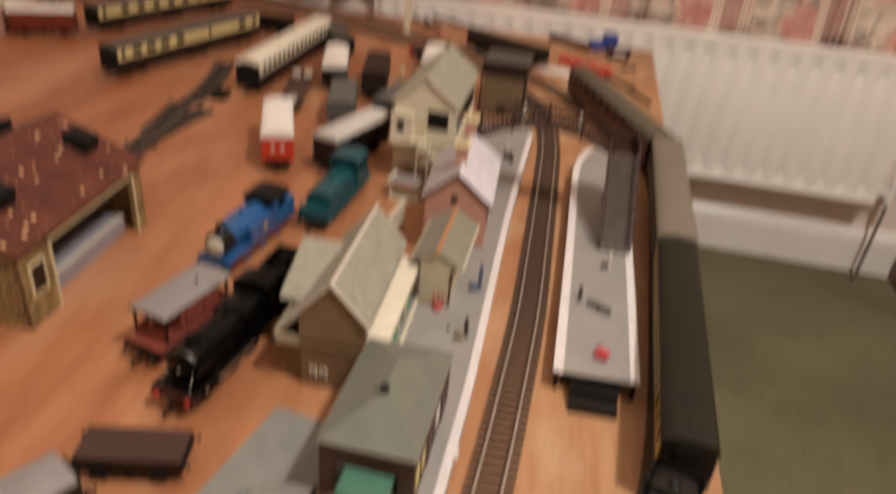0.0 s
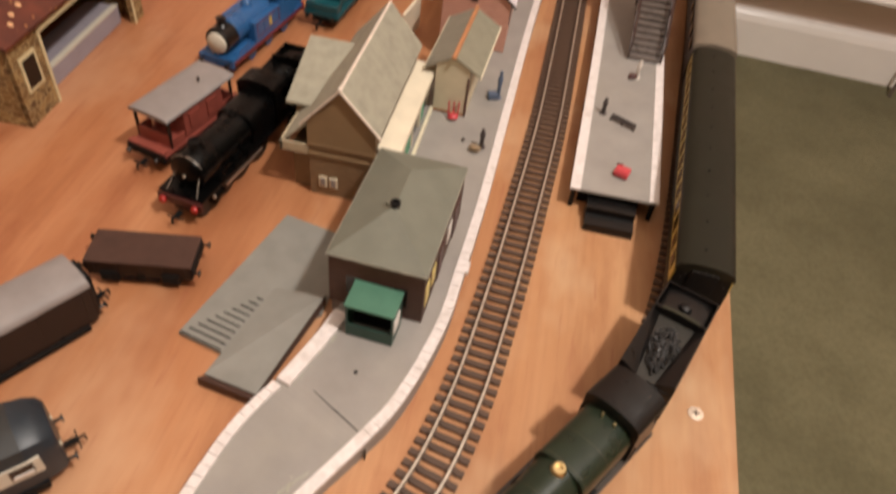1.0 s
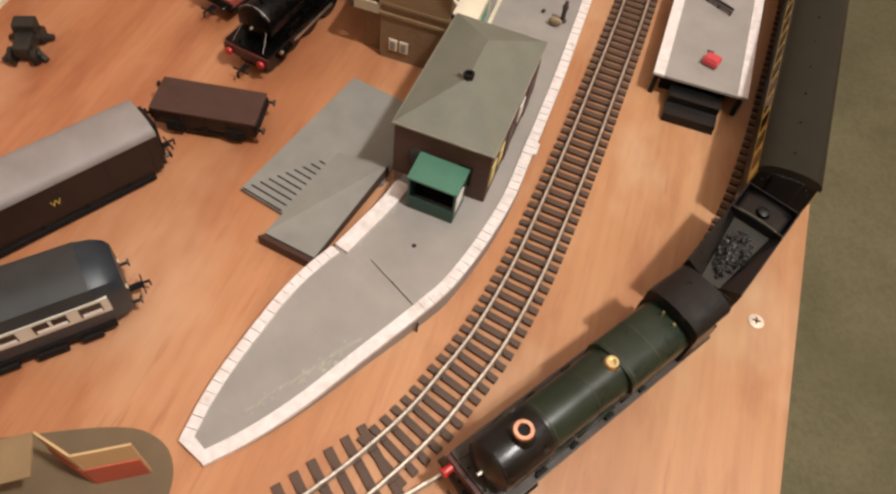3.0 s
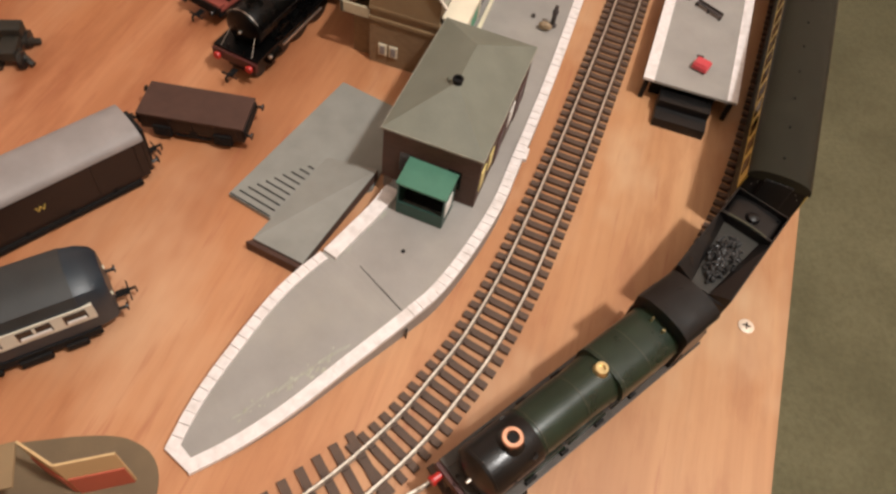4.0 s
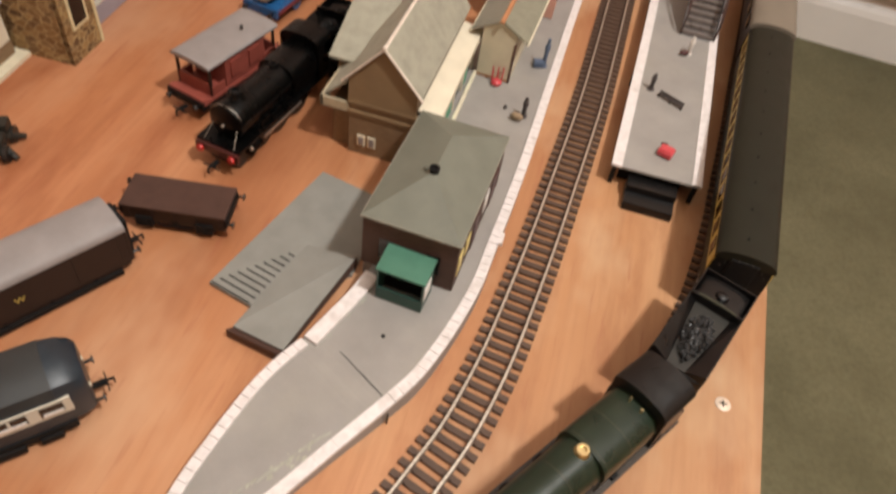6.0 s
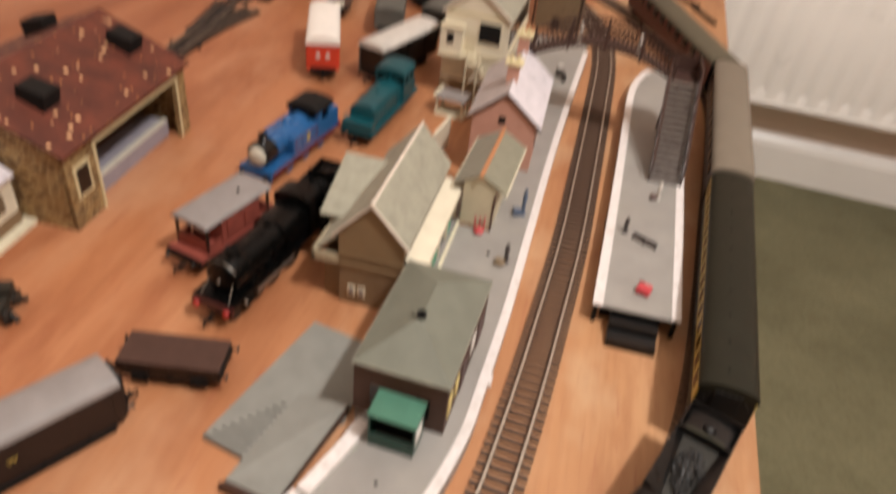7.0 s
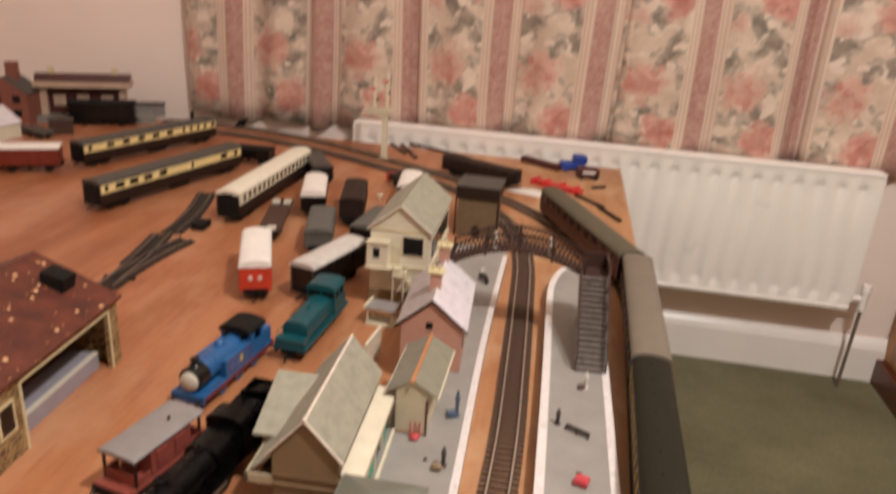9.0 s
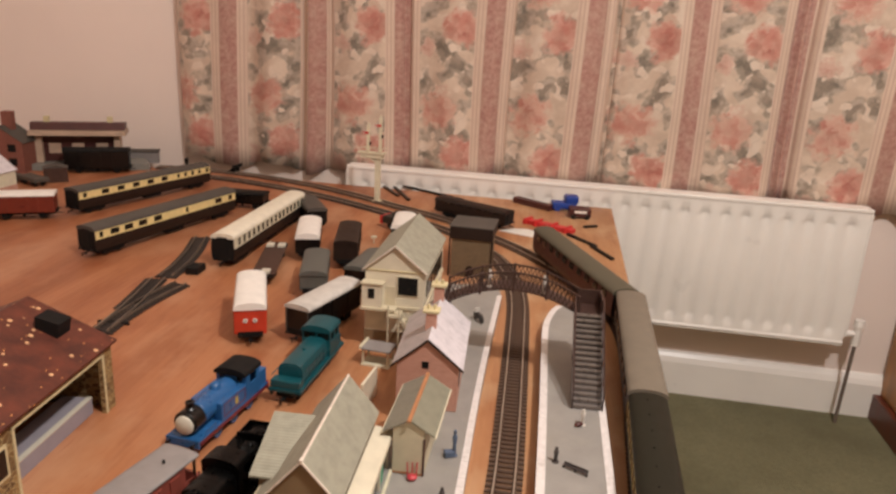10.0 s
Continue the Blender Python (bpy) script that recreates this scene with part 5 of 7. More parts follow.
for y in (-0.045, -0.015, 0.015, 0.045):
    for s in (-1, 1):
        part("side_window", box(B(), s * SW - 0.0008, s * SW + 0.0008, y - 0.012, y + 0.012, 0.060, 0.080), GLASS, sb)
part("door", box(B(), -0.009, 0.001, -SD - 0.0006, -SD + 0.0004, 0.0512, 0.074), IVORY2, sb)
stair = part("stairs", box(B(), -0.004, 0.010, -SD - 0.018, -SD - 0.0006, 0.044, 0.047), IVORY2, sb)
for k in range(7):
    z = 0.044 - 0.006 * (k + 1)
    part("step", box(B(), 0.0105 + k * 0.0040, 0.0150 + k * 0.0040, -SD - 0.017, -SD - 0.006, z, z + 0.0014), IVORY2, stair)
for y in (-SD - 0.0175, -SD - 0.0055):
    part("stringer", run_y(B(), [(0.010, 0.044), (0.041, -0.0002 + 0.001), (0.041, 0.004), (0.010, 0.0475)], y - 0.0005, y + 0.0005), IVORY2, stair)
for x in (-0.003, 0.009):
    part("post", box(B(), x - 0.0008, x + 0.0008, -SD - 0.0175, -SD - 0.016, 0.0, 0.058), IVORY2, stair)
part("lower_panel", box(B(), -0.030, -0.010, -SD - 0.0005, -SD + 0.0005, 0.024, 0.044), PALECREAM, sb)

# brick water tower
tow = thing("water_tower", pose(-0.072, 1.145, 0, 0, 0, -4), "dark brick model tower with a dark flat tank", "model building")
part("wall", box(B(), -0.0285, 0.0285, -0.028, 0.028, 0, 0.058), BRICKOLD, tow)
part("tank", box(B(), -0.0315, 0.0315, -0.031, 0.031, 0.058, 0.0755, 0.001), DKBROWN, tow)
part("lid", box(B(), -0.0325, 0.0325, -0.032, 0.032, 0.0755, 0.0775, 0.0008), ROOFDARK, tow)
part("door", run_y(B(), [(-0.006 + 0.0, 0), (0.006, 0), (0.006, 0.012), (0.0035, 0.0165), (0, 0.018), (-0.0035, 0.0165), (-0.006, 0.012)], -0.0288, -0.0278), DKBROWN, tow)
for x in (-0.031, 0.031):
    part("post", box(B(), x - 0.0012, x + 0.0012, -0.030, -0.0276, 0, 0.058), DKBROWN, tow)

# ---- footbridge ----
fb = thing("footbridge", pose(0, 0, 0), "brown lattice model footbridge with stairs over the track", "bridge")
BX0, BX1, BY, BWID = -0.074, 0.062, 0.822, 0.013


def deck_z(x):
    f = (x - (BX0 + BX1) / 2) / ((BX1 - BX0) / 2)
    return 0.0800 + 0.0205 * (1 - f * f)


NB = 32
xs = [BX0 + (BX1 - BX0) * k / NB for k in range(NB + 1)]
bm = B()
rows = []
for x in xs:
    z = deck_z(x)
    rows.append([bm.verts.new(v) for v in ((x, BY - BWID, z - 0.0018), (x, BY + BWID, z - 0.0018), (x, BY + BWID, z), (x, BY - BWID, z))])
for a, b in zip(rows, rows[1:]):
    for k in range(4):
        bm.faces.new((a[k], a[(k + 1) % 4], b[(k + 1) % 4], b[k]))
bm.faces.new(rows[0][::-1]), bm.faces.new(rows[-1])
part("deck", bm, BRIDGE, fb)
for y in (BY - BWID, BY + BWID):
    rails = []
    for h, r in ((-0.001, 0.0009), (0.0172, 0.0009)):
        bm = B()
        ring = [[bm.verts.new((x, y + r * sy, deck_z(x) + h + r * sz)) for sy, sz in ((-1, -1), (1, -1), (1, 1), (-1, 1))] for x in xs]
        for a, b in zip(ring, ring[1:]):
            for k in range(4):
                bm.faces.new((a[k], a[(k + 1) % 4], b[(k + 1) % 4], b[k]))
        bm.faces.new(ring[0][::-1]), bm.faces.new(ring[-1])
        rails.append(part("parapet_rail", bm, BRIDGE, fb))
    p0 = rails[0]
    for a, b in zip(xs, xs[1:]):
        for q0, q1 in ((-0.001, 0.0172), (0.0172, -0.001)):
            part("lattice_bar", rod(B(), (a, y, deck_z(a) + q0), (b, y, deck_z(b) + q1), 0.00042, n=5), BRIDGE, p0)
    for x in xs[::8]:
        part("post", box(B(), x - 0.0012, x + 0.0012, y - 0.0012, y + 0.0012, deck_z(x) - 0.004, deck_z(x) + 0.0190), BRIDGE, p0)
SX0, SX1 = 0.0585, 0.0850
part("landing", box(B(), BX1 - 0.001, SX1 + 0.001, BY - BWID - 0.002, BY + BWID + 0.002, 0.0790, 0.0815), BRIDGE, fb)
part("landing_rail", box(B(), SX1 - 0.0005, SX1 + 0.0010, BY - BWID - 0.002, BY + BWID + 0.002, 0.0815, 0.097), BRIDGE, fb)
part("landing_rail", box(B(), BX1, SX1, BY + BWID + 0.0005, BY + BWID + 0.002, 0.0815, 0.097), BRIDGE, fb)
for x in (BX1 + 0.002, SX1 - 0.002):
    part("column", rod(B(), (x, BY + BWID - 0.002, 0.0178), (x, BY + BWID - 0.002, 0.079), 0.0016, n=8), BRIDGE, fb)
    part("column", rod(B(), (x, BY - BWID + 0.002, 0.0178), (x, BY - BWID + 0.002, 0.079), 0.0016, n=8), BRIDGE, fb)
Y0, Y1, Z0, Z1 = 0.7245, BY - BWID - 0.002, 0.0178, 0.0815
flight = part("stair_back", run_x(B(), [(Y0, Z0), (Y1, Z1 - 0.002), (Y1, Z1 - 0.005), (Y0 + 0.003, Z0)], SX0, SX1), BRIDGE, fb)
NS = 17
for k in range(NS):
    f = (k + 0.5) / NS
    y, z = Y0 + (Y1 - Y0) * f, Z0 + (Z1 - Z0) * f
    part("step", box(B(), SX0, SX1, y - 0.0022, y + 0.0030, z - 0.0004, z + 0.0018, 0.0003), STAIRM, flight)
for x in (SX0 - 0.0008, SX1 + 0.0008):
    side = run_x(B(), [(Y0, Z0), (Y1, Z1 - 0.004), (Y1, Z1 + 0.0030), (Y0, Z0 + 0.0065)], x - 0.0006, x + 0.0006)
    sd = part("stringer", side, BRIDGE, fb)
    part("handrail", rod(B(), (x, Y0, Z0 + 0.0180), (x, Y1, Z1 + 0.0165), 0.0010, n=6), BRIDGE, sd)
    for k in range(6):
        f = k / 5
        y, z = Y0 + (Y1 - Y0) * f, Z0 + (Z1 - Z0) * f
        part("baluster", rod(B(), (x, y, z + 0.003), (x, y, z + 0.0175), 0.0007, n=6), BRIDGE, sd)
part("pier", box(B(), BX0 - 0.004, BX0 + 0.003, BY - BWID, BY + BWID, PH - 0.0006, 0.0815), BRIDGE, fb)

# ---- steam engines ----
def steam_engine(name, rear, front, z, label, paint, smokebox, cab_mat, beam, cap, dome_mat, nose=0.0, stub=0.0042, rails=None, group="model engines"):
    """A tender engine; +y is its front, where the beam stands back by nose."""
    m, L = along(rear, front, z)
    root = thing(name, m, label, "locomotive", group)
    h = L / 2
    k = L / 0.152
    under = MATTBLACK if paint is GREEN else ENGBLACK
    rails = rails or STEEL
    wire = STEEL if paint is ENGBLACK else rails
    hb = h - nose
    cz, r = 0.0305, 0.0119
    part("running_plate", box(B(), -0.0160, 0.0160, -h + 0.003, hb - 0.002, 0.0185, 0.0202, 0.0003), PLATEM if paint is GREEN else ENGBLACK, root)
    part("frames", box(B(), -0.0072, 0.0072, -h + 0.004, hb - 0.003, 0.007, 0.0187), under, root)
    bm = B()
    prof = [(-0.012 * k, r * 1.04)]
    for yy in (0.002, 0.014, 0.026):
        prof += [(yy * k, r * 0.99)]
    prof += [(0.034 * k, r * 0.97)]
    bo = part("boiler", turned_y(bm, prof, 0, cz, 40), paint, root, smooth=True)
    for yy in (0.006, 0.031):
        part("band", turned_y(B(), [(yy * k - 0.00025, r * 0.98), (yy * k - 0.00025, r * 1.008), (yy * k + 0.00025, r * 1.008), (yy * k + 0.00025, r * 0.98)], 0, cz, 40), BANDM if paint is GREEN else paint, bo)
    sbx = part("smokebox", turned_y(B(), [(0.033 * k, r * 1.02), (0.034 * k, r * 1.05), (0.0585 * k, r * 1.05), (0.0600 * k, r * 1.0), (0.0615 * k, r * 0.75), (0.0630 * k, r * 0.3), (0.0632 * k, 0.0006)], 0, cz, 40), smokebox, root, smooth=True)
    part("lamp_top", rod(B(), (0, 0.0590 * k, cz + r), (0, 0.0590 * k, cz + r + 0.0022), 0.0005, n=6), rails, sbx)
    part("door_dart", rod(B(), (0, 0.063 * k, cz), (0, 0.0655 * k, cz), 0.0008, n=8), STEEL, sbx)
    yc = 0.044 * k
    ch = part("chimney", turned_z(B(), [(cz + r * 0.95, 0.0062), (cz + r + 0.0012, 0.0048), (cz + r + 0.0033, 0.0038), (cz + r + 0.0036, 0.0042)], 0, yc, 24), smokebox, root, smooth=True)
    part("chimney_cap", turned_z(B(), [(cz + r + 0.0034, 0.0042), (cz + r + 0.0050, 0.0046), (cz + r + 0.0056, 0.0042), (cz + r + 0.0056, 0.0027), (cz + r + 0.0040, 0.0025)], 0, yc, 24), cap, ch, smooth=True)
    part("flue", turned_z(B(), [(cz + r + 0.0038, 0.0024), (cz + r + 0.0044, 0.0024)], 0, yc, 20), MATTBLACK, ch)
    yd = -0.0090 * k
    part("safety_valve", turned_z(B(), [(cz + r * 0.94, 0.0040), (cz + r + 0.0006, 0.0034), (cz + r + 0.0018, 0.0033), (cz + r + 0.0024, 0.0028), (cz + r + 0.0024, 0.0016), (cz + r + 0.0012, 0.0016)], 0, yd, 24), dome_mat, root, smooth=True)
    hose = B()
    arcs = [(-(r + 0.0006) * math.sin(q), yd - 0.005 - 0.0015 * math.sin(q * 2), cz + (r + 0.0006) * math.cos(q)) for q in [0.25 + 0.16 * j for j in range(9)]]
    for p, q in zip(arcs, arcs[1:]):
        rod(hose, p, q, 0.0006, n=6)
    part("feed_pipe", hose, MATTBLACK, root, "black feed pipe")
    for s in (-1, 1):
        for yy, ln in ((0.040, 0.006), (0.020, 0.004), (-0.002, 0.005), (-0.024, 0.004)):
            part("plate_fitting", box(B(), s * 0.0142 - 0.0008, s * 0.0142 + 0.0008, yy * k - ln / 2, yy * k + ln / 2, 0.0202, 0.0222, 0.0003), under, root)
    fb_ = B()
    sec = [(-0.0132, 0.020), (0.0132, 0.020), (0.0138, 0.034), (0.0134, cz + r * 0.45), (0.0122, cz + r * 0.74), (0.0098, cz + r * 0.94), (0.0055, cz + r * 1.05), (0.0, cz + r * 1.08), (-0.0055, cz + r * 1.05), (-0.0098, cz + r * 0.94), (-0.0122, cz + r * 0.74), (-0.0134, cz + r * 0.45), (-0.0138, 0.034)]
    run_y(fb_, sec, -0.0500 * k, -0.0115 * k)
    fx = part("firebox", fb_, paint, root, smooth=True)
    for yy in (-0.0135, -0.030):
        part("band", run_y(B(), [(x * 1.006, zz if zz < 0.03 else zz + 0.00015) for x, zz in sec], (yy * k) - 0.00025, (yy * k) + 0.00025), BANDM if paint is GREEN else paint, fx)
    cab = B()
    side = [(0.0200, -h + 0.006), (0.0340, -h + 0.006), (0.0360, -h + 0.0095), (0.0385, -h + 0.0125), (0.0455, -h + 0.014), (0.0455, -0.049 * k), (0.0200, -0.049 * k)]
    for s in (-1, 1):
        part("cab_side", run_x(B(), [(y, zz) for zz, y in side], s * 0.0146 - 0.0006, s * 0.0146 + 0.0006), cab_mat, root)
    part("cab_floor", box(B(), -0.0140, 0.0140, -h + 0.006, -0.0506 * k, 0.0196, 0.0206), cab_mat, root)
    box(cab, -0.0140, 0.0140, -0.0505 * k, -0.0492 * k, 0.020, 0.0458)
    rail = [(r * 1.12 * math.sin(q), 0.0592 * k, cz + r * 1.12 * math.cos(q)) for q in [math.pi * (j / 8 - 0.5) * 0.62 for j in range(9)]]
    arch = B()
    for p, q in zip(rail, rail[1:]):
        rod(arch, p, q, 0.00018, n=6)
    part("front_handrail", arch, wire, root, "thin wire handrail")
    for s in (-1, 1):
        part("grab_rail", rod(B(), (s * 0.0110, hb - 0.003, 0.020), (s * 0.0085, 0.0600 * k, 0.030), 0.00015, n=6), wire, root)
        part("cab_rail", rod(B(), (s * 0.0158, -0.051 * k, 0.0215), (s * 0.0158, -0.051 * k, 0.0330), 0.0004, n=6), rails, root)
        for yy in (-0.006, 0.022, 0.050):
            part("handrail_knob", rod(B(), (s * (r + 0.0002), yy * k, cz + 0.003), (s * (r + 0.0016), yy * k, cz + 0.003), 0.0005, n=6), rails, root)
    part("whistle", rod(B(), (0.003, -0.0455 * k, cz + r), (0.003, -0.0455 * k, cz + r + 0.0038), 0.0006, n=8), dome_mat, root)
    part("top_feed", rod(B(), (-0.004, -0.0455 * k, cz + r), (-0.004, -0.0455 * k, cz + r + 0.0026), 0.0008, n=8), dome_mat, root)
    part("cab_front", cab, cab_mat, root)
    part("cab_roof", run_y(B(), arc_section(0.0150, 0.0452, 0.0058), -h + 0.004, -0.0480 * k), smokebox, root, smooth=True)
    part("backhead", box(B(), -0.010, 0.010, -0.055 * k, -0.0507 * k, 0.0206, 0.040), BLACK, root)
    for s in (-1, 1):
        for yy in (-0.026, 0.004, 0.030):
            piece("driving_wheel", DRIVER, root, pose(s * 0.0083, yy * k, 0.0122, 0, 0, 0 if s > 0 else 180))
            sp = B()
            sec2 = [(0.0123 * math.cos(math.pi * q / 10), 0.0190 + 0.0062 * math.sin(math.pi * q / 10)) for q in range(11)]
            run_x(sp, [(yy * k + a, b) for a, b in sec2], s * 0.0110 - 0.0022, s * 0.0110 + 0.0022)
            part("splasher", sp, paint, root, smooth=True)
        part("coupling_rod", box(B(), s * 0.0112 - 0.0005, s * 0.0112 + 0.0005, -0.027 * k, 0.031 * k, 0.0085, 0.0100), STEEL, root)
        part("cylinder", rod(B(), (s * 0.0125, 0.042 * k, 0.0125), (s * 0.0125, 0.056 * k, 0.0125), 0.0042, n=16), under, root, smooth=True)
        # stub added to imitate a glint; steel-bright on the black engine only
        part("cylinder_glint", rod(B(), (s * 0.0155, 0.0555 * k, 0.0150), (s * 0.0155, 0.0575 * k, 0.0150), 0.0012, n=10), wire, root)
        part("handrail", rod(B(), (s * (r + 0.0012), -0.010 * k, cz + 0.003), (s * (r + 0.0012), 0.058 * k, cz + 0.003), 0.0004, n=6), rails, root)
        for yy in (0.046, 0.060):
            piece("wheel", WHEELMESH, root, pose(s * 0.0083, yy * k, 0.0066, 0, 0, 0 if s > 0 else 180))
        part("steam_pipe", rod(B(), (s * 0.0105, 0.0385 * k, 0.020), (s * 0.0095, 0.0385 * k, 0.038), 0.0016, n=10), smokebox, root, smooth=True)
        part("lamp_iron", box(B(), s * 0.006 - 0.0003, s * 0.006 + 0.0003, hb - 0.004, hb - 0.003, 0.020, 0.0235), rails, root)
    bb = part("buffer_beam", box(B(), -0.0158, 0.0158, hb - 0.002, hb, 0.0128, 0.0185), MAROON, root, "dark red buffer beam")
    for s in (-1, 1):
        buf = rod(B(), (s * 0.0115, hb, 0.0150), (s * 0.0115, hb + stub, 0.0150), 0.0018, n=12)
        rod(buf, (s * 0.0115, hb + stub, 0.0150), (s * 0.0115, hb + stub + 0.0012, 0.0150), 0.0025, 0.0022, n=16)
        part("buffer", buf, beam, bb)
    piece("coupling", COUPLING, root, pose(0, hb, 0.0085))
    return root


def tender(name, rear, front, z, label, paint, inner):
    m, L = along(rear, front, z)
    root = thing(name, m, label, "tender", "model engines")
    h = L / 2
    part("frame", box(B(), -0.0135, 0.0135, -h, h, 0.0095, 0.0185, 0.0004), MATTBLACK, root)
    tk = B()
    box(tk, -0.0150, 0.0150, -h + 0.001, h - 0.004, 0.0185, 0.0335, 0.0008)
    box(tk, -0.0150, -0.0142, -h + 0.001, h - 0.004, 0.0335, 0.0400)
    box(tk, 0.0142, 0.0150, -h + 0.001, h - 0.004, 0.0335, 0.0400)
    box(tk, -0.0142, 0.0142, -h + 0.001, -h + 0.0018, 0.0335, 0.0400)
    box(tk, -0.0142, 0.0142, -h + 0.0235, -h + 0.0250, 0.0335, 0.0425)
    part("tank", tk, paint, root)
    yb, yf = -h + 0.025, h - 0.0045
    part("coal_plate", run_x(B(), [(yf, 0.0335), (yb, 0.0335), (yb, 0.0368), (yf, 0.0345)], -0.0112, 0.0112), inner, root, "dusty grey coal space floor")
    for s in (-1, 1):
        bm = B()
        q = [(s * 0.0142, yb, 0.0402), (s * 0.0142, yf, 0.0402), (s * 0.0050, yf, 0.0352), (s * 0.0100, yb, 0.0372), (s * 0.0142, yb, 0.0335), (s * 0.0142, yf, 0.0335), (s * 0.0050, yf, 0.0335), (s * 0.0100, yb, 0.0335)]
        vs = [bm.verts.new(p) for p in q]
        for f in ((0, 1, 2, 3), (4, 5, 6, 7), (0, 1, 5, 4), (1, 2, 6, 5), (2, 3, 7, 6), (3, 0, 4, 7)):
            bm.faces.new([vs[n] for n in f])
        part("bunker_side", bm, paint, root)
    part("bulkhead_edge", run_y(B(), arc_section(0.0146, 0.0405, 0.0028), yb - 0.0016, yb - 0.0004), paint if paint is ENGBLACK else BANDM, root, "paler bulkhead edge", smooth=True)
    rnd = random.Random(11)
    cb = B()
    for _ in range(230):
        a, rr = rnd.uniform(0, 6.28), rnd.random() ** 0.6
        y = (yb + yf) / 2 + (yf - yb) * 0.40 * rr * math.sin(a)
        x = (0.0072 - 0.09 * (y - (yb + yf) / 2)) * rr * math.cos(a)
        zz = 0.0362 + 0.0040 * (1 - rr * rr)
        r1 = rnd.uniform(0.0007, 0.0013)
        bmesh.ops.create_icosphere(cb, subdivisions=1, radius=r1, matrix=Matrix.LocRotScale((x, y, zz), Euler((rnd.random() * 3, rnd.random() * 3, 0)), (1, rnd.uniform(0.6, 1.2), rnd.uniform(0.6, 1))))
    part("coal", cb, inner if paint is ENGBLACK else COAL, root, "heap of black coal")
    part("filler", turned_z(B(), [(0.0335, 0.0042), (0.0372, 0.0040), (0.0392, 0.0030), (0.0400, 0.0010)], 0, -h + 0.013, 20), paint, root, smooth=True)
    part("rear_plate", run_y(B(), arc_section(0.0143, 0.0345, 0.003), -h + 0.002, -h + 0.0232), paint, root, smooth=True)
    for s in (-1, 1):
        for yy in (-0.024, 0.0, 0.024):
            piece("wheel", WHEELMESH, root, pose(s * 0.0083, yy * L / 0.07, 0.0066, 0, 0, 0 if s > 0 else 180))
            piece("axle_box", AXLEBOX, root, pose(s * 0.0132, yy * L / 0.07, 0.0085))
    ends(root, h)
    return root


RAILTOP = 0.0052
steam_engine("steam_locomotive", (0.0660, 0.3615), (-0.0165, 0.2360), RAILTOP, "dark green model steam engine with copper-capped chimney on the track", GREEN, BLACK, BLACK, REDTRIM, COPPER, BRASS, nose=0.0085, rails=WHEEL)
tender("tender", (0.0950, 0.4340), (0.0675, 0.3665), RAILTOP, "black model tender loaded with coal behind the green engine", BLACK, OLIVE)
steam_engine("steam_locomotive", (-0.1990, 0.5590), (-0.2175, 0.4455), 0.0, "black model steam engine with red buffers standing on the board", ENGBLACK, ENGBLACK, ENGBLACK, REDTRIM, ENGBLACK, ENGBLACK, stub=0.0012, rails=ENGBLACK)
tender("tender", (-0.1935, 0.6110), (-0.1977, 0.5632), 0.0, "black model tender behind the black engine", ENGBLACK, ENGBLACK)

# ---- coaches on the outer track ----
lead = coach("passenger_coach", (0.1002, 0.4460), (0.1200, 0.6980), RAILTOP, "dark green model coach with a yellow window band", DKGREEN, YELLOW, DKGREEN, 0.050, 0.0163, spread(15, 0.02, 0.98, 0.0095), group="train of coaches", sash=False)
coach("passenger_coach", (0.1213, 0.7055), (0.1375, 0.9640), RAILTOP, "brown model coach with a plain olive-grey roof", DKBROWN, None, ROOFBROWN, 0.050, 0.0174, spread(10, 0.04, 0.96, 0.012), vents=False, group="train of coaches")
coach("passenger_coach", (0.1318, 0.9715), (0.0335, 1.2370), RAILTOP, "maroon model coach with a dark olive roof", MAROON, None, ROOFOLIVE, 0.050, 0.0170, spread(10, 0.04, 0.96, 0.012), vents=False, group="train of coaches")
coach("passenger_coach", (-0.0260, 1.3950), (-0.1640, 1.4720), 0.0, "dark maroon model coach with a brown roof standing on the board", DKBROWN, None, DKBROWN, 0.038, 0.0160, spread(7, 0.05, 0.95, 0.012), vents=False, group="train of coaches")

end_y = -math.hypot(0.1200 - 0.1002, 0.6980 - 0.4460) / 2
for k in range(9):
    q = math.pi * (0.12 + 0.76 * k / 8)
    part("end_rivet", ball(B(), (0.0132 * math.cos(q), end_y - 0.0012, 0.0335 + 0.0115 * math.sin(q)), 0.00034, n=6), ROOFDARK, lead)

# ---- coaches standing on the board ----
coach("dining_coach", (-0.4280, 1.0630), (-0.4170, 1.3580), 0.0, "cream and dark brown model coach with a pale roof", DKBROWN, PALECREAM, ROOFCREAM, 0.0520, 0.0175, spread(16, 0.03, 0.97, 0.0065), vents=False, group="coaches on the board")
coach("passenger_coach", (-0.6310, 1.0540), (-0.5440, 1.3540), 0.0, "chocolate and cream model coach with a grey roof", DKBROWN, CREAM, ROOFDARK, 0.0495, 0.0175, [(0.035, 0.006), (0.115, 0.016), (0.20, 0.016), (0.29, 0.016), (0.39, 0.016), (0.60, 0.005), (0.85, 0.016), (0.95, 0.009)], vents=False, group="coaches on the board", sash=False)
coach("passenger_coach", (-0.7890, 1.2610), (-0.6850, 1.5610), 0.0, "chocolate and cream model coach with a dark grey roof", DKBROWN, CREAM, ROOFDARK, 0.0495, 0.0175, [(0.04, 0.007)] + spread(5, 0.12, 0.66, 0.015) + [(0.72, 0.006), (0.78, 0.006), (0.84, 0.006), (0.90, 0.006), (0.97, 0.008)], vents=False, group="coaches on the board", sash=False)

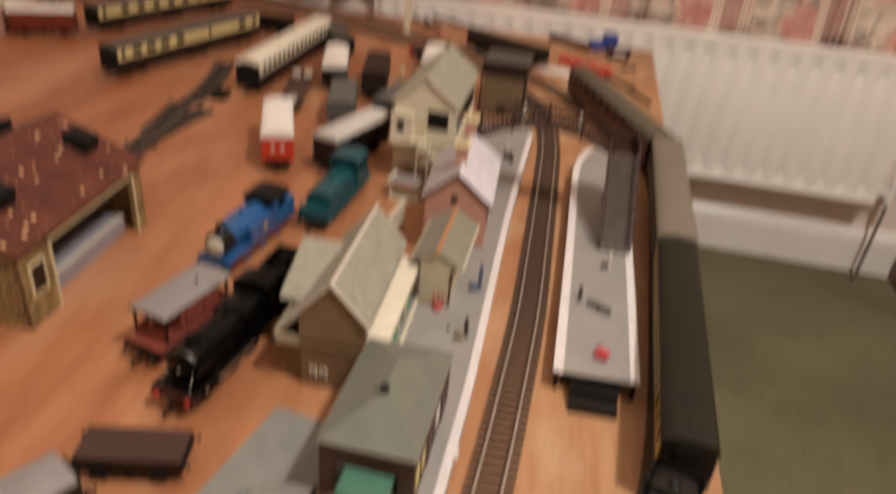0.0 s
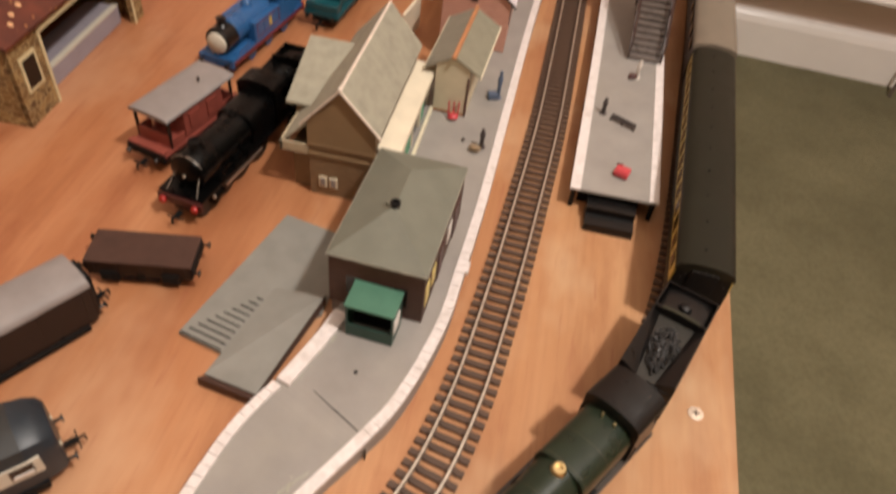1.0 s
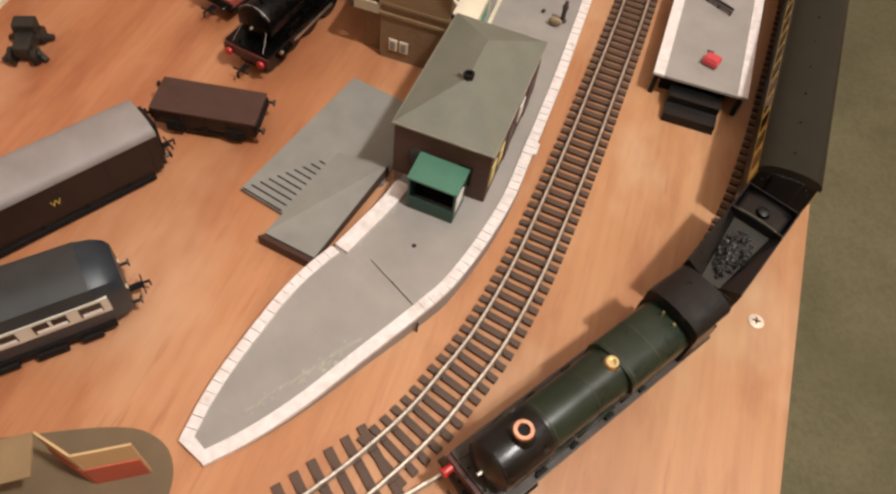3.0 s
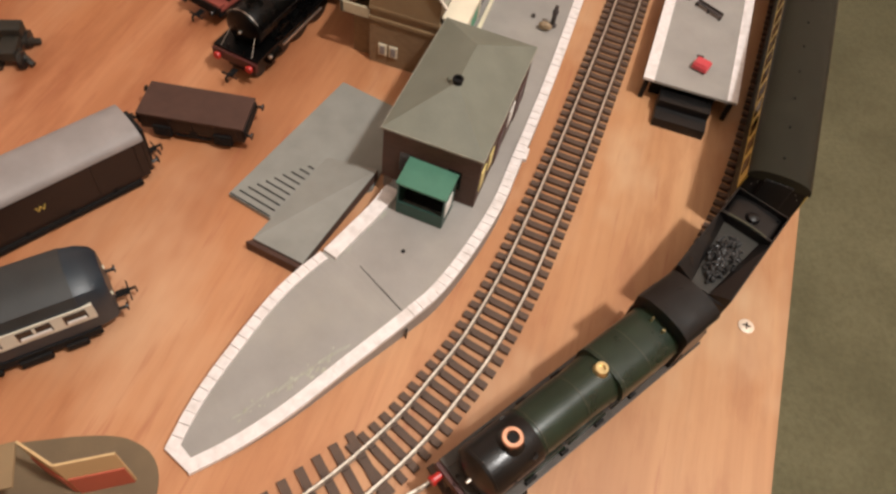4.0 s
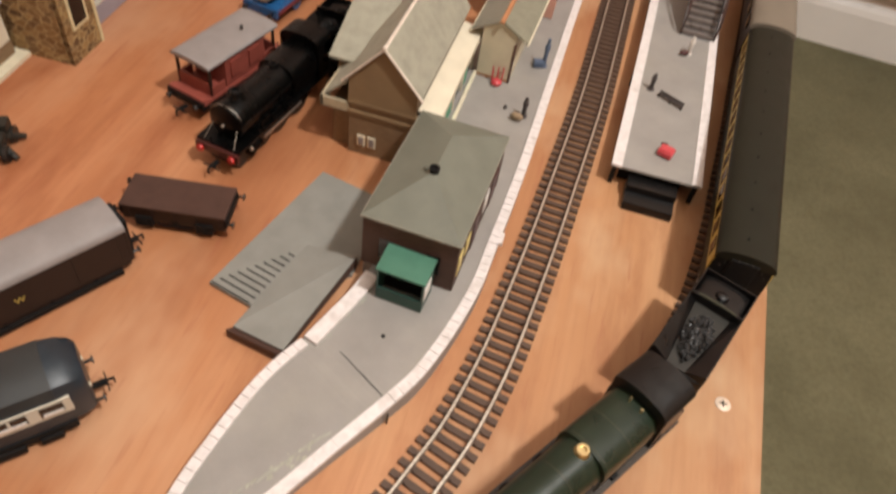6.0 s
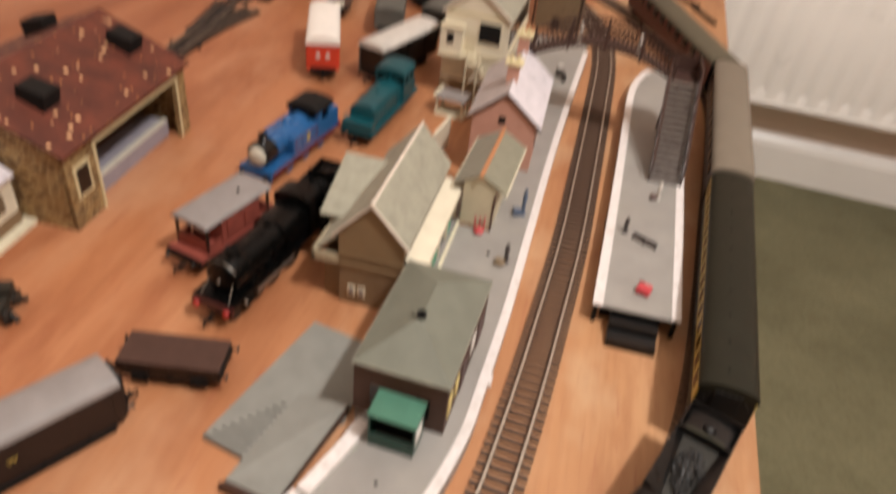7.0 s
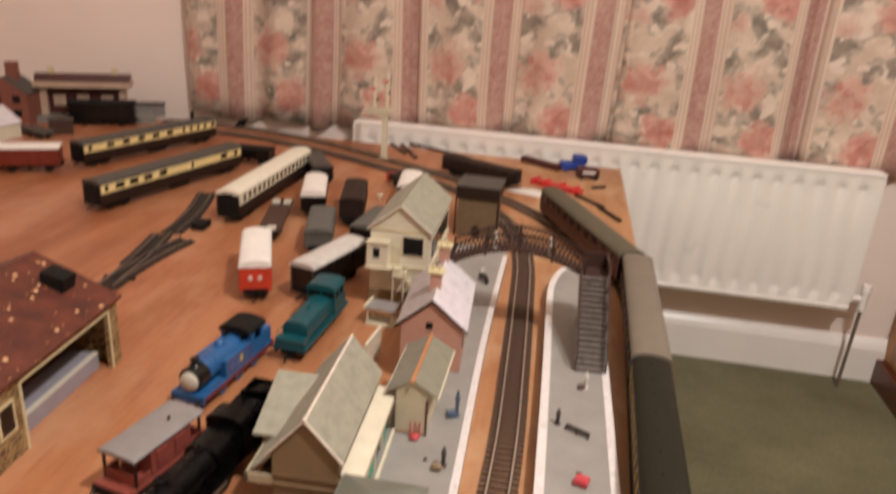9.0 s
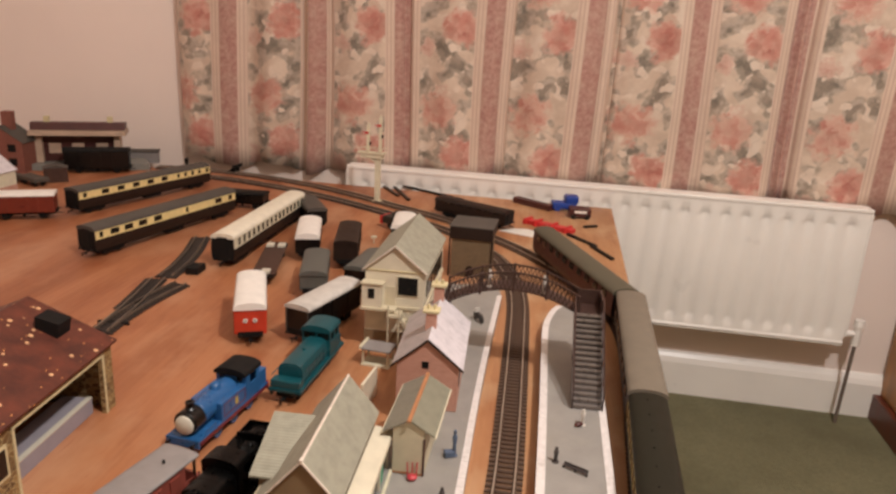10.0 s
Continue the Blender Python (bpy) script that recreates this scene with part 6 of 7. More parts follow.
# ---- wagons ----
# low brown wagon with a flat cover
m, L = along((-0.2465, 0.3952), (-0.1882, 0.4063))
fw = thing("flat_wagon", m, "low brown four-wheel model wagon with a flat sheeted top", "wagon", "goods wagons")
chassis(fw, L / 2, 0.0112, hooks=False)
part("body", box(B(), -0.0122, 0.0122, -L / 2, L / 2, 0.0072, 0.0175, 0.0005), DKBROWN, fw)
part("sheet", box(B(), -0.0130, 0.0130, -L / 2 - 0.0006, L / 2 + 0.0006, 0.0175, 0.0192, 0.0005), BROWN, fw)
for s in (-1, 1):
    for k in range(5):
        y = -L / 2 + 0.004 + k * (L - 0.008) / 4
        part("strap", box(B(), s * 0.0122 - 0.0006, s * 0.0122 + 0.0006, y - 0.0007, y + 0.0007, 0.0108, 0.0173), DKBROWN, fw)

# long brown van
m, L = along((-0.3355, 0.1920), (-0.2350, 0.3640))
lv = thing("parcels_van", m, "long chocolate brown model van with a grey roof", "wagon", "goods wagons")
h = L / 2
part("body", box(B(), -0.0138, 0.0138, -h, h, 0.0045, 0.0318, 0.0004), DKBROWN, lv)
part("roof", run_y(B(), arc_section(0.0146, 0.0318, 0.0056), -h - 0.0012, h + 0.0012), ROOFGREY, lv, smooth=True)
part("underframe", box(B(), -0.0115, 0.0115, -h + 0.002, h - 0.002, 0.0040, 0.0062), MATTBLACK, lv)
wheels(lv, [-h + 0.014 + k * 0.0235 for k in range(8)], k=0.62)
for s in (-1, 1):
    for k in range(9):
        y = -h + 0.004 + k * (L - 0.008) / 8
        part("strap", box(B(), s * 0.0138 - 0.0003, s * 0.0138 + 0.0003, y - 0.0004, y + 0.0004, 0.0066, 0.0314), DKBROWN, lv)
    part("step_board", box(B(), s * 0.0146 - 0.001, s * 0.0146 + 0.001, -h + 0.006, h - 0.006, 0.0016, 0.0046), MATTBLACK, lv)
part("end_wall", box(B(), -0.0132, 0.0132, h, h + 0.0024, 0.006, 0.0312, 0.0006), DKBROWN, lv)
part("gangway", box(B(), -0.0085, 0.0085, h + 0.0024, h + 0.0050, 0.005, 0.032, 0.001), MATTBLACK, lv)
part("roof_peg", rod(B(), (0.002, 0.035, 0.0355), (0.002, 0.035, 0.0368), 0.0010, n=10), ROOFDARK, lv)
ends(lv, h + 0.0024, z=0.010, couplings=False)
piece("coupling", COUPLING, lv, pose(0, h + 0.004, 0.0060))
cu = bpy.data.curves.new("letter", "FONT")
cu.body, cu.size, cu.extrude, cu.align_x = "W", 0.0052, 0.0001, "CENTER"
cu.materials.append(YELLOW)
lt = new("letter", cu)
lt.parent = lv
lt.matrix_basis = Matrix.Translation((0.01415, 0.0430, 0.0165)) @ Matrix(((0, 0, 1, 0), (1, 0, 0, 0), (0, 1, 0, 0), (0, 0, 0, 1)))

# blue railcar
m, L = along((-0.3070, 0.1638), (-0.1970, 0.2818))
rc = thing("railcar", m, "dark blue model railcar with a pale window band", "railcar", "model engines")
h = L / 2
sec = [(-0.0150, 0.010), (0.0150, 0.010), (0.0162, 0.020), (0.0160, 0.032), (0.0140, 0.0385), (0.0080, 0.0418), (0.0, 0.0430), (-0.0080, 0.0418), (-0.0140, 0.0385), (-0.0160, 0.032), (-0.0162, 0.020)]
bm = B()
rings = []
for y, k, dz in ((-h, 1, 0), (h - 0.014, 1, 0), (h - 0.007, 0.95, -0.001), (h - 0.002, 0.86, -0.0035), (h, 0.74, -0.006)):
    rings.append([bm.verts.new((x * k, y, 0.010 + (zz - 0.010) * (1 + dz / 0.035))) for x, zz in sec])
for a, b in zip(rings, rings[1:]):
    for i in range(len(sec)):
        bm.faces.new((a[i], a[(i + 1) % len(sec)], b[(i + 1) % len(sec)], b[i]))
bm.faces.new(rings[0][::-1]), bm.faces.new(rings[-1])
part("body", bm, NAVY, rc, smooth=True)
part("roof", run_y(B(), [(0.0158, 0.0335), (0.0143, 0.0386), (0.0081, 0.0422), (0.0, 0.0434), (-0.0081, 0.0422), (-0.0143, 0.0386), (-0.0158, 0.0335)], -h + 0.001, h - 0.0135), NAVYROOF, rc, smooth=True)
for s in (-1, 1):
    bd = part("window_band", box(B(), s * 0.0160 - 0.0007, s * 0.0160 + 0.0007, -h + 0.003, h - 0.0085, 0.0215, 0.0320), FACE, rc, "pale grey window band")
    for y, w, n in ((h - 0.0165, 0.0095, 1), (h - 0.0335, 0.0140, 2), (h - 0.0625, 0.0300, 4), (h - 0.1000, 0.0300, 4), (h - 0.1330, 0.0220, 3)):
        win = part("window", box(B(), s * 0.0168 - 0.0004, s * 0.0168 + 0.0004, y - w / 2, y + w / 2, 0.0243, 0.0306), GLASS, bd)
        part("table", box(B(), s * 0.0171 - 0.0004, s * 0.0171 + 0.0004, y - w / 2 + 0.0008, y + w / 2 - 0.0006, 0.0243, 0.0264), PAPER, win, "pale seat tops behind the glass")
        for q in range(1, n):
            yy = y - w / 2 + w * q / n
            part("mullion", box(B(), s * 0.0171 - 0.0004, s * 0.0171 + 0.0004, yy - 0.0006, yy + 0.0006, 0.0270, 0.0306), FACE, win)
    part("valance", box(B(), s * 0.0148 - 0.001, s * 0.0148 + 0.001, -h + 0.008, h - 0.010, 0.0055, 0.0100), MATTBLACK, rc)
    for y, ln, z in ((h - 0.022, 0.010, 0.0030), (h - 0.040, 0.014, 0.0022), (h - 0.064, 0.020, 0.0034), (h - 0.096, 0.024, 0.0026), (h - 0.126, 0.014, 0.0022)):
        part("step_box", box(B(), s * 0.0156 - 0.0016, s * 0.0156 + 0.0016, y - ln / 2, y + ln / 2, z, 0.0070, 0.0006), MATTBLACK, rc)
for x in (-0.0055, 0.0055):
    part("front_window", box(B(), x - 0.0042, x + 0.0042, h - 0.0035, h - 0.0005, 0.0270, 0.0345), GLASS, rc)
    part("marker_light", rod(B(), (x * 1.4, h - 0.0006, 0.0225), (x * 1.4, h + 0.0006, 0.0225), 0.0012, n=10), PALECREAM, rc)
bogie(rc, h - 0.034), bogie(rc, -h + 0.034)
ends(rc, h, couplings=True)

gv = van("guards_van", (-0.2925, 0.8240), (-0.3310, 0.9270), 0.0, "orange-red model van with a white arched roof", REDBODY, ROOFWHITE, 0.051, 0.0170, 0.0075)
bk = van("brake_wagon", (-0.2440, 0.8400), (-0.2100, 0.9420), 0.0, "black model brake van with a worn white roof", BLACK, ROOFWORN, 0.048, 0.0160, 0.005)
gh, bh_ = math.hypot(0.0385, 0.1030) / 2, math.hypot(0.0340, 0.1020) / 2
# the two eyes on the van's end, built as plain discs, not lamps
for x in (-0.0052, 0.0052):
    eye = part("eye_disc", rod(B(), (x, -gh - 0.0016, 0.0300), (x, -gh - 0.0004, 0.0300), 0.0024, n=14), PAPER, gv, "round white eye disc")
    part("pupil", rod(B(), (x, -gh - 0.0020, 0.0300), (x, -gh - 0.0014, 0.0300), 0.0010, n=10), MATTBLACK, eye)
for y, wd, z in ((-0.028, 0.010, 0.021), (-0.030, 0.006, 0.024), (0.006, 0.004, 0.032), (-0.010, 0.012, 0.018)):
    part("side_mark", box(B(), 0.0160, 0.0168, y - wd / 2, y + wd / 2, z, z + 0.0010), FIGWHITE, bk, "small white painted mark")
for x in (-0.0148, 0.0148):
    part("end_post", box(B(), x - 0.0006, x + 0.0006, -bh_ - 0.0012, -bh_ + 0.0002, 0.014, 0.0415), ROOFDARK, bk)
van("goods_van", (-0.2660, 0.9720), (-0.2890, 1.0680), 0.0, "grey four-wheel model goods van with pale end marks", VANGREY, VANGREY, 0.041, 0.0170, 0.006)
van("goods_van", (-0.3200, 1.1200), (-0.3460, 1.2200), 0.0, "black model goods van with a white roof", BLACK, ROOFWHITE, 0.046, 0.0175, 0.0085)
van("goods_van", (-0.2560, 1.1000), (-0.2760, 1.2100), 0.0, "dark brown model goods van with a dark roof", DKBROWN, DKBROWN, 0.046, 0.0170, 0.006)
van("goods_van", (-0.2180, 1.0080), (-0.2060, 1.0950), 0.0, "black model goods van with a grey roof", BLACK, VANGREY, 0.040, 0.0165, 0.005)
van("goods_van", (-0.3550, 1.2900), (-0.4000, 1.3750), 0.0, "dark grey model goods van behind other wagons", BLACK, ROOFDARK, 0.042, 0.0165, 0.006)
van("goods_van", (-0.1900, 1.1950), (-0.1985, 1.2800), 0.0, "dark model goods van with a white roof behind the signal box", BLACK, ROOFWHITE, 0.050, 0.0165, 0.006)
van("coal_wagon", (-0.4900, 1.4050), (-0.5750, 1.4050), 0.0, "black model wagon with a black roof", BLACK, MATTBLACK, 0.034, 0.0160, 0.004)
van("brake_wagon", (-0.8910, 1.1980), (-0.8040, 1.2395), 0.0, "orange-red model brake van with a white roof", FARRED, ROOFWHITE, 0.048, 0.0175, 0.005)

lp = thing("yard_lamp", pose(-0.2450, 1.2450, 0), "small pale model yard lamp on a thin post", "lamp")
part("post", rod(B(), (0, 0, 0), (0, 0, 0.009), 0.0010, n=8), PALECREAM, lp)
part("head", box(B(), -0.0048, 0.0048, -0.0030, 0.0030, 0.0090, 0.0125, 0.0008), PALECREAM, lp)

m, L = along((-0.3480, 1.0080), (-0.3780, 1.1540))
fl = thing("flat_wagon", m, "brown model flat wagon with white blocks on it", "wagon", "goods wagons")
chassis(fl, L / 2, 0.0140, None, DKBROWN)
part("floor", box(B(), -0.0160, 0.0160, -L / 2, L / 2, 0.0135, 0.0155, 0.0004), BROWN, fl)
for y, x in ((-L / 2 + 0.010, 0.003), (L / 2 - 0.016, -0.0085), (L / 2 - 0.016, 0.0085)):
    part("load_block", box(B(), x - 0.0058, x + 0.0058, y - 0.008, y + 0.008, 0.0155, 0.0190, 0.0006), FACE, fl)

# red-brown brake van with open verandas
m, L = along((-0.2588, 0.4968), (-0.2428, 0.5578))
bv = thing("brake_wagon", m, "red-brown model brake van with open verandas and a grey roof", "wagon", "goods wagons")
h = L / 2
chassis(bv, h + 0.010, 0.0145, h * 0.62)
part("floor", box(B(), -0.0155, 0.0155, -h - 0.010, h + 0.010, 0.0135, 0.0160, 0.0004), BRAKERED, bv)
part("cabin", box(B(), -0.0145, 0.0145, -h + 0.014, h - 0.010, 0.0160, 0.0395, 0.0004), BRAKERED, bv)
for e in (-1, 1):
    part("veranda_wall", box(B(), -0.0145, 0.0145, e * h - 0.0008, e * h + 0.0008, 0.0160, 0.0255), BRAKERED, bv)
    part("weight_plate", box(B(), -0.0150, 0.0150, e * (h + 0.0075) - 0.0024, e * (h + 0.0075) + 0.0024, 0.0160, 0.0180), BRAKERED, bv)
    for s in (-1, 1):
        part("post", box(B(), s * 0.0138 - 0.0008, s * 0.0138 + 0.0008, e * h - 0.0008, e * h + 0.0008, 0.0160, 0.0400), DKBROWN, bv)
        part("side_wall", box(B(), s * 0.0145 - 0.0005, s * 0.0145 + 0.0005, min(e * h, e * (h - 0.012)), max(e * h, e * (h - 0.012)), 0.0160, 0.0235), BRAKERED, bv)
for s in (-1, 1):
    for y in (-0.008, 0.010):
        part("ducket", box(B(), s * 0.0150 - 0.0007, s * 0.0150 + 0.0007, y - 0.005, y + 0.005, 0.022, 0.034), BRAKERED, bv)
part("roof", run_y(B(), arc_section(0.0162, 0.0395, 0.0022), -h - 0.003, h + 0.003), ROOFGREY, bv, smooth=True)
part("stove_pipe", rod(B(), (0.004, 0.012, 0.0425), (0.004, 0.012, 0.0450), 0.0010, n=8), MATTBLACK, bv)

# ---- blue tank engine ----
m, L = along((-0.2480, 0.7190), (-0.2655, 0.6080))
bt = thing("tank_locomotive", m, "bright blue toy tank engine with red lining on the board", "locomotive", "model engines")
h = L / 2
part("running_plate", box(B(), -0.0155, 0.0155, -h, h, 0.0150, 0.0172, 0.0004), BLUE, bt)
part("valance", box(B(), -0.0157, 0.0157, -h + 0.002, h - 0.002, 0.0118, 0.0150), DKRED, bt, "dark red valance")
part("frames", box(B(), -0.0070, 0.0070, -h + 0.006, h - 0.006, 0.006, 0.0135), MATTBLACK, bt)
part("boiler", turned_y(B(), [(-0.012, 0.0108), (h - 0.020, 0.0108), (h - 0.019, 0.0112), (h - 0.018, 0.0108)], 0, 0.0290, 32), BLUE, bt, smooth=True)
sbx = part("smokebox", turned_y(B(), [(h - 0.0185, 0.0108), (h - 0.0045, 0.0108), (h - 0.0035, 0.0100)], 0, 0.0280, 32), BLACK, bt, smooth=True)
part("face_plate", turned_y(B(), [(h - 0.0038, 0.0086), (h - 0.0018, 0.0082), (h - 0.0004, 0.0062), (h + 0.0004, 0.0030), (h + 0.0006, 0.0006)], 0, 0.0272, 32), FACE, bt, "plain pale grey front disc", smooth=True)
part("chimney", turned_z(B(), [(0.0385, 0.0048), (0.0400, 0.0034), (0.0432, 0.0034), (0.0436, 0.0040), (0.0446, 0.0040), (0.0446, 0.0024), (0.0436, 0.0024)], 0, h - 0.0120, 20), BLACK, bt, smooth=True)
part("dome", turned_z(B(), [(0.0385, 0.0052), (0.0420, 0.0046), (0.0440, 0.0030), (0.0447, 0.0008)], 0, 0.008, 20), BLUE, bt, smooth=True)
for s in (-1, 1):
    tk = part("side_tank", box(B(), s * 0.0112 - 0.0043, s * 0.0112 + 0.0043, -0.018, h - 0.034, 0.0172, 0.0335, 0.0012), BLUE, bt)
    y0, y1 = -0.015, h - 0.037
    ln = B()
    for q in ((y0, y1, 0.0200, 0.0205), (y0, y1, 0.0308, 0.0313), (y0, y0 + 0.0006, 0.0200, 0.0313), (y1 - 0.0006, y1, 0.0200, 0.0313)):
        box(ln, s * 0.0156 - 0.0002, s * 0.0156 + 0.0003, *q)
    part("lining", ln, DKRED, tk)
    part("number_bar", box(B(), s * 0.0156 - 0.0002, s * 0.0156 + 0.0003, -0.003, 0.001, 0.0225, 0.0290), YELLOW, tk, "yellow painted mark")
    cb = box(B(), s * 0.0150 - 0.0006, s * 0.0150 + 0.0006, -0.040, -0.018, 0.0172, 0.0310)
    box(cb, s * 0.0150 - 0.0006, s * 0.0150 + 0.0006, -0.040, -0.035, 0.0310, 0.0420)
    box(cb, s * 0.0150 - 0.0006, s * 0.0150 + 0.0006, -0.024, -0.018, 0.0310, 0.0420)
    part("cab_side", cb, BLUE, bt)
    for yy in (-0.030, -0.004, 0.022):
        piece("wheel", WHEELMESH, bt, pose(s * 0.0083, yy, 0.0074, 0, 0, 0 if s > 0 else 180))
        part("wheel_rim", rod(B(), (s * 0.0100, yy, 0.0074), (s * 0.0108, yy, 0.0074), 0.0066, n=20), BLUE, bt)
    part("front_step", run_x(B(), [(h - 0.028, 0.0172), (h - 0.006, 0.0172), (h - 0.014, 0.0200), (h - 0.027, 0.0205)], s * 0.0120 - 0.0022, s * 0.0120 + 0.0022), BLUE, bt)
fr = box(B(), -0.0150, 0.0150, -0.0186, -0.0176, 0.0172, 0.0420)
box(fr, -0.0150, 0.0150, -0.0405, -0.0395, 0.0172, 0.0420)
part("cab_front", fr, BLUE, bt)
for x in (-0.009, 0.009):
    part("cab_window", rod(B(), (x, -0.0176, 0.0375), (x, -0.0170, 0.0375), 0.0030, n=16), GLASS, bt)
part("cab_roof", run_y(B(), arc_section(0.0160, 0.0418, 0.0055), -0.0440, -0.0145), MATTBLACK, bt, smooth=True)
part("bunker", box(B(), -0.0145, 0.0145, -h + 0.001, -0.0400, 0.0172, 0.0330, 0.001), BLUE, bt)
for e in (-1, 1):
    part("buffer_beam", box(B(), -0.0155, 0.0155, e * h - 0.001, e * h + 0.001, 0.0100, 0.0172), BLUE if e > 0 else REDTRIM, bt)
ends(bt, h + 0.001)

# ---- teal diesel shunter ----
m, L = along((-0.2020, 0.8240), (-0.2125, 0.7050))
td = thing("diesel_shunter", m, "teal green model diesel shunter with a tall cab", "locomotive", "model engines")
h = L / 2
part("footplate", box(B(), -0.0165, 0.0165, -h, h, 0.0130, 0.0165, 0.0005), TEAL, td)
part("frames", box(B(), -0.0110, 0.0110, -h + 0.006, h - 0.006, 0.005, 0.0132), MATTBLACK, td)
sec = [(-0.0125, 0.0165), (0.0125, 0.0165), (0.0125, 0.0300), (0.0105, 0.0345), (0.0060, 0.0368), (-0.0060, 0.0368), (-0.0105, 0.0345), (-0.0125, 0.0300)]
hd = part("bonnet", run_y(B(), sec, -0.020, h - 0.014), TEAL, td, smooth=True)
part("radiator_panel", run_y(B(), [(x * 0.8, 0.0165 + (zz - 0.0165) * 0.85 + 0.001) for x, zz in sec], h - 0.0145, h - 0.0132), TEAL, hd)
part("battery_box", box(B(), -0.0150, 0.0150, h - 0.0128, h - 0.001, 0.0165, 0.0245, 0.0012), TEAL, td)
for s in (-1, 1):
    for k in range(6):
        y = -0.012 + k * 0.0095
        part("bonnet_door", box(B(), s * 0.0125 - 0.0004, s * 0.0125 + 0.0004, y - 0.0040, y + 0.0040, 0.0185, 0.0290), TEAL, hd)
cabm = B()
for s in (-1, 1):
    box(cabm, s * 0.0150 - 0.0006, s * 0.0150 + 0.0006, -0.046, -0.020, 0.0165, 0.0330)
    for y in (-0.046, -0.034, -0.0215):
        box(cabm, s * 0.0150 - 0.0006, s * 0.0150 + 0.0006, y, y + 0.0018, 0.0330, 0.0440)
for y in (-0.0465, -0.0208):
    box(cabm, -0.0150, 0.0150, y, y + 0.0010, 0.0165, 0.0340)
    box(cabm, -0.0010, 0.0010, y, y + 0.0010, 0.0340, 0.0440)
part("cab", cabm, TEAL, td)
part("cab_inside", box(B(), -0.0140, 0.0140, -0.0452, -0.0212, 0.0170, 0.0425), GLASS, td, "dark cab glazing")
part("cab_roof", run_y(B(), arc_section(0.0162, 0.0438, 0.0060), -0.0485, -0.0180), TEAL, td, smooth=True)
part("rear_box", box(B(), -0.0135, 0.0135, -h + 0.002, -0.0468, 0.0165, 0.0270, 0.001), TEAL, td)
part("exhaust", rod(B(), (0, 0.012, 0.0366), (0, 0.012, 0.0390), 0.0018, n=12), TEAL, td)
for s in (-1, 1):
    part("handrail", rod(B(), (s * 0.0158, -0.018, 0.0270), (s * 0.0158, h - 0.006, 0.0270), 0.0005, n=6), TEAL, td)
    for yy in (-0.032, 0.0, 0.030):
        piece("wheel", WHEELMESH, td, pose(s * 0.0083, yy, 0.0074, 0, 0, 0 if s > 0 else 180))
ends(td, h)

# ---- engine shed ----
shed = thing("engine_shed", pose(-0.3605, 0.588, 0, 0, 0, 2.4), "stone model engine shed with a speckled red-brown roof", "model building")
SHD, SH0, SH1, SHE, SHA = -0.150, -0.0860, 0.0860, 0.0650, 0.0985
for y0, y1, z0 in ((SH0, -0.0500, 0), (0.0700, SH1, 0), (-0.0500, 0.0700, 0.0560)):
    part("door_lintel_wall" if z0 else "front_wall", box(B(), -0.004, 0.0, y0, y1, z0, SHE), STONE, shed)
for y in (SH0, SH1):
    s = 1 if y < 0 else -1
    part("gable_wall", run_y(B(), [(-0.0001, 0), (-0.0001, SHE), (-0.075, SHA), (SHD, SHE), (SHD, 0)], y, y + s * 0.004), STONE, shed)
part("back_wall", box(B(), SHD, SHD + 0.004, SH0, SH1, 0, SHE), STONE, shed)
kf = 1.055
roof_f = part("roof", run_y(B(), [(-0.075, SHA), (-0.075 + 0.075 * kf, SHA - (SHA - SHE) * kf), (-0.075 + 0.075 * kf, SHA - (SHA - SHE) * kf + 0.002), (-0.075, SHA + 0.0022)], SH0 - 0.004, SH1 + 0.004), REDROOF, shed)
roof_b = part("roof", run_y(B(), [(-0.075, SHA), (-0.075 - 0.075 * kf, SHA - (SHA - SHE) * kf), (-0.075 - 0.075 * kf, SHA - (SHA - SHE) * kf + 0.002), (-0.075, SHA + 0.0022)], SH0 - 0.004, SH1 + 0.004), REDROOF, shed)
for y, s, rr in ((-0.050, 1, roof_f), (0.062, 1, roof_f), (-0.050, -1, roof_b), (0.062, -1, roof_b)):
    xc = -0.075 + s * 0.038
    zc = SHA - (SHA - SHE) * 0.038 / 0.075
    vb = B()
    sec = [(xc - s * 0.010, zc + 0.0030), (xc + s * 0.009, zc - 0.0055), (xc + s * 0.0125, zc + 0.0110), (xc - s * 0.0085, zc + 0.0165)]
    run_y(vb, sec, y - 0.0095, y + 0.0095)
    part("vent_hood", vb, MATTBLACK, rr, "black roof ventilator")
tr = B()
box(tr, 0.0, 0.0008, -0.0525, -0.0500, 0, 0.0585)
box(tr, 0.0, 0.0008, 0.0700, 0.0725, 0, 0.0585)
box(tr, 0.0, 0.0008, -0.0525, 0.0725, 0.0560, 0.0590)
part("door_trim", tr, STONECREAM, shed)
wt = B()
box(wt, 0.0, 0.0008, -0.0785, -0.0600, 0.0235, 0.0500)
wf = part("window_frame", wt, STONECREAM, shed)
part("pane", box(B(), 0.0006, 0.0012, -0.0760, -0.0625, 0.0262, 0.0473, 0.0), BLACK, wf)
part("lintel", box(B(), 0.0, 0.0012, SH0, SH1, SHE - 0.0035, SHE - 0.001), STONECREAM, shed)
pit = part("inner_platform", box(B(), -0.040, -0.012, -0.0490, 0.0690, 0, 0.0150, 0.0005), LAVENDER, shed)
part("edge_strip", box(B(), -0.0165, -0.0116, -0.0490, 0.0690, 0.0150, 0.0160), FACE, pit)

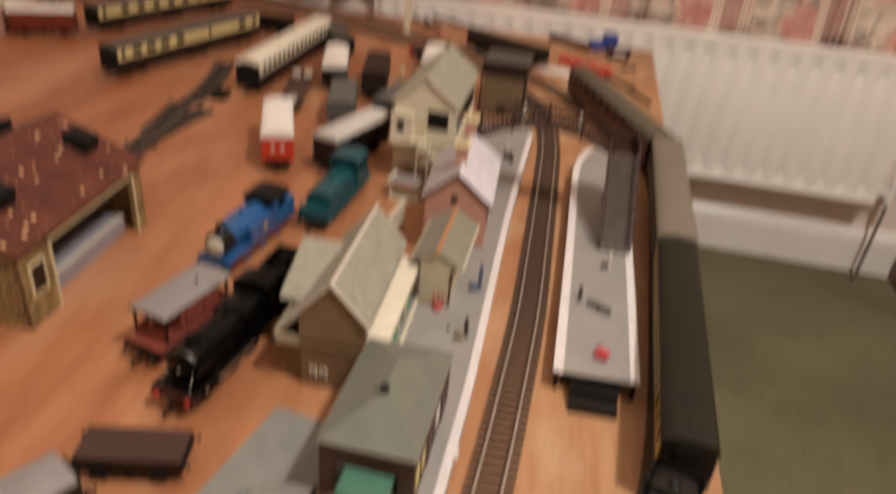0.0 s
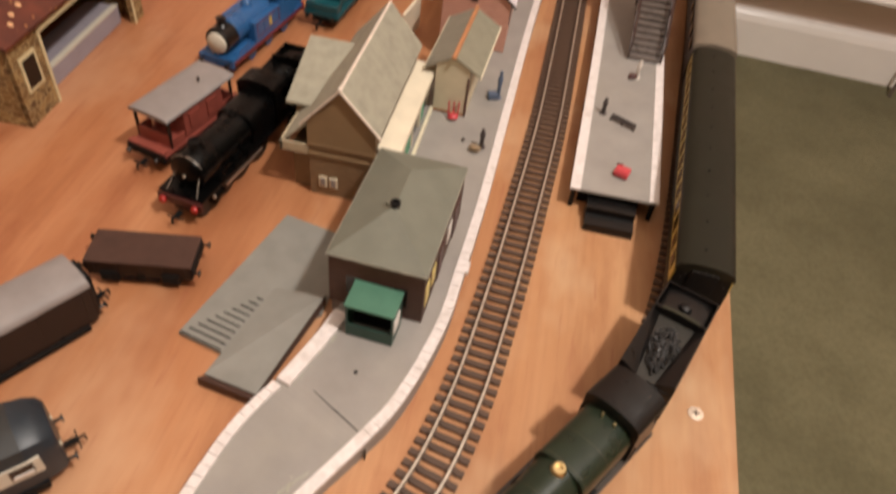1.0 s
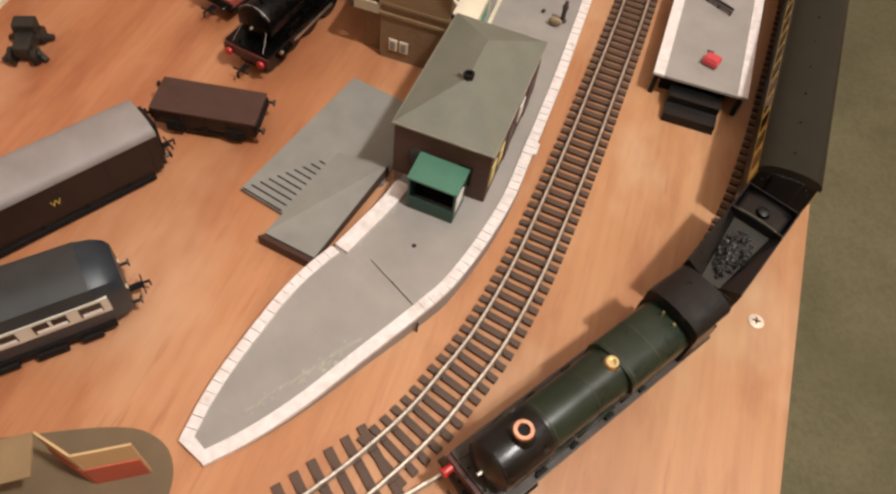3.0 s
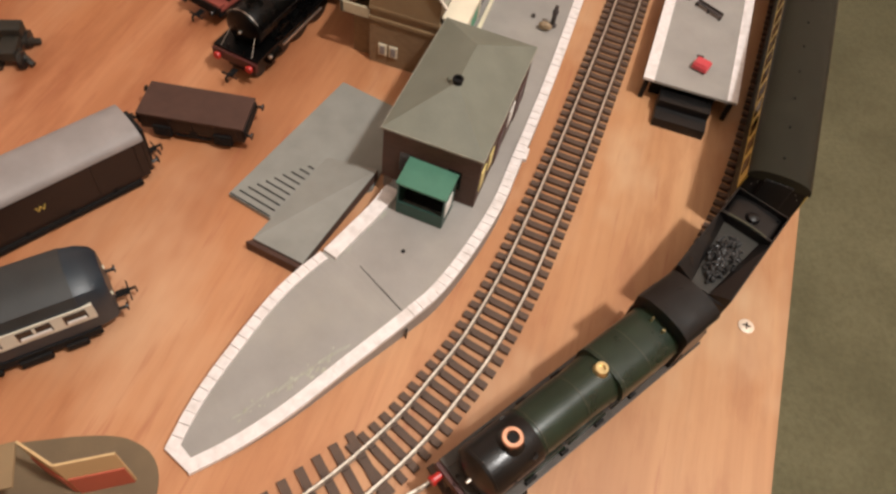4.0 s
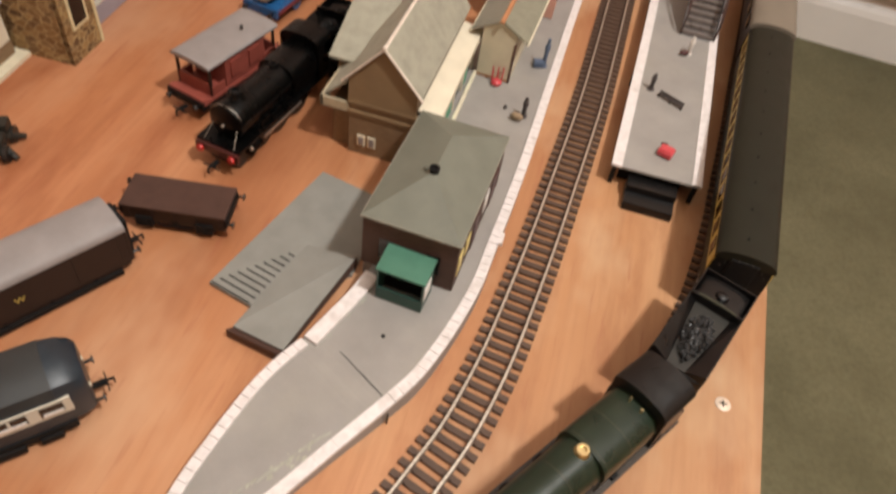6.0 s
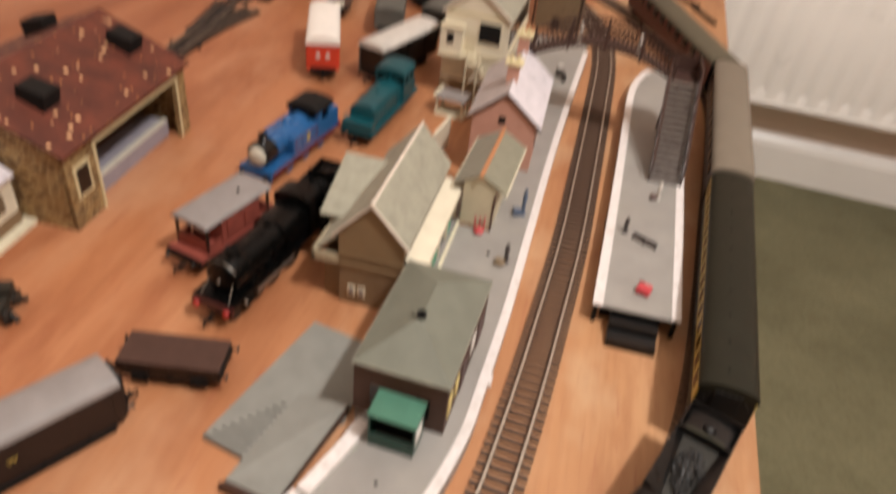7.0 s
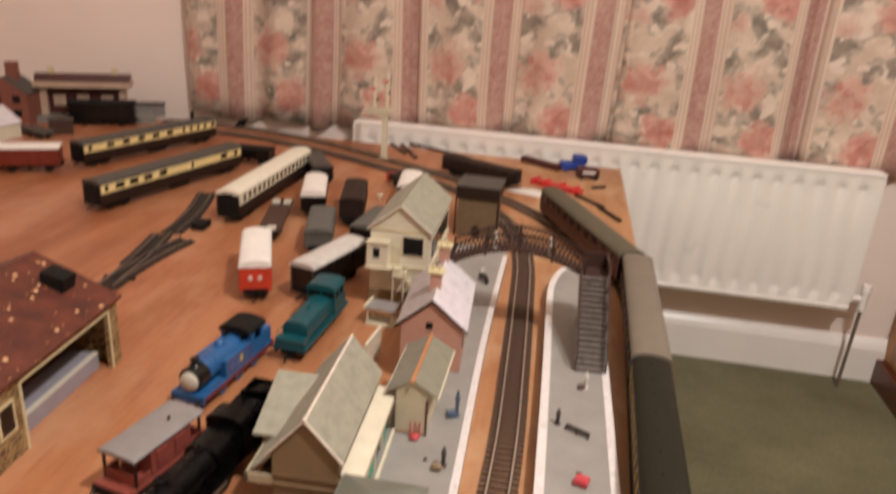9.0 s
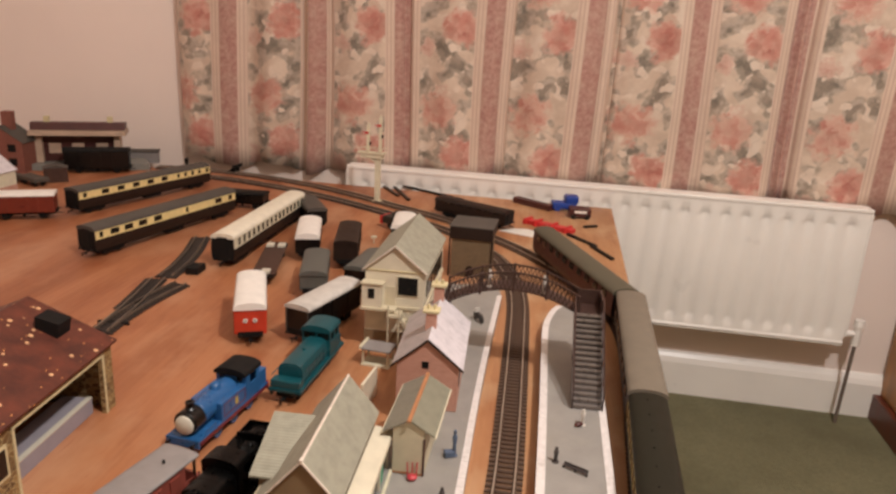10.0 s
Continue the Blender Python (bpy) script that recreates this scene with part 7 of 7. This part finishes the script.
# cream house beside the shed
hs = thing("model_house", pose(-0.4330, 0.4650, 0, 0, 0, 3.5), "cream card model house on a white base", "model building")
part("base", box(B(), -0.045, 0.0445, -0.060, 0.037, 0, 0.003), PALECREAM, hs)
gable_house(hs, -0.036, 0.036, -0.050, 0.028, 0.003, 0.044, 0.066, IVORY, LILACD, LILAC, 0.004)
part("plinth", box(B(), -0.0364, 0.0364, -0.0504, 0.0284, 0.003, 0.0135), BRICKTAN, hs)
for y in (-0.032, 0.010):
    part("window", box(B(), 0.0358, 0.0368, y - 0.006, y + 0.006, 0.020, 0.034), BRICKOLD, hs)

# ---- far station at the rear corner ----
fs = thing("far_platform", pose(0, 0, 0), "grey model platform along the rear track", "platform")
bm = prism(B(), [(-1.20, 1.514), (-0.860, 1.659), (-0.905, 1.720), (-1.23, 1.60)], 0, 0.014)
part("deck", bm, GREYD, fs)
bl = thing("far_station", pose(-1.006, 1.640, 0.014, 0, 0, 24) @ Matrix.Diagonal((1.13, 1.13, 1.15, 1)), "maroon model station with a cream canopy and maroon roof", "model building")
part("wall", box(B(), -0.075, 0.062, 0.000, 0.026, 0, 0.050), MAROON, bl)
part("canopy", box(B(), -0.092, 0.082, -0.030, 0.030, 0.0540, 0.0630, 0.001), CANOPYM, bl)
part("roof", run_x(B(), [(-0.018, 0.0640), (0.024, 0.0640), (0.020, 0.0755), (-0.010, 0.0775)], -0.090, 0.080), MAROON, bl)
for x in (-0.062, 0.052):
    part("chimney", box(B(), x - 0.005, x + 0.005, -0.004, 0.006, 0.0700, 0.0880, 0.0004), STONECREAM, bl)
for x in (-0.078, 0.064):
    part("screen", box(B(), x - 0.006, x + 0.006, -0.014, 0.014, 0, 0.050), CANOPYM, bl)
for x in (-0.052, -0.010, 0.034):
    part("window", box(B(), x - 0.011, x + 0.011, -0.0008, 0.0004, 0.016, 0.036), CANOPYM, bl)
ht = thing("platform_hut", pose(-0.918, 1.738, 0, 0, 0, 23), "low grey model hut at the rear of the board", "shelter")
part("wall", box(B(), -0.034, 0.034, -0.012, 0.012, 0, 0.026, 0.0006), ROOFGREY, ht)
part("roof", box(B(), -0.036, 0.036, -0.014, 0.014, 0.026, 0.031, 0.0008), ROOFDARK, ht)
van("closed_wagon", (-1.010, 1.574), (-0.888, 1.625), 0.0, "black model wagon at the far platform", BLACK, MATTBLACK, 0.056, 0.0165, 0.006)
fh = thing("brick_house", pose(-1.125, 1.560, 0, 0, 0, 10), "brown brick model house with a tall chimney", "model building")
gable_house(fh, -0.050, 0.042, -0.034, 0.034, 0, 0.066, 0.098, BRICKMAROON, ROOFDARK, ROOFDARK, 0.004)
ck = part("chimney", box(B(), -0.008, 0.012, -0.010, 0.010, 0.085, 0.128), BRICKMAROON, fh)
for x, z in ((-0.020, 0.016), (0.020, 0.016), (-0.020, 0.046), (0.020, 0.046)):
    part("window", box(B(), x - 0.008, x + 0.008, -0.0348, -0.0338, z, z + 0.016), MATTBLACK, fh)
part("doorway", box(B(), -0.006, 0.006, -0.0348, -0.0338, 0, 0.022), MATTBLACK, fh)
ph = thing("lilac_house", pose(-0.9340, 1.2050, 0, 0, 0, -2.6), "cream model house with a pale lilac roof and pink lower wall", "model building")
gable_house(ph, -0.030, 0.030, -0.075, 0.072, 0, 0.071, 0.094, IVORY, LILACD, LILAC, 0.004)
part("pink_wall", box(B(), 0.0296, 0.0308, -0.0746, 0.0716, 0.0, 0.0440), BRICKPINK, ph, "pink brick lower wall")
part("corner_post", box(B(), 0.0290, 0.0314, -0.0758, -0.0735, 0.0, 0.0700), PALECREAM, ph)
part("door", box(B(), 0.0302, 0.0314, -0.034, -0.024, 0.004, 0.030), IVORY, ph)
for y in (0.010, 0.044):
    part("window", box(B(), 0.0298, 0.0304, y - 0.006, y + 0.006, 0.050, 0.062), PALECREAM, ph)
bh = thing("small_hut", pose(-0.9750, 1.4890, 0, 0, 0, 34), "small brown model hut", "shelter")
part("wall", box(B(), -0.022, 0.022, -0.014, 0.014, 0, 0.030), BROWN, bh)
part("roof", run_y(B(), [(-0.024, 0.030), (0.024, 0.030), (0.0, 0.037)], -0.015, 0.015), ROOFDARK, bh)
for x, y in ((-0.995, 1.445), (-1.06, 1.455)):
    lw = thing("low_wagon", pose(x, y, 0, 0, 0, 65), "low grey model wagon beside the far station", "wagon", "goods wagons")
    part("body", box(B(), -0.015, 0.015, -0.032, 0.032, 0.010, 0.018, 0.0005), ROOFDARK, lw)
    wheels(lw, (-0.018, 0.018))
pk = thing("point_lever", pose(-0.772, 1.660, 0), "small dark lineside post at the rear of the board", "post")
part("post", box(B(), -0.003, 0.003, -0.003, 0.003, 0, 0.034), MATTBLACK, pk)
part("foot", box(B(), -0.008, 0.008, -0.006, 0.006, 0, 0.004), MATTBLACK, pk)
bs = thing("buffer_stop", pose(-0.665, 1.690, RAILTOP, 0, 0, 80), "black model buffer stop on the rear track", "buffer stop")
part("beam", box(B(), -0.018, 0.018, -0.002, 0.002, 0.010, 0.017), MATTBLACK, bs)
for s in (-1, 1):
    part("stay", run_x(B(), [(0.0, 0.0), (0.020, 0.0), (0.002, 0.015), (0.0, 0.015)], s * 0.0083 - 0.001, s * 0.0083 + 0.001), MATTBLACK, bs)

# ---- signal gantry ----
sg = thing("signal_gantry", pose(-0.301, 1.530, 0, 0, 0, -8), "tall cream model bracket signal with two posts", "signal")
part("post", box(B(), -0.0050, 0.0050, -0.0050, 0.0050, 0, 0.099, 0.0006), PALECREAM, sg)
part("foot", box(B(), -0.010, 0.010, -0.010, 0.010, 0, 0.003), PALECREAM, sg)
pf = part("stage", box(B(), -0.0420, 0.0140, -0.0100, 0.0100, 0.099, 0.1025), PALECREAM, sg)
part("trough", box(B(), -0.0360, 0.0100, -0.0080, 0.0080, 0.0900, 0.099, 0.0008), PALECREAM, sg)
for y in (-0.0096, 0.0096):
    part("stage_rail", box(B(), -0.0420, 0.0140, y - 0.0006, y + 0.0006, 0.1095, 0.1110), PALECREAM, pf)
    part("bracket", run_y(B(), [(-0.034, 0.099), (-0.005, 0.086), (-0.005, 0.082), (-0.037, 0.099)], y * 0.5 - 0.001, y * 0.5 + 0.001), PALECREAM, pf)
for x, t in ((-0.022, 0.156), (0.004, 0.172)):
    dl = part("doll_post", box(B(), x - 0.0030, x + 0.0030, -0.0030, 0.0030, 0.1025, t, 0.0004), PALECREAM, sg)
    part("finial", rod(B(), (x, 0, t), (x, 0, t + 0.007), 0.0022, 0.0003, n=8), PALECREAM, dl)
    part("arm", box(B(), x - 0.0105, x + 0.002, -0.0042, -0.0032, t - 0.018, t - 0.0135, 0.0, pose(0, 0, 0)), BRIGHTRED, dl)
    part("arm_stripe", box(B(), x - 0.0085, x - 0.0068, -0.0045, -0.0041, t - 0.018, t - 0.0135), FIGWHITE, dl)
    part("lamp", box(B(), x + 0.003, x + 0.006, -0.003, 0.001, t - 0.040, t - 0.034), MATTBLACK, dl)

# ---- figures and small things on the platforms ----
def figurine(x, y, z, label, material, h=0.021, tilt=0.0):
    """A plain standing peg shape."""
    f = thing("figurine", pose(x, y, z), label, "figurine", "platform figures")
    bm = turned_z(B(), [(0, 0.0030), (0.0006, 0.0030), (0.0008, 0.0016), (h * 0.45, 0.0015), (h * 0.72, 0.0022), (h * 0.80, 0.0015), (h * 0.84, 0.0008), (h * 0.88, 0.0014), (h * 0.97, 0.0013), (h, 0.0004)], 0, 0, 12)
    f2 = part("body", bm, material, f, smooth=True)
    return f


figurine(-0.0445, 0.5640, PH, "dark plain figurine on a tan base on the platform", FIGDARK, 0.016)
fg = thing("small_dog", pose(-0.0485, 0.5575, PH), "tiny tan plain animal shape on the platform", "figurine")
part("shape", ball(B(), (0, 0, 0.003), 0.003, (1.6, 0.8, 1.0)), FIGTAN, fg, smooth=True)
bx = thing("pebble", pose(-0.0585, 0.5675, PH), "tiny dark peg on the platform", "peg")
part("peg", ball(B(), (0, 0, 0.001), 0.0014), FIGDARK, bx)
figurine(-0.0425, 0.6310, PH, "blue plain figurine standing on the platform", FIGBLUE, 0.024)
lg = thing("luggage", pose(-0.0465, 0.6290, PH, 0, 0, 20), "blue-grey luggage heap on the platform", "luggage")
part("case", box(B(), -0.004, 0.004, -0.003, 0.003, 0, 0.005, 0.0008), FIGBLUE, lg)
figurine(0.0660, 0.6970, 0.0177, "white and red plain figurine on the raised platform", FIGWHITE, 0.016)
lg = thing("luggage", pose(0.0625, 0.6940, 0.0177, 0, 0, 30), "dark red bag on the raised platform", "luggage")
part("case", ball(B(), (0, 0, 0.002), 0.003, (1.5, 0.9, 0.7)), MAROON, lg, smooth=True)
bn = thing("bench", pose(0.0560, 0.6230, 0.0177, 0, 0, -28), "dark model bench on the raised platform", "bench")
part("seat", box(B(), -0.0105, 0.0105, -0.0012, 0.0012, 0.0024, 0.0032), FIGDARK, bn)
part("backrest", box(B(), -0.0105, 0.0105, 0.0012, 0.0018, 0.0032, 0.0048), FIGDARK, bn)
for x in (-0.010, 0.0, 0.010):
    part("leg", box(B(), x - 0.0006, x + 0.0006, -0.0012, 0.0012, 0, 0.0024), FIGDARK, bn)
figurine(0.0405, 0.6340, 0.0177, "dark plain figurine beside the bench", FIGDARK, 0.014)
rbx = thing("red_trolley", pose(0.0572, 0.5605, 0.0177, 0, 0, -18), "bright red toy luggage trolley on the platform", "trolley")
part("tray", box(B(), -0.0052, 0.0052, -0.0048, 0.0048, 0.0012, 0.0048, 0.0006), TRANSRED, rbx)
part("rim", box(B(), -0.0042, 0.0042, -0.0038, 0.0038, 0.0048, 0.0058, 0.0004), TRANSRED, rbx)
for x in (-0.0035, 0.0035):
    part("wheel", rod(B(), (x - 0.0005, -0.003, 0.0012), (x + 0.0005, -0.003, 0.0012), 0.0012, n=10), MATTBLACK, rbx)
pgx = thing("pebble", pose(0.0560, 0.5725, 0.0177), "tiny dark peg on the raised platform", "peg")
part("peg", box(B(), -0.0022, 0.0022, -0.0006, 0.0006, 0, 0.001), FIGDARK, pgx)
rcx = thing("red_chair", pose(-0.0715, 0.5935, PH, 0, 0, 10), "small red toy barrow against the waiting room", "barrow")
part("seat", ball(B(), (0, -0.002, 0.0022), 0.0042, (1, 0.9, 0.55)), TRANSRED, rcx, smooth=True)
for x in (-0.0035, 0.0, 0.0035):
    part("bar", rod(B(), (x, 0.001, 0.001), (x * 1.1, 0.002, 0.0125), 0.0006, n=6), TRANSRED, rcx)
mb = thing("motorcycle", pose(-0.0450, 0.9200, PH, 0, 0, 30), "dark toy motorcycle on the platform", "motorcycle")
for y in (-0.008, 0.008):
    part("wheel", rod(B(), (-0.001, y, 0.0045), (0.001, y, 0.0045), 0.0045, n=16), BLACK, mb)
part("frame", box(B(), -0.0022, 0.0022, -0.007, 0.007, 0.004, 0.010, 0.001), FIGDARK, mb)
part("screen", box(B(), -0.003, 0.003, 0.004, 0.006, 0.009, 0.0150, 0.0008), FIGWHITE, mb)
for x, dy in ((-0.031, 0.0), (0.025, 0.0)):
    figurine(x, BY + dy - 0.006, deck_z(x), "white plain figurine standing on the footbridge", FIGWHITE, 0.019)

# ---- loose things round the board ----
bg = thing("spare_bogie", pose(-0.3460, 0.4100, 0, 0, 0, 25) @ Matrix.Scale(0.82, 4), "dark olive spare bogie lying on the board", "bogie")
part("frame", box(B(), -0.006, 0.006, -0.014, 0.014, 0.006, 0.015, 0.0015), OLIVE, bg)
for s in (-1, 1):
    for y in (-0.010, 0.010):
        part("arm", rod(B(), (s * 0.004, y * 0.5, 0.010), (s * 0.015, y * 1.3, 0.003), 0.0030, 0.0024, n=8), OLIVE, bg, smooth=True)
part("mount", box(B(), -0.008, 0.008, 0.004, 0.016, 0.013, 0.021, 0.0015), OLIVE, bg)
for y in (-0.0115, 0.0115):
    part("axle", rod(B(), (-0.0125, y, 0.0066), (0.0125, y, 0.0066), 0.0010, n=8), MATTBLACK, bg)
    for s in (-1, 1):
        piece("wheel", WHEELMESH, bg, pose(s * 0.0083, y, 0.0066, 0, 0, 0 if s > 0 else 180))
gl = thing("green_wagon", pose(-0.205, 1.330, 0, 0, 0, 60), "dark green toy engine with a red end on the board", "locomotive", "model engines")
part("body", box(B(), -0.015, 0.015, -0.045, 0.045, 0.010, 0.024, 0.003), OLIVE, gl)
part("end", box(B(), -0.013, 0.013, 0.045, 0.052, 0.008, 0.022, 0.001), BRIGHTRED, gl, "bright red end")
part("bonnet", rod(B(), (0, -0.035, 0.024), (0, 0.025, 0.024), 0.010, n=16), OLIVE, gl, smooth=True)
wheels(gl, (-0.028, 0.028))
bt2 = thing("blue_toy", pose(0.085, 1.590, 0, 0, 0, 10), "dark blue toy tipper on the board corner", "toy")
part("body", box(B(), -0.030, 0.020, -0.014, 0.014, 0.004, 0.018, 0.004), TOYBLUE, bt2)
part("cab", box(B(), -0.004, 0.024, -0.014, 0.014, 0.014, 0.032, 0.005), TOYBLUE, bt2)
for x in (-0.020, 0.012):
    part("wheel", rod(B(), (x, -0.015, 0.006), (x, 0.015, 0.006), 0.006, n=14), TOYBLUE, bt2)
rd2 = thing("dark_red_truck", pose(0.110, 1.535, 0, 0, 0, 5), "dark red toy truck with a white stripe", "toy")
part("body", box(B(), -0.021, 0.021, -0.016, 0.016, 0.004, 0.020, 0.0015), MAROON, rd2)
part("stripe", box(B(), -0.012, 0.012, -0.0165, -0.0155, 0.012, 0.017), PAPER, rd2)
for x in (-0.014, 0.014):
    part("wheel", rod(B(), (x, -0.017, 0.005), (x, 0.017, 0.005), 0.005, n=14), BLACK, rd2)
rd3 = thing("red_track_gauge", pose(0.048, 1.435, 0, 0, 0, 58), "bright red plastic toy crane part on the board", "toy")
part("bar", box(B(), -0.010, 0.010, -0.052, 0.052, 0.0, 0.008, 0.001), BRIGHTRED, rd3)
for y in (-0.040, -0.010, 0.024, 0.046):
    part("tooth", box(B(), -0.014, 0.014, y - 0.003, y + 0.003, 0.0, 0.011, 0.001), BRIGHTRED, rd3)
pp = thing("paper_scrap", pose(-0.002, 1.392, 0, 0, 0, -20), "white paper scrap on the board", "paper")
part("sheet", prism(B(), [(-0.036, -0.020), (0.030, -0.024), (0.026, 0.012), (0.004, 0.020), (-0.022, 0.006)], 0.0, 0.0012), PAPER, pp)
for a, b, mt, lab in (((-0.315, 1.668), (-0.268, 1.590), DKBROWN, "loose brown rail length on the board"), ((-0.292, 1.672), (-0.240, 1.560), DKBROWN, "loose brown rail length on the board"), ((-0.275, 1.690), (-0.130, 1.600), MATTBLACK, "thin black rod lying on the board"), ((-0.02, 1.628), (0.055, 1.570), MAROON, "loose maroon coach side on the board"), ((0.082, 1.395), (0.128, 1.330), MATTBLACK, "thin black strip lying on the board"), ((0.120, 1.330), (0.150, 1.262), MATTBLACK, "thin black strip lying on the board"), ((0.115, 1.455), (0.140, 1.470), MATTBLACK, "thin black strip lying on the board")):
    m, L = along(a, b)
    st = thing("loose_strip", m, lab, "strip", "loose strips")
    w = 0.009 if mt is MAROON else 0.0035
    part("bar", box(B(), -w, w, -L / 2, L / 2, 0.0, 0.012 if mt is MAROON else 0.004, 0.0006), mt, st)
